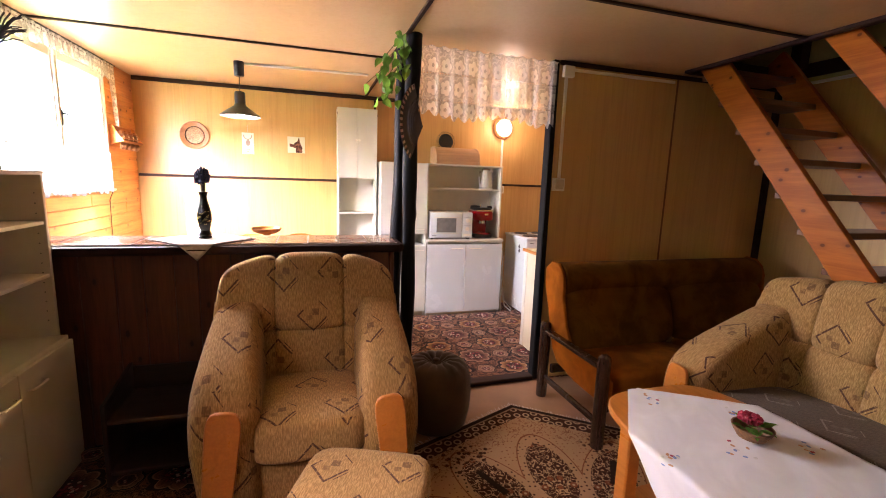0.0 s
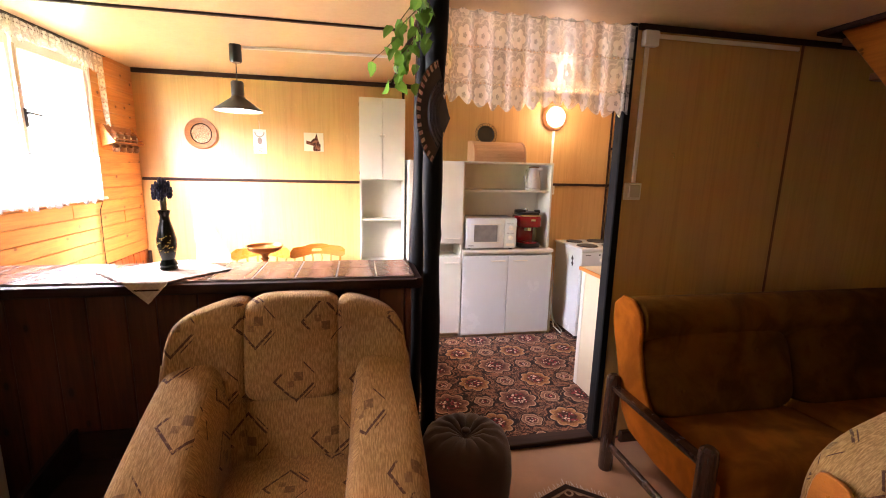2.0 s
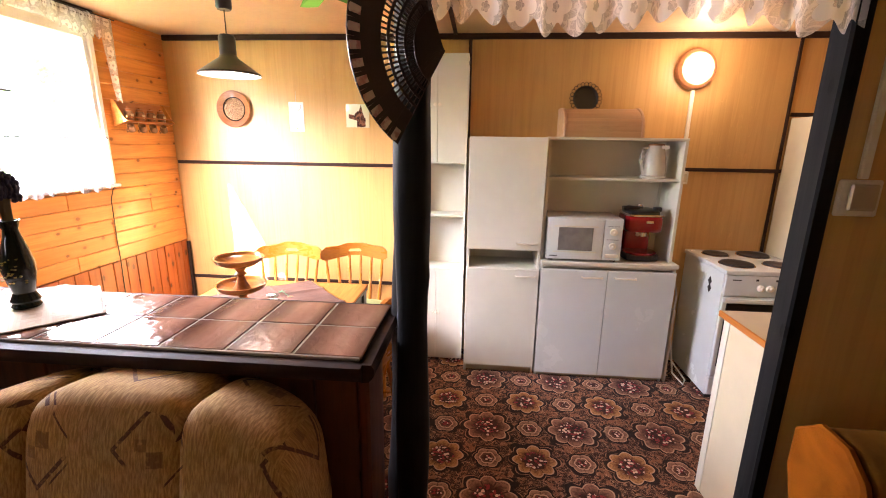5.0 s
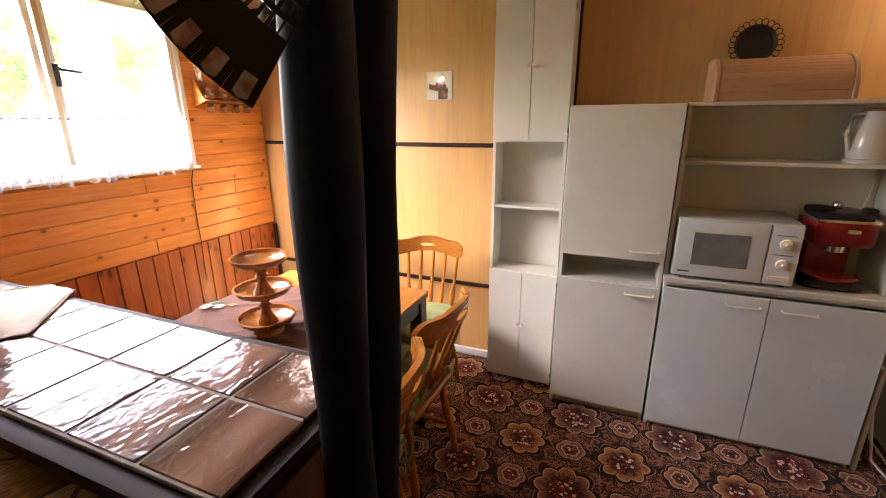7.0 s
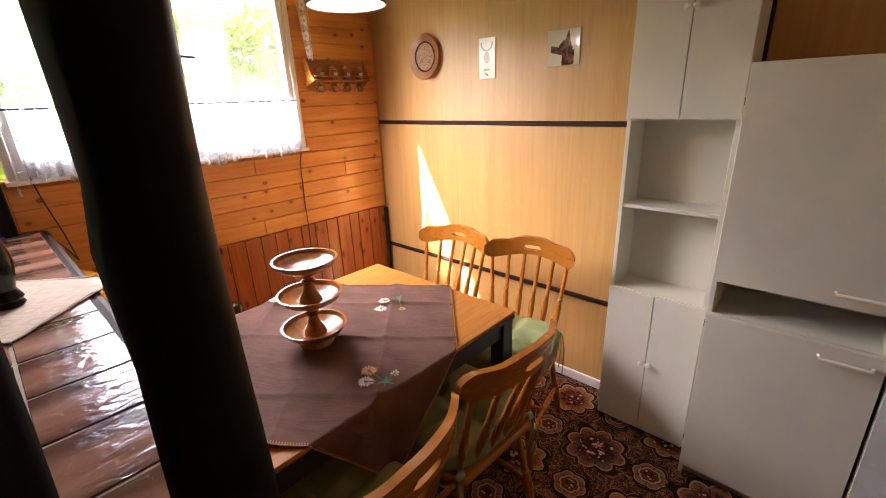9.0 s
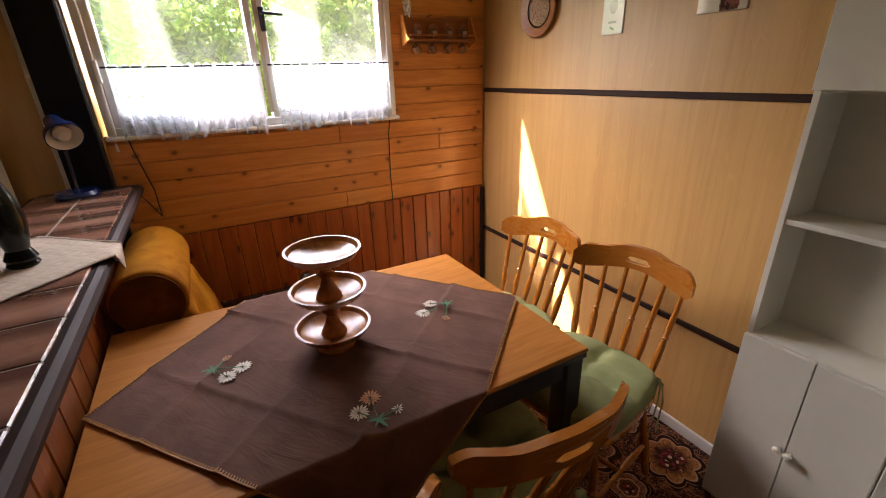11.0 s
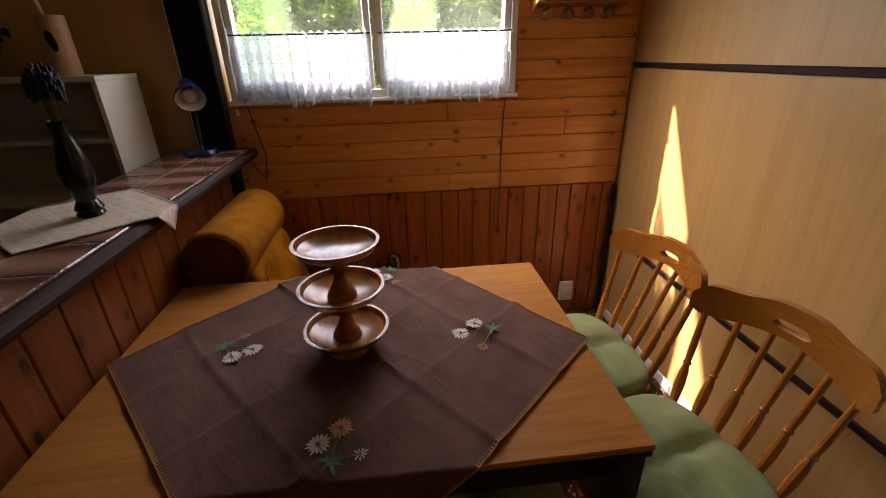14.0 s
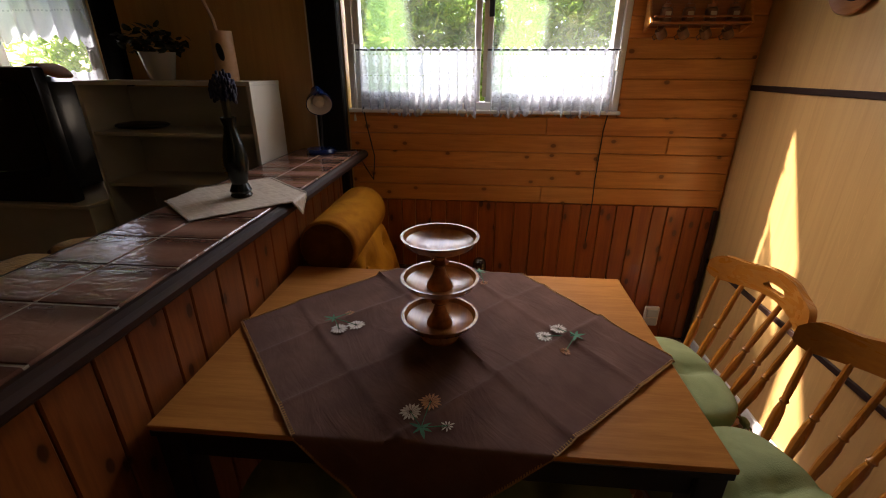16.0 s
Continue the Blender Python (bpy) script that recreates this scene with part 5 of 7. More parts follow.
# ---------------- pendant lamp ----------------
pl = thing("pendant_lamp", pose(-0.398, 3.992, ZC), "black metal pendant lamp with a lit bulb", "pendant lamp")
part("ceiling_cup", lathe([(0.036, 0), (0.036, -0.095), (0.030, -0.105)], 20), M_BLACKMET, pl)
part("cable", tube([(0, 0, -0.10), (0, 0, -0.215)], 0.003, 6), M_DARKCORD, pl)
part("lamp_holder", moved(lathe([(0.038, 0), (0.038, 0.085), (0.032, 0.095), (0.005, 0.10)], 24), pose(0, 0, -0.31)), M_BLACKMET, pl)
shade = part("shade", lathe([(0.036, -0.300), (0.045, -0.318), (0.142, -0.388), (0.145, -0.398), (0.141, -0.396), (0.043, -0.324), (0.030, -0.310)], 40, False), M_BLACKMET, pl)
part("shade_lining", lathe([(0.139, -0.3965), (0.042, -0.328), (0.010, -0.316)], 40, False), M_LAMPIN, shade, "white inside of the shade")
part("bulb", moved(lathe([(0.012, 0.045), (0.030, 0.02), (0.033, 0.0), (0.026, -0.02), (0.008, -0.03)], 20), pose(0, 0, -0.372)), M_BULB, pl, "lit bulb").visible_shadow = False
single("cable_duct", moved(box(0, 0.92, -0.012, 0.012, -0.016, 0.0, 0.003), Matrix.Translation((-0.36, 4.01, ZC)) @ pose(0, 0, 0, 0, 0, -2.5)), M_FRAMEWHITE, "white cable duct across the ceiling", "cable duct")

# ---------------- wall pictures and plate ----------------
pp = thing("wall_plate", Matrix.Translation((-0.925, YN, 1.775)) @ pose(0, 0, 0, 90), "carved brown wooden wall plate", "plate")
part("rim", lathe([(0.075, 0.004), (0.08, 0.012), (0.122, 0.026), (0.126, 0.022), (0.118, 0.012), (0.07, 0.0)], 44, False), M_PLATEWOOD, pp)
part("centre", lathe([(0.0, 0.008), (0.074, 0.008), (0.079, 0.013)], 40, False), M_CARVED, pp, "carved pale ornament")
part("ring", lathe([(0.076, 0.012), (0.079, 0.017), (0.083, 0.013)], 44, False), M_BATTEN, pp)
single("deer_picture", box(-0.053, 0.053, -0.006, 0.0, -0.10, 0.10, 0.001), M_DEER, "small pale card with a stag's head on the wall", "picture", at=pose(-0.472, YN, 1.728))
single("picture_string", tube([(-0.472, YN - 0.002, 1.828), (-0.472, YN - 0.002, 1.90)], 0.0012, 4), M_CORD, "thin hanging string of the small card", "string")
single("dog_picture", box(-0.082, 0.082, -0.008, 0.0, -0.078, 0.078, 0.001), M_DOG, "square glossy tile with a dog's head on the wall", "picture", at=pose(-0.03, YN, 1.738))

# ---------------- spice rack ----------------
sr = thing("spice_rack", pose(XW, 4.605, 1.63), "small wooden spice rack with jars and hanging mugs", "spice rack")
part("back_board", box(0.0, 0.008, -0.20, 0.20, 0.02, 0.15, 0.002), M_RACK, sr)
part("shelf", box(0.008, 0.085, -0.205, 0.205, 0.03, 0.04, 0.002), M_RACK, sr)
for y in (-0.215, 0.205):
    part("side_panel", moved(outline([(0.0, 0.0), (0.09, 0.035), (0.075, 0.05), (0.02, 0.155), (0.0, 0.16)], 0.010, "y", 0.001), pose(0, y, 0)), M_PINE, sr)
part("front_rail", box(0.078, 0.084, -0.20, 0.20, 0.055, 0.063, 0.001), M_RACK, sr)
jar_m = plain("brown_stoneware", (0.30, 0.15, 0.07), 0.35, spread=0.3, scale=40)
for i in range(4):
    y = -0.14 + i * 0.094
    jar = part("jar", moved(lathe([(0.022, 0), (0.024, 0.01), (0.024, 0.05), (0.019, 0.056)], 16), pose(0.045, y, 0.04)), jar_m, sr)
    part("jar_label", moved(box(0.0, 0.002, -0.012, 0.012, 0.014, 0.04), pose(0.0685, y, 0.04)), M_CREAM, jar)
    part("lid", moved(lathe([(0.021, 0), (0.021, 0.012), (0.008, 0.016), (0.009, 0.026)], 14), pose(0.045, y, 0.097)), M_RACK, jar)
    mug = part("mug", moved(lathe([(0.018, 0), (0.021, 0.006), (0.021, 0.042), (0.018, 0.042), (0.018, 0.01), (0.002, 0.008)], 16), Matrix.Translation((0.055, y, -0.022)) @ pose(0, 0, 0, 35, 20, 0)), jar_m, sr)
    part("mug_handle", moved(tube([(0.0, -0.02, 0.034), (0.0, -0.036, 0.03), (0.0, -0.036, 0.014), (0.0, -0.02, 0.01)], 0.003, 6), Matrix.Translation((0.055, y, -0.022)) @ pose(0, 0, 0, 35, 20, 0)), jar_m, mug)
    part("hook", tube([(0.05, y - 0.03, 0.03), (0.05, y - 0.03, 0.012), (0.055, y - 0.024, 0.006)], 0.002, 6), M_BRASS, sr)

# ---------------- cords and socket on the west wall ----------------
single("blind_cord", tube([(XW + 0.03, 4.28, 1.27), (XW + 0.006, 4.277, 1.2), (XW + 0.006, 4.27, 0.95), (XW + 0.006, 4.272, 0.82), (XW + 0.006, 4.265, 0.6)], 0.0028, 6), M_DARKCORD, "thin brown cable down the pine wall", "cord")
pc = thing("pull_cord", pose(XW + 0.025, 3.035, 1.42), "white pull cord with a tassel at the window", "cord")
part("cord", tube([(0, 0, 0), (0.004, -0.005, -0.16)], 0.0015, 6), M_CORD, pc)
part("tassel", moved(lathe([(0.004, 0.03), (0.006, 0.015), (0.008, 0.0)], 10), pose(0.004, -0.005, -0.19)), M_CORD, pc)
single("lamp_cord", tube([(-1.27, 2.90, 1.09), (-1.25, 2.98, 1.096), (-1.27, 3.05, 1.10), (-1.25, 3.10, 1.02), (-1.28, 3.13, 0.95), (XW + 0.03, 3.12, 1.05), (XW + 0.03, 3.09, 1.2), (XW + 0.03, 3.075, 1.30)], 0.003, 6), M_DARKCORD, "dark flex of the desk lamp", "cord")
so = thing("wall_socket", pose(XW + 0.02, 4.684, 0.19), "white double wall socket on the boards", "socket")
part("plate", box(0.0, 0.02, -0.04, 0.04, -0.08, 0.04, 0.004), M_PLASTIC, so)
for z in (0.0, -0.055):
    part("face", box(0.02, 0.024, -0.03, 0.03, z - 0.022, z + 0.026, 0.003), M_COOLWHITE, so)
# ---------------- dining table ----------------
TX0, TX1, TY0, TY1, TZ = -0.645, 0.200, 2.962, 4.212, 0.745
dt = thing("dining_table", pose(-0.22, 3.587, 0), "dining table with beech top and black frame", "table")
inv = dt.matrix_world.inverted()
part("tabletop", moved(box(TX0, TX1, TY0, TY1, TZ - 0.014, TZ, 0.003), inv), M_TABLE, dt)
part("edge_band", moved(box(TX0 + 0.002, TX1 - 0.002, TY0 + 0.002, TY1 - 0.002, TZ - 0.034, TZ - 0.0145, 0.003), inv), M_BLACKPL, dt)
for x0, x1, y0, y1 in ((TX0 + 0.03, TX1 - 0.03, TY0 + 0.02, TY0 + 0.04), (TX0 + 0.03, TX1 - 0.03, TY1 - 0.04, TY1 - 0.02), (TX0 + 0.02, TX0 + 0.04, TY0 + 0.05, TY1 - 0.05), (TX1 - 0.04, TX1 - 0.02, TY0 + 0.05, TY1 - 0.05)):
    part("apron", moved(box(x0, x1, y0, y1, TZ - 0.10, TZ - 0.035, 0.002), inv), M_BLACKMET, dt)
for x in (TX0 + 0.04, TX1 - 0.04):
    for y in (TY0 + 0.04, TY1 - 0.04):
        part("leg", moved(box(x - 0.032, x + 0.032, y - 0.032, y + 0.032, 0, TZ - 0.035, 0.004), inv), M_BLACKMET, dt)


def draped(name, corners, x0, x1, y0, y1, z, mat, label, category, hem=None, n=64, ripple=0.0015, fold=None):
    """A cloth laid over a table: flat on top, falling where it passes the edges. Returns the thing and the surface."""
    nn, ee, ss, ww = [Vector((*c, 0)) for c in corners]

    def on(u, v):
        p = nn.lerp(ee, u).lerp(ww.lerp(ss, u), v)
        x, y, h = p.x, p.y, z + 0.003
        over = 0.0
        if x > x1 + 0.006:
            over, x = x - x1 - 0.006, x1 + 0.007
        elif x < x0 - 0.006:
            over, x = x0 - 0.006 - x, x0 - 0.007
        if y > y1 + 0.006:
            over, y = max(over, y - y1 - 0.006), y1 + 0.007
        elif y < y0 - 0.006:
            over, y = max(over, y0 - 0.006 - y), y0 - 0.007
        h -= over
        side = 0.010 * math.sin(y * 22 + over * 4) * min(over * 6, 1.0)
        h += ripple * (math.sin(u * 41 + v * 9) + math.sin(v * 37 - u * 13) + 2) * (over == 0)
        if fold and over == 0:
            for k, (f, w) in enumerate(((u, v), (v, u))):
                for cell, place in enumerate(fold[k]):
                    d = f - place + 0.005 * math.sin(w * 9 + cell * 2 + k)
                    lift = 0.014 if (cell + k) % 2 else 0.010
                    h += lift * math.exp(-abs(d) / (0.008 if d > 0 else 0.030)) * (0.75 + 0.25 * math.sin(w * 11 + cell * 3))
                h += 0.0012 * (1 + math.sin(f * 19 + k) * math.sin(w * 7.3 + k * 2))
        return Vector((x + (abs(side) if x > x1 else -abs(side) if x < x0 else 0), y, h))

    t = thing(name, pose(*on(0.5, 0.5)), label, category)
    inv = t.matrix_world.inverted()
    bm = bmesh.new()
    layer = bm.loops.layers.uv.verify()
    grid = [[bm.verts.new(inv @ on(i / n, j / n)) for i in range(n + 1)] for j in range(n + 1)]
    size = (nn - ee).length
    for j in range(n):
        for i in range(n):
            f = bm.faces.new((grid[j][i], grid[j + 1][i], grid[j + 1][i + 1], grid[j][i + 1]))
            for l, (a, b) in zip(f.loops, ((i, j), (i, j + 1), (i + 1, j + 1), (i + 1, j))):
                l[layer].uv = (a / n * size, b / n * size)
    ob = part("cloth", bm, mat, t, "", 60)
    if hem:
        ring = [on(i / n, 0) for i in range(n)] + [on(1, i / n) for i in range(n)] + [on(1 - i / n, 1) for i in range(n)] + [on(0, 1 - i / n) for i in range(n)]
        st_ = bmesh.new()
        for a, b in zip(ring, ring[1:] + ring[:1]):
            for k in range(1 if n > 100 else 2):
                p = a.lerp(b, k / 2) + Vector((0, 0, 0.001))
                q = p + (Vector((corners[0][0] + corners[2][0], corners[0][1] + corners[2][1], 0)) / 2 - Vector((p.x, p.y, 0))).normalized() * 0.008
                tube([inv @ p, inv @ (q if abs(p.z - z) < 0.02 else p + Vector((0, 0, 0.008)))], 0.0016, 4, st_)
        tube([inv @ p for p in ring + ring[:1]], 0.002, 4, st_)
        part("stitched_edge", st_, hem, t, "yellow blanket-stitched edge")
    return t, on, inv


def daisy(cx, cy, z, r, mat, parent, inv, seed, petals=13):
    rnd = random.Random(seed)
    bm = bmesh.new()
    for k in range(petals):
        a = 2 * math.pi * k / petals
        l = r * rnd.uniform(0.9, 1.2)
        d, s = Vector((math.cos(a), math.sin(a), 0)), Vector((-math.sin(a), math.cos(a), 0)) * r * 0.13
        o = Vector((cx, cy, z))
        f = [bm.verts.new(inv @ (o + d * r * 0.15)), bm.verts.new(inv @ (o + d * l * 0.7 - s)), bm.verts.new(inv @ (o + d * l)), bm.verts.new(inv @ (o + d * l * 0.7 + s))]
        bm.faces.new(f)
    ext = bmesh.ops.extrude_face_region(bm, geom=bm.faces[:])
    bmesh.ops.translate(bm, verts=[v for v in ext["geom"] if isinstance(v, bmesh.types.BMVert)], vec=(0, 0, 0.0012))
    bmesh.ops.recalc_face_normals(bm, faces=bm.faces)
    part("embroidered_flower", bm, mat, parent, "", None)


tcloth, on_, inv = draped("tablecloth", ((-0.15, 4.225), (0.50, 3.54), (-0.22, 2.955), (-0.93, 3.64)), TX0, TX1, TY0, TY1, TZ, M_CLOTH, "brown embroidered tablecloth laid diagonally on the table", "tablecloth", M_GOLD, 128, 0.0004, ((0.20, 0.48, 0.81), (0.26, 0.52, 0.78)))
def on_top(x, y):
    """The height of the cloth at a place on the table."""
    a, b = Vector((0.65, -0.685)), Vector((-0.78, -0.585))
    d = Vector((x + 0.15, y - 4.225))
    det = a.x * b.y - b.x * a.y
    u, v = (d.x * b.y - b.x * d.y) / det, (a.x * d.y - d.x * a.y) / det
    return max(on_(u + i * 0.02, v + j * 0.02).z for i in (-1, 0, 1) for j in (-1, 0, 1)) + 0.0006


POSIES = (
    ((-0.222, 3.882, M_THREAD_W), (-0.252, 3.926, M_THREAD_W), (-0.150, 3.930, M_THREAD_O), (-0.212, 3.968, 20)),
    ((-0.228, 3.318, M_THREAD_W), (-0.193, 3.277, M_THREAD_W), (-0.285, 3.285, M_THREAD_O), (-0.235, 3.248, 170)),
    ((0.081, 3.582, M_THREAD_O), (0.118, 3.541, M_THREAD_W), (0.150, 3.627, M_THREAD_W), (0.168, 3.572, -70)),
    ((-0.573, 3.671, M_THREAD_W), (-0.602, 3.632, M_THREAD_W), (-0.530, 3.705, M_THREAD_O), (-0.622, 3.690, 100)),
)
for sd, (one, two, bud, spray) in enumerate(POSIES):
    for k, ((fx, fy, mat), r) in enumerate(((one, 0.025), (two, 0.025), (bud, 0.015))):
        daisy(fx, fy, on_top(fx, fy), r, mat, tcloth, inv, sd * 10 + k, 15 if k < 2 else 9)
    lf = bmesh.new()
    here = inv @ Matrix.Translation((spray[0], spray[1], on_top(spray[0], spray[1]) + 0.0012))
    for k, a in enumerate((0, 48, 105, 230, 300)):
        turn = Matrix.Rotation(radians(spray[2] + a), 4, "Z")
        add(lf, moved(leaf((0.034, 0.028, 0.026, 0.030, 0.024)[k], 0.0), here @ turn @ Matrix.Diagonal((0.36, 1, 0.1, 1))))
    for fx, fy, _ in (one, two, bud):
        p = Vector((fx, fy, on_top(fx, fy) + 0.001))
        tube([here.translation, inv @ p], 0.0012, 4, lf)
    part("embroidered_leaves", lf, M_THREAD_G, tcloth, "green embroidered leaves and stems", None)

# ---------------- three-tier wooden tray ----------------
tr = thing("tiered_tray", pose(-0.20, 3.577, TZ + 0.004), "three-tier turned wooden fruit tray with chipped bowl", "tray")
part("foot", lathe([(0.055, 0), (0.06, 0.012), (0.052, 0.03), (0.045, 0.036)], 32), M_TRAY, tr)
for z, r in ((0.036, 0.108), (0.155, 0.106), (0.275, 0.103)):
    bowl = part("bowl", lathe([(0.02, z), (r * 0.62, z + 0.004), (r * 0.9, z + 0.02), (r, z + 0.038), (r + 0.002, z + 0.041), (r - 0.006, z + 0.041), (r * 0.88, z + 0.028), (r * 0.6, z + 0.013), (0.02, z + 0.010)], 48), M_TRAY, tr)
    if z < 0.2:
        part("stem", lathe([(0.038, z + 0.010), (0.036, z + 0.022), (0.022, z + 0.045), (0.016, z + 0.065), (0.014, z + 0.074), (0.026, z + 0.084), (0.014, z + 0.094), (0.024, z + 0.108), (0.03, z + 0.1195)], 28), M_TRAY, tr)


# ---------------- dining chairs ----------------
def turned(p, q, r, n=10):
    """A turned spindle from p to q: slim ends, a swelling and two beads."""
    p, q = Vector(p), Vector(q)
    prof = [(0.0, 0.75), (0.08, 0.85), (0.30, 1.25), (0.42, 1.1), (0.48, 0.75), (0.50, 1.1), (0.52, 0.75), (0.62, 0.9), (0.85, 0.75), (1.0, 0.7)]
    return tube([p.lerp(q, t) for t, _ in prof], r, n, None, [r * k for _, k in prof])


def dining_chair(place):
    ch = thing("dining_chair", place, "honey-coloured spindle-back wooden chair with a green cushion", "chair", "chairs round the dining table")
    seat = outline([(x, y) for x, y in ((-0.17, -0.20), (0.17, -0.20), (0.205, -0.12), (0.215, 0.05), (0.20, 0.19), (0.12, 0.215), (-0.12, 0.215), (-0.20, 0.19), (-0.215, 0.05), (-0.205, -0.12))], 0.032, "z", 0.008)
    part("seat", moved(seat, pose(0, 0, 0.415)), M_CHAIRX, ch)

    def curve(x):
        return -0.31 + 1.6 * x * x

    for i in range(6):
        t = -1 + 2 * i / 5
        p = (0.155 * t, -0.172 + 0.012 * t * t, 0.445)
        x = 0.19 * t
        part("spindle", turned(p, (x, curve(x), 0.81), 0.0115), M_CHAIR, ch)
    # crest rail with a hand slot
    rail = bmesh.new()
    n = 28
    rows = []
    for i in range(n + 1):
        x = -0.222 + 0.444 * i / n
        t = abs(x) / 0.222
        zt = 0.868 + 0.018 * math.exp(-((t - 0.0) / 0.42) ** 4) - (0.03 * max(0.0, (t - 0.82) / 0.18) ** 2)
        zb = 0.788 + 0.012 * math.cos(t * math.pi) + 0.022 * max(0.0, (t - 0.82) / 0.18) ** 2
        slot = abs(x) < 0.042
        zs = [zb, 0.829, 0.829, zt] if not slot else [zb, 0.821, 0.845, zt]
        rows.append([(x, curve(x) + dy - 0.10 * (z - 0.83), z) for dy in (-0.011, 0.011) for z in zs])
    vs = [[rail.verts.new(p) for p in r] for r in rows]
    for i in range(n):
        a, b = vs[i], vs[i + 1]
        mid = abs(rows[i][0][0] + rows[i + 1][0][0]) / 2 < 0.042
        for k in (0, 4):
            rail.faces.new((a[k], a[k + 1], b[k + 1], b[k]))
            rail.faces.new((a[k + 2], a[k + 3], b[k + 3], b[k + 2]))
        rail.faces.new((a[3], a[7], b[7], b[3]))
        rail.faces.new((a[0], b[0], b[4], a[4]))
        if mid:
            rail.faces.new((a[1], a[5], b[5], b[1]))
            rail.faces.new((a[2], b[2], b[6], a[6]))
    for e in (0, n):
        rail.faces.new((vs[e][0], vs[e][1], vs[e][5], vs[e][4]))
        rail.faces.new((vs[e][2], vs[e][3], vs[e][7], vs[e][6]))
    bmesh.ops.remove_doubles(rail, verts=rail.verts, dist=0.0005)
    bmesh.ops.recalc_face_normals(rail, faces=rail.faces)
    part("crest_rail", rail, M_CHAIRX, ch, "", 50)
    for sx in (-1, 1):
        for y, yo in ((-0.15, -0.21), (0.16, 0.20)):
            leg = turned((sx * 0.195, yo, 0.0), (sx * 0.15, y, 0.42), 0.016)
            part("leg", leg, M_CHAIR, ch)
        part("stretcher", turned((sx * 0.18, -0.185, 0.16), (sx * 0.18, 0.185, 0.16), 0.010), M_CHAIR, ch)
    part("stretcher", turned((-0.18, 0.0, 0.16), (0.18, 0.0, 0.16), 0.010), M_CHAIR, ch)

    def tuft(c):
        r = math.hypot(c.x, c.y)
        dip = sum(math.exp(-((c.x - bx) ** 2 + (c.y - by) ** 2) / 0.0012) for bx, by in ((0, 0), (-0.1, 0), (0.1, 0), (0, 0.1), (0, -0.1)))
        line = math.exp(-(c.x / 0.022) ** 2) + math.exp(-(c.y / 0.022) ** 2)
        c.z *= 1 - 0.34 * min(dip, 1) - 0.46 * min(line, 1)
        c.y *= 1.0 - 0.1 * (c.y < 0) * abs(c.x) / 0.2
        return c

    cu = part("seat_cushion", moved(cushion(0.43, 0.42, 0.10, 4.5, 24, tuft), pose(0, 0.015, 0.484)), M_GREENCUSH, ch, "sage green tufted seat cushion", 60)
    for sx in (-1, 1):
        tie = bmesh.new()
        for k in range(3):
            tube([(sx * 0.165, -0.165, 0.475), (sx * (0.185 + 0.006 * k), -0.185 - 0.006 * k, 0.45), (sx * (0.178 + 0.014 * k), -0.19 - 0.008 * k, 0.37), (sx * (0.172 + 0.018 * k), -0.185, 0.31 - 0.03 * k)], 0.0032, 5, tie)
        add(tie, moved(cushion(0.035, 0.02, 0.025, 3, 3), pose(sx * 0.178, -0.185, 0.46)))
        part("cushion_tie", tie, M_GREENCUSH, cu)
    return ch


first = dining_chair(pose(-0.405, 4.325, 0, 0, 0, 186))
copy_thing(first, pose(0.055, 4.375, 0, 0, 0, 192))
copy_thing(first, pose(0.187, 3.86, 0, 0, 0, 87))
copy_thing(first, pose(0.222, 3.342, 0, 0, 0, 97))


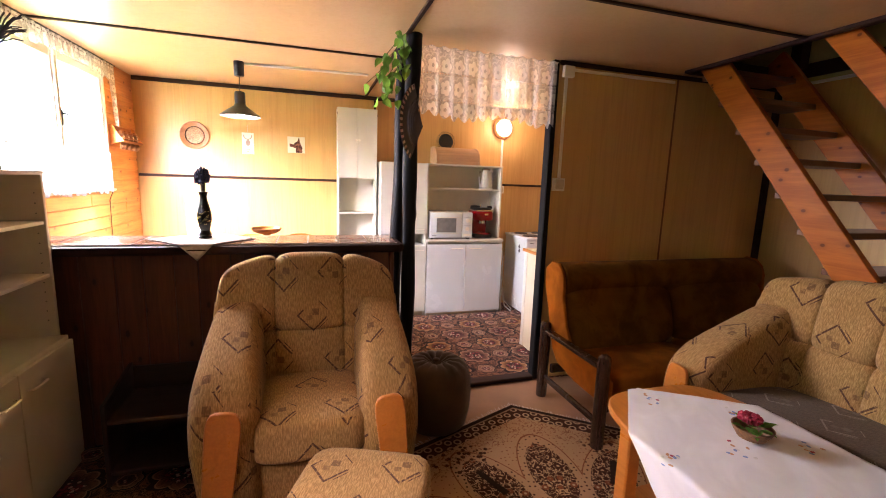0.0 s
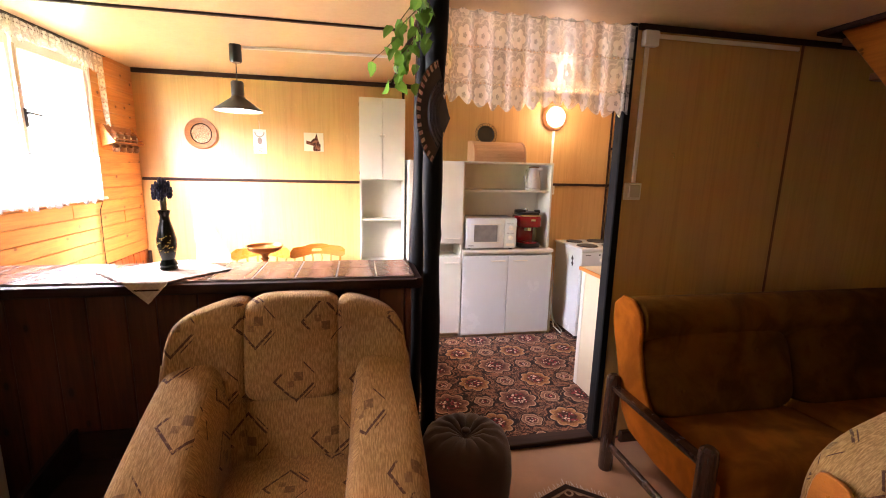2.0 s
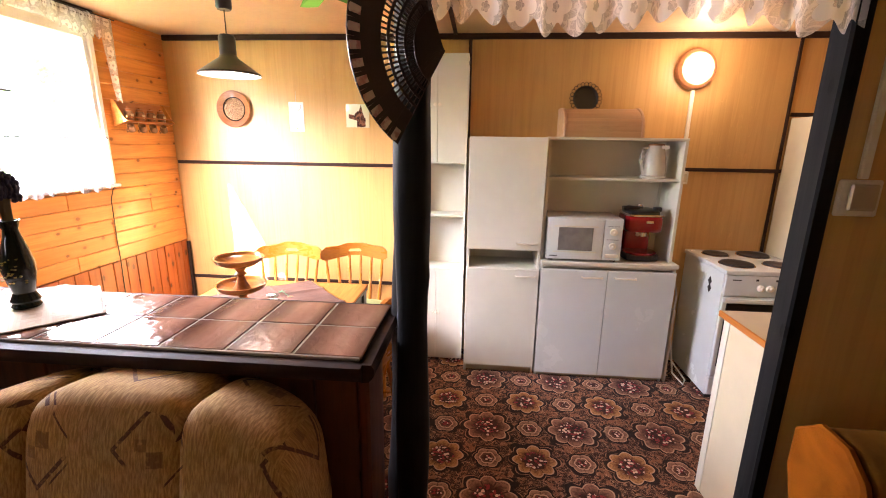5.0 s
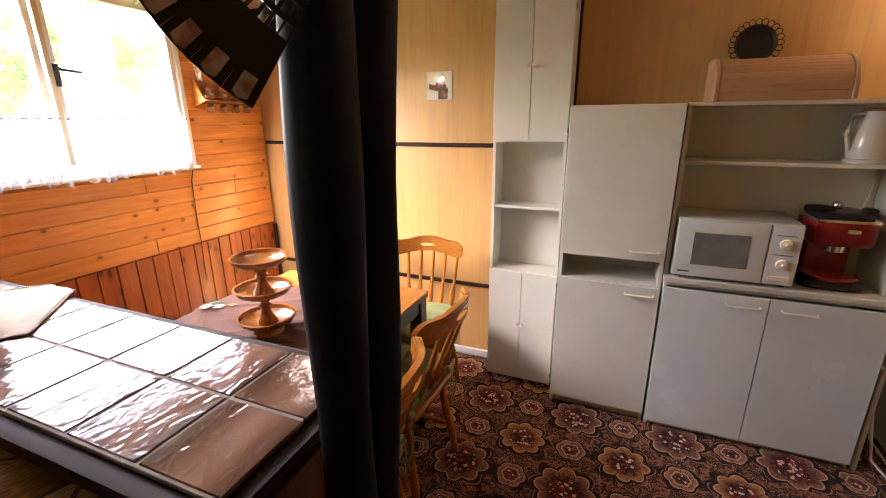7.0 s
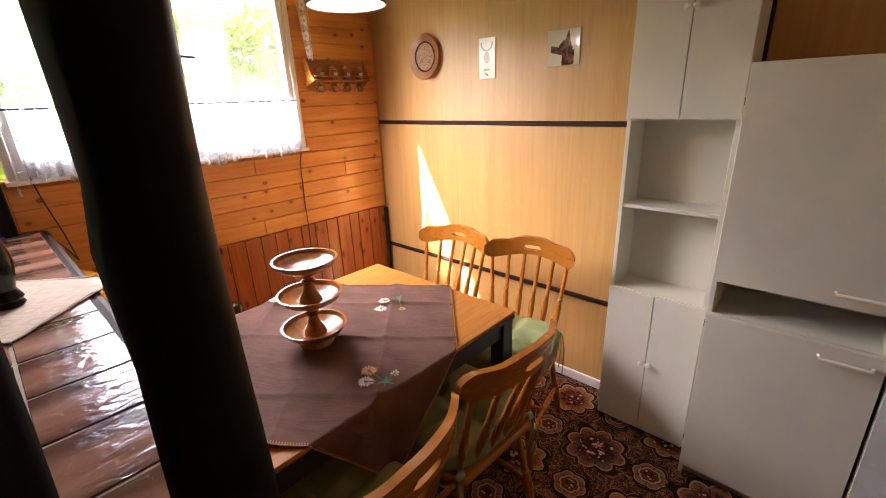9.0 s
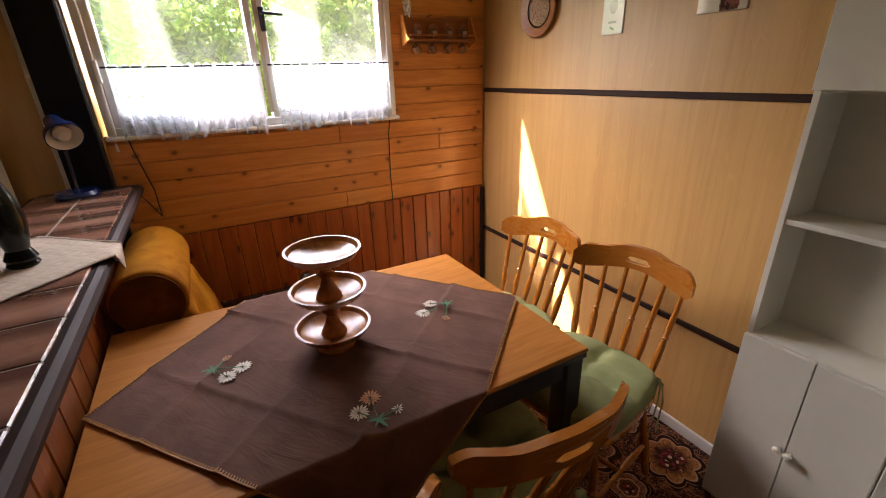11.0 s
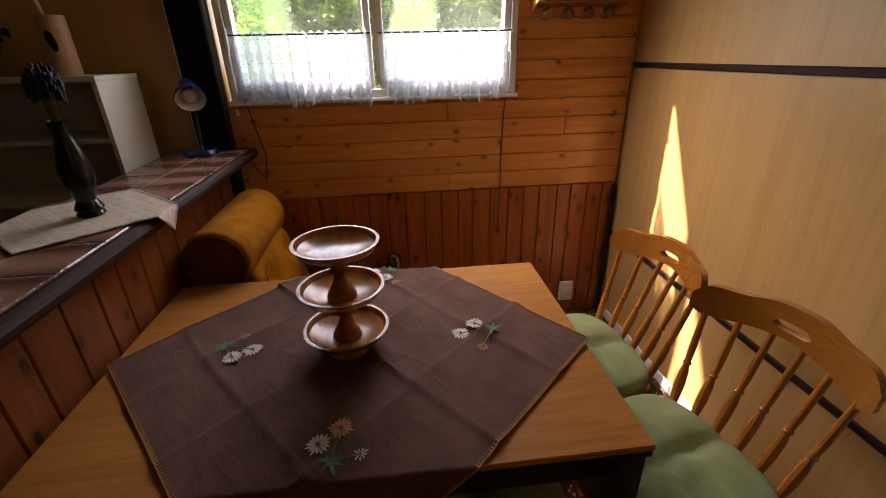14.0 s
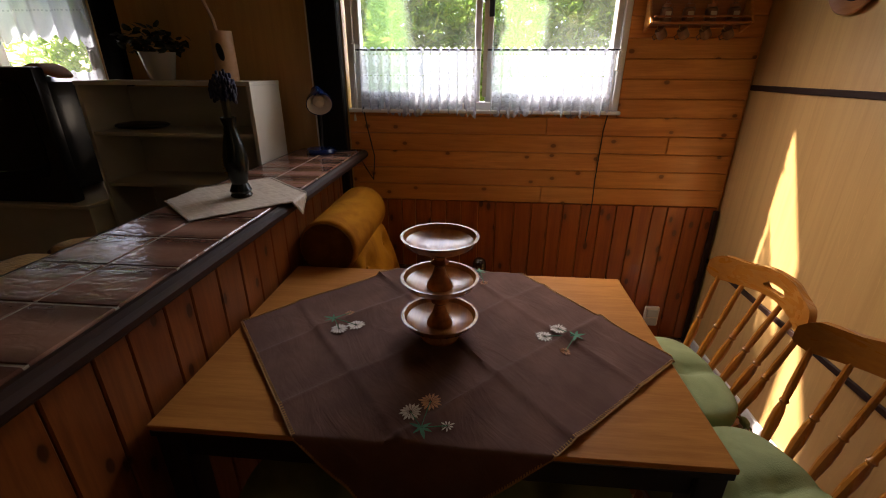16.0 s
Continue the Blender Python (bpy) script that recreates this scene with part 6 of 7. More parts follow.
# ---------------- mustard seats with turned frames ----------------
def velour_seat(place, w, label, seats):
    """A low seat with round dark posts; back along local +y, sitter faces -y. Origin under the front left post."""
    so = thing("sofa" if seats > 1 else "armchair", place, label, "sofa" if seats > 1 else "armchair")
    for x in (0, w):
        for y, h in ((0, 0.545), (0.61, 0.53)):
            part("post", moved(lathe([(0.033, 0), (0.036, 0.01), (0.036, h - 0.03), (0.032, h - 0.012), (0.018, h)], 20), pose(x, y, 0)), M_BENCHWOOD, so)
        part("armrest", box(x - 0.025, x + 0.025, 0.02, 0.60, 0.455, 0.485, 0.01, 2), M_BENCHWOOD, so)
        part("side_rail", box(x - 0.014, x + 0.014, 0.02, 0.60, 0.125, 0.165, 0.008), M_BENCHWOOD, so)
    for y, z in ((0.06, 0.20), (0.55, 0.22)):
        part("cross_rail", box(0.02, w - 0.02, y - 0.015, y + 0.015, z - 0.03, z + 0.03, 0.006), M_BENCHWOOD, so)
    sw_ = (w - 0.09) / seats
    cover = M_MUSTARDSHADE if seats > 1 else M_MUSTARD
    if seats > 1:
        side = [(0.49, 0.82), (0.515, 0.885), (0.57, 0.93), (0.65, 0.935), (0.715, 0.88), (0.715, 0.78), (0.645, 0.58), (0.57, 0.36), (0.50, 0.285), (0.30, 0.245), (0.0, 0.235), (-0.03, 0.30), (-0.025, 0.39), (0.05, 0.425), (0.24, 0.43), (0.36, 0.45), (0.43, 0.55), (0.485, 0.72)]
        for x in (0.030, w - 0.052):
            part("side_panel", moved(outline(side, 0.022, "x", 0.006), pose(x, 0, 0)), M_SIDELIT, so, "mustard velour side panel with a rounded outline, coloured orange as lit by the window")
    for i in range(seats):
        cx = 0.045 + sw_ * (i + 0.5)
        part("seat_cushion", moved(cushion(sw_ - 0.006, 0.56, 0.19, 5, 8), pose(cx, 0.26, 0.325, -4)), M_SEATSHADE if seats > 1 else M_MUSTARD, so, "", 60)
        spots = [(sx, sz) for sx in ((-0.22, 0, 0.22) if sw_ > 0.7 else (-0.15, 0.15)) for sz in (-0.08, 0.09)]

        def pinch(c, spots=spots):
            if c.y < 0:
                dip = sum(math.exp(-((c.x - sx) ** 2 + (c.z - sz) ** 2) / 0.0025) for sx, sz in spots)
                c.y += 0.035 * min(dip, 1.0)
            return c

        bc = part("back_cushion", moved(cushion(sw_ - 0.006, 0.15, 0.42, 5, 16, pinch), pose(cx, 0.50, 0.575, -17)), cover, so, "", 60)
        for sx, sz in spots:
            part("button", moved(cushion(0.022, 0.012, 0.022, 2.5, 3), Matrix.Translation((cx, 0.50, 0.575)) @ pose(0, 0, 0, -17) @ Matrix.Translation((sx, -0.046, sz))), cover, bc)
    # discs that put the shade on the roll's ends into a darker velour
    if seats == 1:
        for x in (0.0205, w - 0.0205):
            part("roll_end", moved(lathe([(0.104, -0.004), (0.107, 0.0), (0.104, 0.004)], 36), Matrix.Translation((x, 0.605, 0.815)) @ pose(0, 0, 0, 0, 90)), M_MUSTARDSHADE, so, "round mustard roll end, coloured dark for its shade")
    rl = w - 0.05 if seats == 1 else w - 0.11
    part("top_roll", moved(lathe([(0.108, -rl / 2), (0.115, -rl / 2 + 0.006), (0.118, -rl / 2 + 0.02), (0.118, rl / 2 - 0.02), (0.115, rl / 2 - 0.006), (0.108, rl / 2)], 40), Matrix.Translation((w / 2, 0.605, 0.815)) @ pose(0, 0, 0, 0, 90)), cover, so, "", 60)
    return so


velour_seat(pose(1.61, 2.145, 0), 1.80, "mustard velour two-seat sofa with dark turned wooden frame", 2)
velour_seat(pose(-0.64, 3.69, 0, 0, 0, 180), 0.60, "mustard velour armchair with dark frame behind the table", 1)

# ---------------- things on the counter ----------------
vase = thing("vase", pose(-0.445, 2.90, CZ + 0.004), "dark green glass vase with dried lavender", "vase")
vase_m = plain("dark_green_vase_glass", (0.008, 0.013, 0.010), 0.16, spread=0.2, spec=0.35)
part("body", lathe([(0.030, 0), (0.034, 0.006), (0.030, 0.014), (0.034, 0.022), (0.029, 0.034), (0.024, 0.044), (0.030, 0.07), (0.037, 0.105), (0.037, 0.13), (0.029, 0.17), (0.020, 0.205), (0.017, 0.225), (0.024, 0.25), (0.022, 0.25), (0.014, 0.22)], 28), vase_m, vase)
rnd = random.Random(7)
deco = bmesh.new()
for k in range(34):
    a, z = rnd.uniform(-2.6, -0.4), rnd.uniform(0.075, 0.15)
    r = 0.0375 - 0.3 * max(0, z - 0.13)
    add(deco, moved(cushion(0.006, 0.006, 0.004, 2.5, 2), Matrix.Translation((r * math.cos(a), r * math.sin(a), z))))
part("painted_flowers", deco, plain("yellow_enamel_dots", (0.45, 0.30, 0.03), 0.4), vase, "yellow painted blossoms")
stems, heads = bmesh.new(), bmesh.new()
for k in range(110):
    a, s = rnd.uniform(0, 6.28), rnd.random() ** 0.5
    top = Vector((0.034 * s * math.cos(a), 0.034 * s * math.sin(a), 0.372 - 0.03 * s * s + rnd.uniform(-0.028, 0.012)))
    tube([(0.008 * math.cos(a), 0.008 * math.sin(a), 0.20), (0.012 * math.cos(a), 0.012 * math.sin(a), 0.31), top], 0.0013, 4, stems)
    for j in range(3):
        add(heads, moved(cushion(0.009, 0.009, 0.016, 2.2, 2), Matrix.Translation(top - Vector((0, 0, 0.012 * j)) + Vector((rnd.uniform(-1, 1), rnd.uniform(-1, 1), 0)) * 0.004)))
part("stem_bunch", stems, M_STEM, vase)
part("dried_flower_head", heads, M_LAVENDER, vase, "dark blue dried lavender")
draped("doily", ((-0.46, 3.15), (-0.19, 2.885), (-0.44, 2.60), (-0.71, 2.87)), XW, 0.55, 2.690, 3.085, CZ, doily_weave(), "white linen doily hanging over the counter edges", "doily", M_DOILY, 40, 0.0006)

dl = thing("desk_lamp", pose(-1.285, 2.87, CZ), "dark blue desk lamp on the counter", "desk lamp")
part("base", lathe([(0.075, 0), (0.078, 0.008), (0.07, 0.022), (0.02, 0.03)], 32), M_BLUE, dl)
part("arm", tube([(-0.01, 0, 0.025), (-0.03, 0.0, 0.12), (-0.02, 0.005, 0.24), (0.0, 0.01, 0.275)], 0.006, 8), M_BLACKMET, dl)
hm = Matrix.Translation((0.02, 0.015, 0.265)) @ Vector((0, 0, 1)).rotation_difference(Vector((0.76, 0.34, -0.52))).to_matrix().to_4x4()
hd = part("shade", moved(lathe([(0.012, -0.055), (0.03, -0.05), (0.034, -0.01), (0.058, 0.03), (0.062, 0.055), (0.059, 0.055), (0.030, -0.005), (0.02, -0.03)], 28), hm @ Matrix.Rotation(math.pi, 4, "X") @ Matrix.Rotation(math.pi, 4, "X")), M_BLUE, dl)
part("shade_lining", moved(lathe([(0.058, 0.0545), (0.0285, -0.004), (0.018, -0.028)], 28, False), hm), M_LAMPIN, hd, "pale inside of the shade")
part("bulb", moved(lathe([(0.012, -0.01), (0.028, 0.02), (0.030, 0.034), (0.02, 0.052), (0.004, 0.058)], 18), hm), M_POT, hd, "unlit white bulb")


# ---------------- upholstered suite ----------------
def lounge(name, place, w, label, category, backs, d=0.76):
    """A chenille seat with sloping arms; faces local -y, front at y = 0, middle at x = 0."""
    s = thing(name, place, label, category)
    part("base", moved(cushion(w - 0.12, d - 0.14, 0.26, 8, 6), pose(0, d / 2 - 0.02, 0.18)), M_CHENILLE, s, uv=True, smooth=60)
    inner = w - 0.40

    def crown(c):
        c.z += 0.02 * math.cos(c.x * 2.2 / inner) * (c.z > 0)
        return c

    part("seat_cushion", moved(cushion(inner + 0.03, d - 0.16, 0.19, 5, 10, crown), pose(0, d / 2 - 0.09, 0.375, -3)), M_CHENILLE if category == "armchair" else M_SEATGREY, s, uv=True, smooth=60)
    for sx in (-1, 1):
        def arm(c, sx=sx):
            t = (c.y + 0.34) / 0.68
            if c.z > 0:
                c.z *= 1 + 1.05 * max(0.0, t) ** 1.2
            c.x *= 0.90 + 0.18 * math.cos(t * 1.6)
            if t < 0.35:
                c.x *= 1 + 0.16 * (0.35 - t) * (1 if c.z > 0 else 0.4)
            c.x += -sx * 0.03 * (c.z / 0.3 if c.z < 0 else 0) * -1 + sx * 0.012 * math.sin(t * 3)
            if c.z > 0 and t < 0.2:
                c.z *= 1 - 0.25 * (0.2 - t)
            return c

        a = part("arm", moved(cushion(0.25, 0.70, 0.58, 4.4, 12, arm), pose(sx * (w / 2 - 0.115), d / 2 - 0.035, 0.335) @ Matrix.Diagonal((1, (d - 0.06) / 0.70, 1, 1))), M_CHENILLE, s, uv=True, smooth=60)
        ol = []
        for k in range(25):
            t = 2 * math.pi * k / 25
            zz = math.sin(t)
            half = 0.058 + 0.018 * zz
            ol.append((half * (abs(math.cos(t)) ** 0.55) * (1 if math.cos(t) > 0 else -1), 0.255 * (abs(zz) ** 0.5) * (1 if zz > 0 else -1)))
        part("wooden_front", moved(outline(ol, 0.02, "y", 0.004), Matrix.Translation((sx * (w / 2 - 0.105), -0.026, 0.32)) @ pose(0, 0, 0, 0, sx * -6, 0)), M_COFFEE, a, "orange varnished wood inlay", 40)
    edges = [-0.5, -0.21, 0.21, 0.5] if backs == 3 else [-0.5, -0.355, -0.213, -0.071, 0.071, 0.213, 0.355, 0.5]
    full = w - 0.07

    def top_of(x):
        return 1.030 - 0.085 * abs(2 * x / full) ** 3

    for e0, e1 in zip(edges, edges[1:]):
        cx, bw = (e0 + e1) / 2 * full, (e1 - e0) * full
        for nm, z0, z1, th in (("lower_back_cushion", 0.38, 0.675, 0.22), ("upper_back_cushion", 0.655, 1.012, 0.25)):
            def puff(c, cx=cx, bw=bw, z0=z0, z1=z1, e0=e0, e1=e1):
                t = (c.z + (z1 - z0) / 2) / (z1 - z0)
                x = cx + c.x
                outer = (e0 == -0.5 and c.x < 0) or (e1 == 0.5 and c.x > 0)
                if c.z > 0 and z1 > 0.9:
                    c.z += (top_of(x) - 1.012) * t
                if outer:
                    c.x *= 1 + 0.42 * max(0.0, 1 - (z0 + t * (z1 - z0) - 0.4) / 0.55)
                c.y -= 0.10 * (x / (full / 2)) ** 4 * (0.5 if z1 > 0.9 else 1.0)
                return c

            part(nm, moved(cushion(bw + 0.034, th, z1 - z0 + 0.035, 5.0, 12, puff), Matrix.Translation((cx, d - 0.16 + (z0 + z1 - 1.0) * 0.10, (z0 + z1) / 2)) @ pose(0, 0, 0, -11)), M_CHENILLE, s, uv=True, smooth=60)
    part("back_panel", moved(cushion(w - 0.1, 0.16, 0.86, 6, 6), pose(0, d - 0.06, 0.49, -4)), M_CHENILLE, s, uv=True, smooth=60)
    for x in (-w / 2 + 0.1, w / 2 - 0.1):
        for y in (0.08, d - 0.1):
            part("foot", box(x - 0.03, x + 0.03, y - 0.03, y + 0.03, 0, 0.07, 0.006), M_BLACKPL, s)
    return s


lounge("armchair", pose(0.098, 1.945, 0), 0.87, "beige chenille armchair with diamond pattern and wood inlays", "armchair", 3)
lounge("sofa", pose(1.875, 1.10, 0, 0, 0, -90), 1.86, "beige patterned chenille sofa with wood-faced arms", "sofa", 7, 0.85)
fs = thing("footstool", pose(0.25, 1.62, 0, 0, 0, -22), "square beige patterned chenille footstool", "footstool")
part("cushion", moved(cushion(0.46, 0.46, 0.13, 6, 8), pose(0, 0, 0.355)), M_CHENILLE, fs, uv=True, smooth=60)
part("box", moved(cushion(0.44, 0.44, 0.26, 9, 5), pose(0, 0, 0.18)), M_CHENILLE, fs, uv=True, smooth=60)
for x in (-0.17, 0.17):
    for y in (-0.17, 0.17):
        part("foot", box(x - 0.02, x + 0.02, y - 0.02, y + 0.02, 0, 0.06, 0.004), M_BLACKPL, fs)


def pleat(c):
    a = math.atan2(c.y, c.x)
    r = math.hypot(c.x, c.y)
    k = 1 - 0.03 * abs(math.sin(a * 7)) * min(r / 0.1, 1)
    c.x, c.y = c.x * k, c.y * k
    if c.z > 0:
        c.z -= 0.03 * math.exp(-(r / 0.05) ** 2) + 0.012 * (abs(math.sin(a * 7)) < 0.25) * min(r / 0.06, 1)
    return c


pf = thing("pouf", pose(0.80, 2.60, 0), "round brown cloth pouf with a buttoned pleated top", "pouf")
prof = [(0.15, 0), (0.185, 0.03), (0.205, 0.12), (0.21, 0.22), (0.205, 0.32), (0.185, 0.375), (0.14, 0.405), (0.08, 0.41), (0.03, 0.40), (0.005, 0.392)]
bm = lathe(prof, 56)
for v in bm.verts:
    v.co = pleat(v.co.copy()) if v.co.z > 0.3 else v.co
part("cover", bm, M_POUF, pf, smooth=60)
part("button", moved(cushion(0.04, 0.04, 0.02, 2.4, 4), pose(0, 0, 0.40)), M_POUF, pf)

# ---------------- dark open stand in the corner by the counter ----------------
ds = thing("side_table", pose(0, 0, 0), "dark walnut open side table beside the counter", "side table")
for x in (-0.80, -0.37):
    part("side_panel", outline([(2.43, 0.0), (2.77, 0.0), (2.77, 0.46), (2.43, 0.40)], 0.018, "x", 0.002), M_DARKBOX, ds).matrix_local = Matrix.Translation((x, 0, 0))
part("shelf", box(-0.782, -0.37, 2.44, 2.77, 0.30, 0.318, 0.002), M_DARKBOX, ds)
part("bottom_shelf", box(-0.782, -0.37, 2.44, 2.77, 0.05, 0.068, 0.002), M_DARKBOX, ds)
part("back_board", box(-0.782, -0.37, 2.762, 2.772, 0.05, 0.44), M_DARKBOX, ds)

# ---------------- bookcase ----------------
bc = thing("bookcase", pose(0, 0, 0), "grey-white bookcase with open shelves above two doors", "bookcase")
x0, xu, xl, y0, y1 = -1.312, -1.03, -0.982, 1.86, 2.675
part("side_panel", box(x0, xu, y1 - 0.018, y1, 0.662, 1.405, 0.001), M_GREYSHELF, bc)
part("side_panel", box(x0, xu, y0, y0 + 0.018, 0.662, 1.405, 0.001), M_GREYSHELF, bc)
part("back_board", box(x0, x0 + 0.006, y0 + 0.018, y1 - 0.018, 0.662, 1.39), M_GREYSHELF, bc)
part("top_board", box(x0, xu + 0.004, y0 - 0.002, y1 + 0.002, 1.4055, 1.423, 0.001), M_GREYSHELF, bc)
for z in (0.945, 1.185):
    part("shelf", box(x0 + 0.006, xu - 0.006, y0 + 0.019, y1 - 0.019, z, z + 0.016, 0.001), M_GREYSHELF, bc)
part("lower_body", box(x0, xl - 0.018, y0, y1, 0.0, 0.661, 0.002), M_GREYSHELF, bc)
for a, b, yh in ((y0 + 0.002, (y0 + y1) / 2 - 0.002, (y0 + y1) / 2 - 0.09), ((y0 + y1) / 2 + 0.002, y1 - 0.002, (y0 + y1) / 2 + 0.09)):
    d = part("door", box(xl - 0.017, xl, a, b, 0.06, 0.64, 0.002), M_GREYSHELF, bc)
    pts = [(xl, yh - 0.05, 0.56), (xl + 0.024, yh - 0.045, 0.56), (xl + 0.028, yh, 0.56), (xl + 0.024, yh + 0.045, 0.56), (xl, yh + 0.05, 0.56)]
    part("handle", tube(pts, 0.0055, 8), M_PLASTIC, d)
holes = bmesh.new()
for y, sgn in ((y1 - 0.0185, -1),):
    for xx in (xu - 0.03, x0 + 0.05):
        for k in range(14):
            add(holes, moved(lathe([(0.0028, 0), (0.0028, 0.001)], 8), Matrix.Translation((xx, y, 0.74 + 0.045 * k)) @ pose(0, 0, 0, 90)))
part("shelf_pin_holes", holes, M_BLACKPL, bc)
single("tray", moved(cushion(0.16, 0.24, 0.03, 3, 5), pose(-1.2, 2.0, 1.216)), M_BLACKPL, "flat dark dish on the bookcase shelf", "tray")
fp = thing("flower_pot", pose(-1.19, 2.17, 1.423), "white fluted plant pot with a dark leafy plant", "potted plant")
part("pot", lathe([(0.05, 0), (0.055, 0.01), (0.075, 0.11), (0.078, 0.12), (0.07, 0.12), (0.06, 0.09), (0.0, 0.085)], 16), M_POT, fp)
rnd = random.Random(12)
lv = bmesh.new()
for k in range(120):
    a, s = rnd.uniform(0, 6.28), rnd.random() ** 0.6
    add(lv, moved(leaf(rnd.uniform(0.03, 0.055), 0.3), Matrix.Translation((0.13 * s * math.cos(a), 0.15 * s * math.sin(a), 0.12 + rnd.uniform(0, 0.10))) @ pose(0, 0, 0, rnd.uniform(-30, 60), rnd.uniform(-40, 40), rnd.uniform(0, 360))))
part("leaves", lv, M_LEAFDARK, fp)
wv = thing("wooden_vase", pose(-1.18, 2.50, 1.423), "pale wooden cylinder vase with an oval hole and a dried stalk", "vase")
part("body", lathe([(0.046, 0), (0.048, 0.004), (0.046, 0.205), (0.036, 0.205), (0.036, 0.05)], 28), M_BREAD, wv)
part("oval_hole", moved(cushion(0.008, 0.032, 0.075, 2.2, 5), pose(0.045, 0.008, 0.12, 12)), M_BLACKPL, wv, "dark oval opening")
sk = bmesh.new()
tube([(0, 0, 0.05), (0.01, -0.02, 0.25), (0.07, -0.05, 0.40), (0.17, -0.06, 0.50)], 0.008, 8, sk)
part("stalk", sk, M_BREAD, wv)
sk = bmesh.new()
for k in range(60):
    a = rnd.uniform(0, 6.28)
    o = Vector((0.17, -0.06, 0.46 + rnd.uniform(0, 0.05)))
    tip = o + Vector((0.09 * math.cos(a) * rnd.random(), 0.12 * math.sin(a), rnd.uniform(0.02, 0.12)))
    tube([o, o.lerp(tip, 0.6) + Vector((0, 0, 0.01)), tip], 0.003, 4, sk)
part("dried_tuft", sk, M_LAVENDER, wv, "dark dried flower tuft")

# ---------------- television on its stand ----------------
ts = thing("tv_stand", pose(0, 0, 0), "grey-white low cabinet under the television", "tv stand")
part("body", box(XW + 0.002, -0.93, 0.83, 1.84, 0.0, 0.86, 0.003), M_GREYSHELF, ts)
part("top", box(XW + 0.002, -0.91, 0.82, 1.85, 0.86, 0.88, 0.003), M_GREYSHELF, ts)
tv = thing("television", pose(-1.14, 1.41, 0.88), "old black box television seen from its side", "television")
part("front_bezel", moved(box(0.14, 0.20, -0.36, 0.36, 0.0, 0.60, 0.015, 2), pose(0, 0, 0)), M_BLACKPL, tv)
part("screen", moved(cushion(0.03, 0.60, 0.44, 8, 5), pose(0.195, 0, 0.33)), M_GLASSDARK, tv)
part("tube_housing", moved(cushion(0.34, 0.62, 0.54, 7, 6), pose(-0.02, 0, 0.29)), M_BLACKPL, tv)
single("cloth", moved(cushion(0.16, 0.30, 0.03, 3, 6, lambda c: Vector((c.x, c.y, c.z + 0.02 * math.sin(c.y * 30) - 0.3 * c.y * c.y))), pose(-1.12, 1.60, 1.462)), M_CLOTHORANGE, "orange cloth lying on the television", "cloth")

# ---------------- coffee table ----------------
ct = thing("coffee_table", pose(1.53, 1.13, 0), "low orange beech coffee table with rounded ends", "coffee table")
ol = []
for k in range(48):
    t = 2 * math.pi * k / 48
    ol.append((0.335 * abs(math.cos(t)) ** 0.45 * (1 if math.cos(t) > 0 else -1), 0.62 * abs(math.sin(t)) ** 0.62 * (1 if math.sin(t) > 0 else -1)))
part("tabletop", moved(outline(ol, 0.028, "z", 0.006), pose(0, 0, 0.537)), M_COFFEE, ct)
part("shelf", moved(outline([(a * 0.8, b * 0.8) for a, b in ol], 0.018, "z", 0.003), pose(0, 0, 0.18)), M_COFFEE, ct)
for x in (-0.25, 0.25):
    for y in (-0.42, 0.42):
        part("leg", box(x - 0.03, x + 0.03, y - 0.03, y + 0.03, 0.0, 0.537, 0.006), M_COFFEE, ct)
cc, on_, inv = draped("tablecloth", ((1.44, 1.77), (2.09, 1.36), (1.52, 0.60), (0.87, 1.08)), 1.20, 1.865, 0.52, 1.745, 0.565, M_DAMASK, "white embroidered cloth laid over the coffee table", "tablecloth", None, 60, 0.0008)
rnd = random.Random(5)
for u, v, r in ((0.12, 0.10, 0.05), (0.14, 0.55, 0.05), (0.42, 0.42, 0.06), (0.5, 0.12, 0.03), (0.10, 0.80, 0.05), (0.75, 0.3, 0.04)):
    for k in range(9):
        uu, vv = u + rnd.gauss(0, r * 0.5), v + rnd.gauss(0, r * 0.5)
        p = on_(min(max(uu, 0.02), 0.98), min(max(vv, 0.02), 0.98))
        flat = p.z > 0.55
        add_ = moved(cushion(0.016, 0.011, 0.0016, 2.5, 2), inv @ Matrix.Translation(p + Vector((0, 0, 0.001) if flat else (-0.004, 0, 0))) @ pose(0, 0, 0, 0, 0 if flat else 90, rnd.uniform(0, 180)))
        part("embroidered_petal", add_, (M_THREAD_B, M_THREAD_W, M_FLOWERRED, M_THREAD_B)[k % 4] if k % 3 else M_THREAD_O, cc)
fb = thing("flower_bowl", pose(1.60, 1.33, 0.573), "small wicker bowl with red flowers and green leaves", "flower bowl")
part("bowl", lathe([(0.03, 0), (0.045, 0.006), (0.062, 0.035), (0.066, 0.045), (0.06, 0.045), (0.04, 0.015), (0.0, 0.012)], 28), M_WICKER, fb)
for k in range(26):
    a = rnd.uniform(0, 6.28)
    part("leaf", moved(leaf(rnd.uniform(0.03, 0.045), 0.4), Matrix.Translation((0.03 * math.cos(a), 0.03 * math.sin(a), 0.035 + rnd.uniform(0, 0.02))) @ pose(0, 0, 0, rnd.uniform(10, 50), 0, math.degrees(a) - 90)), M_IVY, fb)
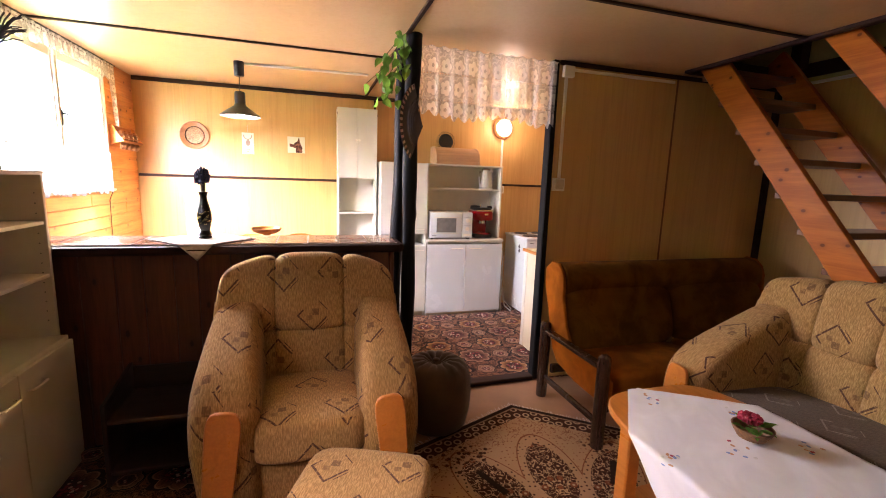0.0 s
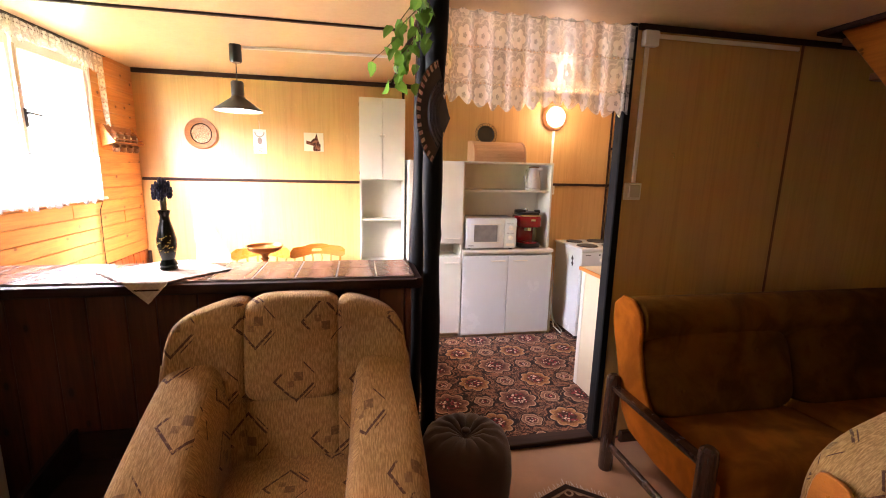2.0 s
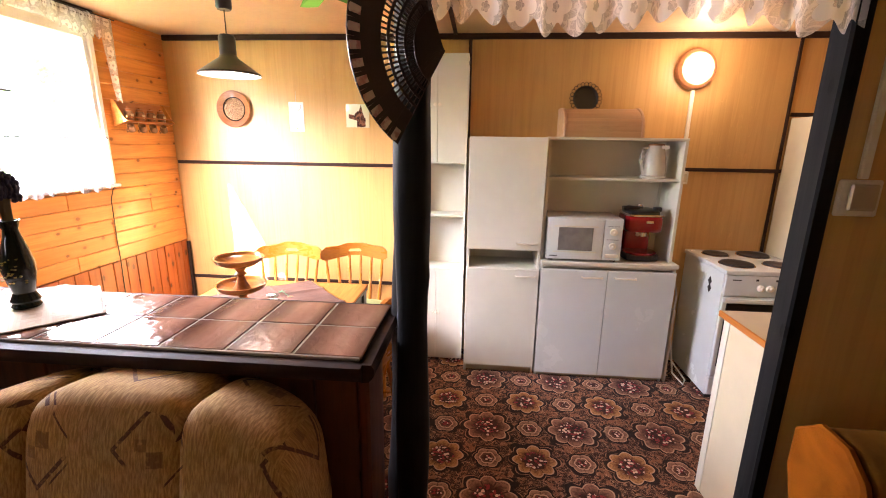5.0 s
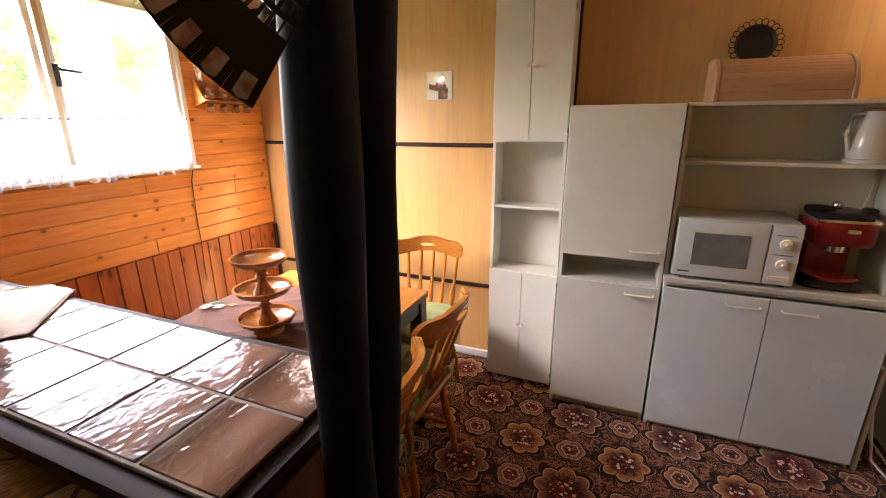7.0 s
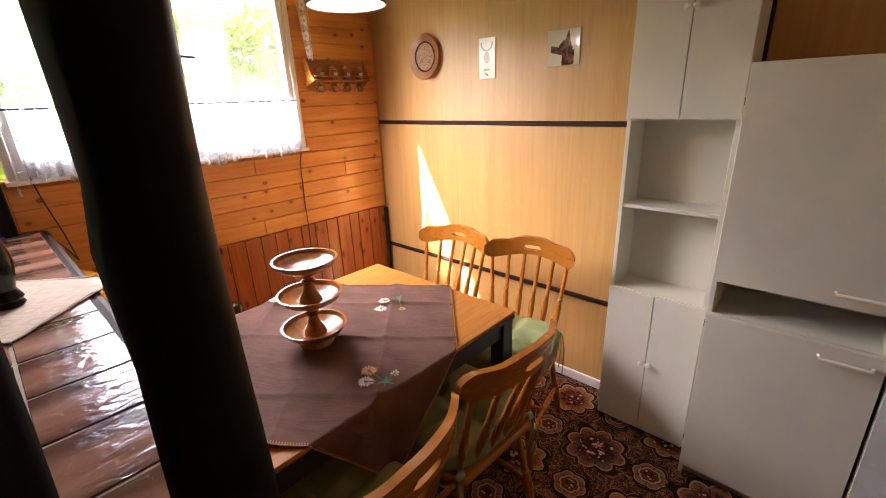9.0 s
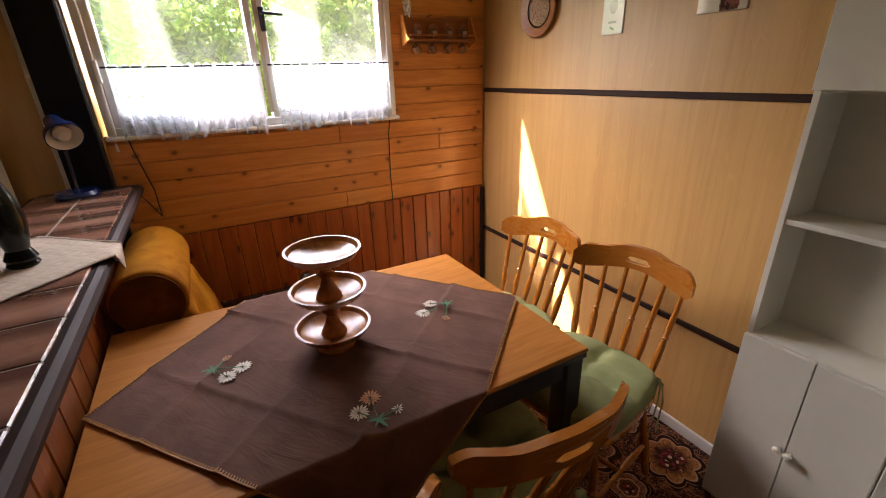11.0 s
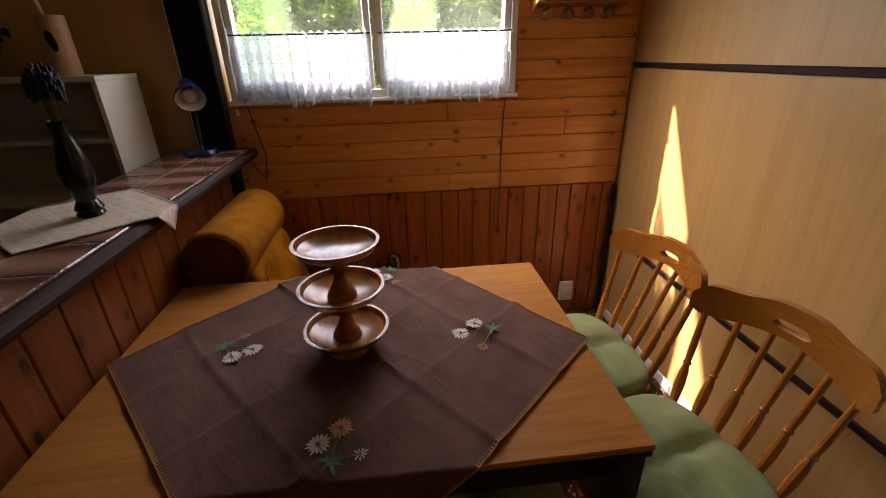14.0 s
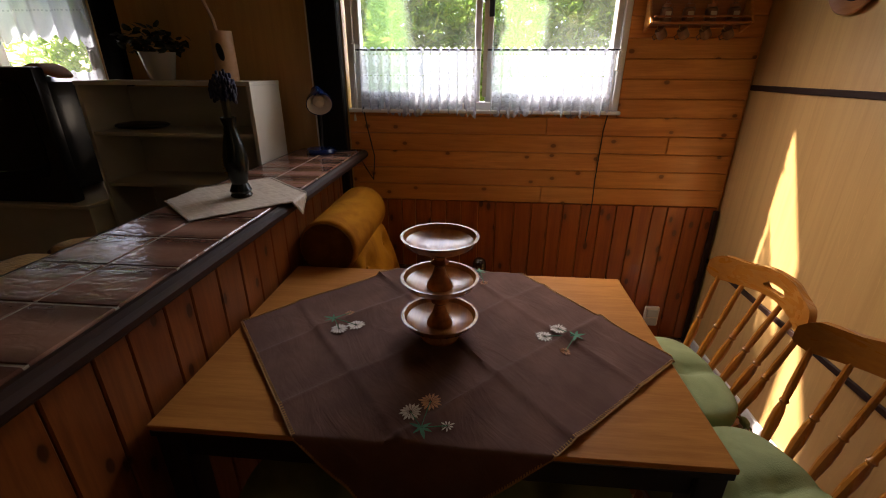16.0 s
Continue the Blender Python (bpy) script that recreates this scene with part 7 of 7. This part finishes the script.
for k in range(7):
    a = 2 * math.pi * k / 7
    part("blossom", moved(cushion(0.03, 0.03, 0.025, 2.2, 4, lambda c: c * (1 + 0.25 * math.sin(9 * math.atan2(c.y, c.x) + c.z * 200))), pose(0.022 * math.cos(a) - 0.005, 0.022 * math.sin(a) + 0.01, 0.072)), M_FLOWERRED, fb)

# ---------------- rug ----------------
RC, RR = (1.17, 1.43), 1.25
ang = math.atan2(2.67 - RC[1], 1.34 - RC[0])
hexa = [(RR * math.cos(k * math.pi / 3), RR * math.sin(k * math.pi / 3)) for k in range(6)]
rg = thing("rug", pose(RC[0], RC[1], 0.0, 0, 0, math.degrees(ang)), "six-sided beige oriental rug with brown medallions", "rug")
part("woven_mat", moved(outline(hexa, 0.008, "z", 0.002), pose(0, 0, 0.0)), M_RUG, rg)
fr = bmesh.new()
for k in range(6):
    a, b = Vector((*hexa[k], 0.004)), Vector((*hexa[(k + 1) % 6], 0.004))
    for j in range(90):
        p = a.lerp(b, (j + 0.5) / 90)
        o = p + Vector((p.x, p.y, 0)).normalized() * rnd.uniform(0.02, 0.045) + (b - a) * rnd.uniform(-0.008, 0.008) - Vector((0, 0, 0.002))
        tube([p, o], 0.0016, 3, fr)
part("fringe", fr, M_DAMASK, rg, "pale cut fringe", None)

# ---------------- stairs ----------------
sx0, sx1 = 2.74, 3.40
slope = 1.27
stair = thing("staircase", pose(0, 0, 0), "open pine staircase with brown treads beside the sofa", "staircase")


def stair_board(x0, x1, ya, za, yb_, zb, half):
    n = Vector((0, -(zb - za), yb_ - ya)).normalized() * half
    return outline([(ya - n.y, za - n.z), (yb_ - n.y, zb - n.z), (yb_ + n.y, zb + n.z), (ya + n.y, za + n.z)], x1 - x0, "x", 0.004)


for x in (sx0, sx1):
    part("stringer", moved(stair_board(0, 0.045, 1.02, 0.09, 2.84, 2.40, 0.085), pose(x, 0, 0)), M_STAIR, stair)
for k in range(11):
    z = 0.22 + 0.2 * k
    y = 1.02 + (z - 0.03) / slope
    part("tread", box(sx0 + 0.046, sx1 - 0.001, y - 0.10, y + 0.12, z - 0.018, z + 0.018, 0.004), M_TREAD, stair)
part("handrail", moved(stair_board(0, 0.04, 0.95, 0.95, 2.13, 2.445, 0.065), pose(sx0 - 0.005, 0, 0)), M_STAIR, stair)
part("handrail_post", box(sx0 - 0.005, sx0 + 0.04, 0.98, 1.07, 0.0, 1.02, 0.004), M_STAIR, stair)

# ---------------- planks and tiles ----------------
plank_cache = {}


def plank_mesh(name, sx, sy, sz, mat):
    key = (name, round(sx, 3), round(sy, 3), round(sz, 3))
    if key not in plank_cache:
        plank_cache[key] = link_mesh(name, box(-sx / 2, sx / 2, -sy / 2, sy / 2, -sz / 2, sz / 2, 0.0035), mat)
    return plank_cache[key]


rnd = random.Random(21)
PW = 0.0885
z = 0.815
while z < ZC - 0.02:
    h = min(PW, ZC - z)
    runs = []
    if z + h <= WIN_Z0 - 0.015:
        cut = rnd.choice((4.0, 4.27, 4.6))
        runs = [(2.99, cut), (cut, YN - 0.013)]
    elif z < WIN_Z1:
        runs = [(WIN_Y1 + 0.003, YN - 0.013)]
        if z < WIN_Z0:
            runs.append((2.99, WIN_Y1 + 0.003)) if z + h * 0.5 < WIN_Z0 - 0.03 else None
    else:
        runs = [(2.99, 4.2), (4.2, YN - 0.013)]
    for a, b in runs:
        hh = min(h, WIN_Z0 - 0.02 - z) if (a < 3.5 and z < WIN_Z0) else h
        piece("plank", plank_mesh("plank", 0.016, b - a - 0.001, hh - 0.0012, M_PINE), wall_w, pose(XW - 0.010 + rnd.uniform(0, 0.002), (a + b) / 2, z + hh / 2))
    z += h
y = 3.07
while y < YN - 0.03:
    w = rnd.uniform(0.075, 0.10)
    w = min(w, YN - 0.014 - y)
    piece("board", plank_mesh("board", 0.014, round(w, 3) - 0.003, 0.80, M_REDBOARD), wall_w, pose(XW - 0.012 + rnd.uniform(0, 0.003), y + w / 2, 0.412))
    y += w
x = XW + 0.002
while x < 0.54:
    w = min(rnd.uniform(0.085, 0.12), 0.545 - x)
    piece("board", plank_mesh("counter_board", round(w, 3) - 0.003, 0.014, CZ - 0.056, M_REDBOARDSHADE), counter, pose(x + w / 2, 2.934 + rnd.uniform(0, 0.002), (CZ - 0.056) / 2))
    x += w
x = XW + 0.002
while x < 0.54:
    w = min(rnd.uniform(0.11, 0.165), 0.545 - x)
    piece("board", plank_mesh("counter_front_board", round(w, 3) - 0.003, 0.014, CZ - 0.056, M_DARKBOARD), counter, pose(x + w / 2, 2.806 - rnd.uniform(0, 0.002), (CZ - 0.056) / 2))
    x += w
tile = link_mesh("tile", box(-0.0805, 0.0805, -0.0805, 0.0805, 0, 0.009, 0.003), M_TILE)
for i in range(12):
    for j in range(2):
        cx = 0.500 - 0.165 * i
        if cx - 0.08 > XW:
            piece("tile", tile, counter, pose(cx, 2.80 + 0.165 * j, CZ - 0.009, 0, 0, 0))
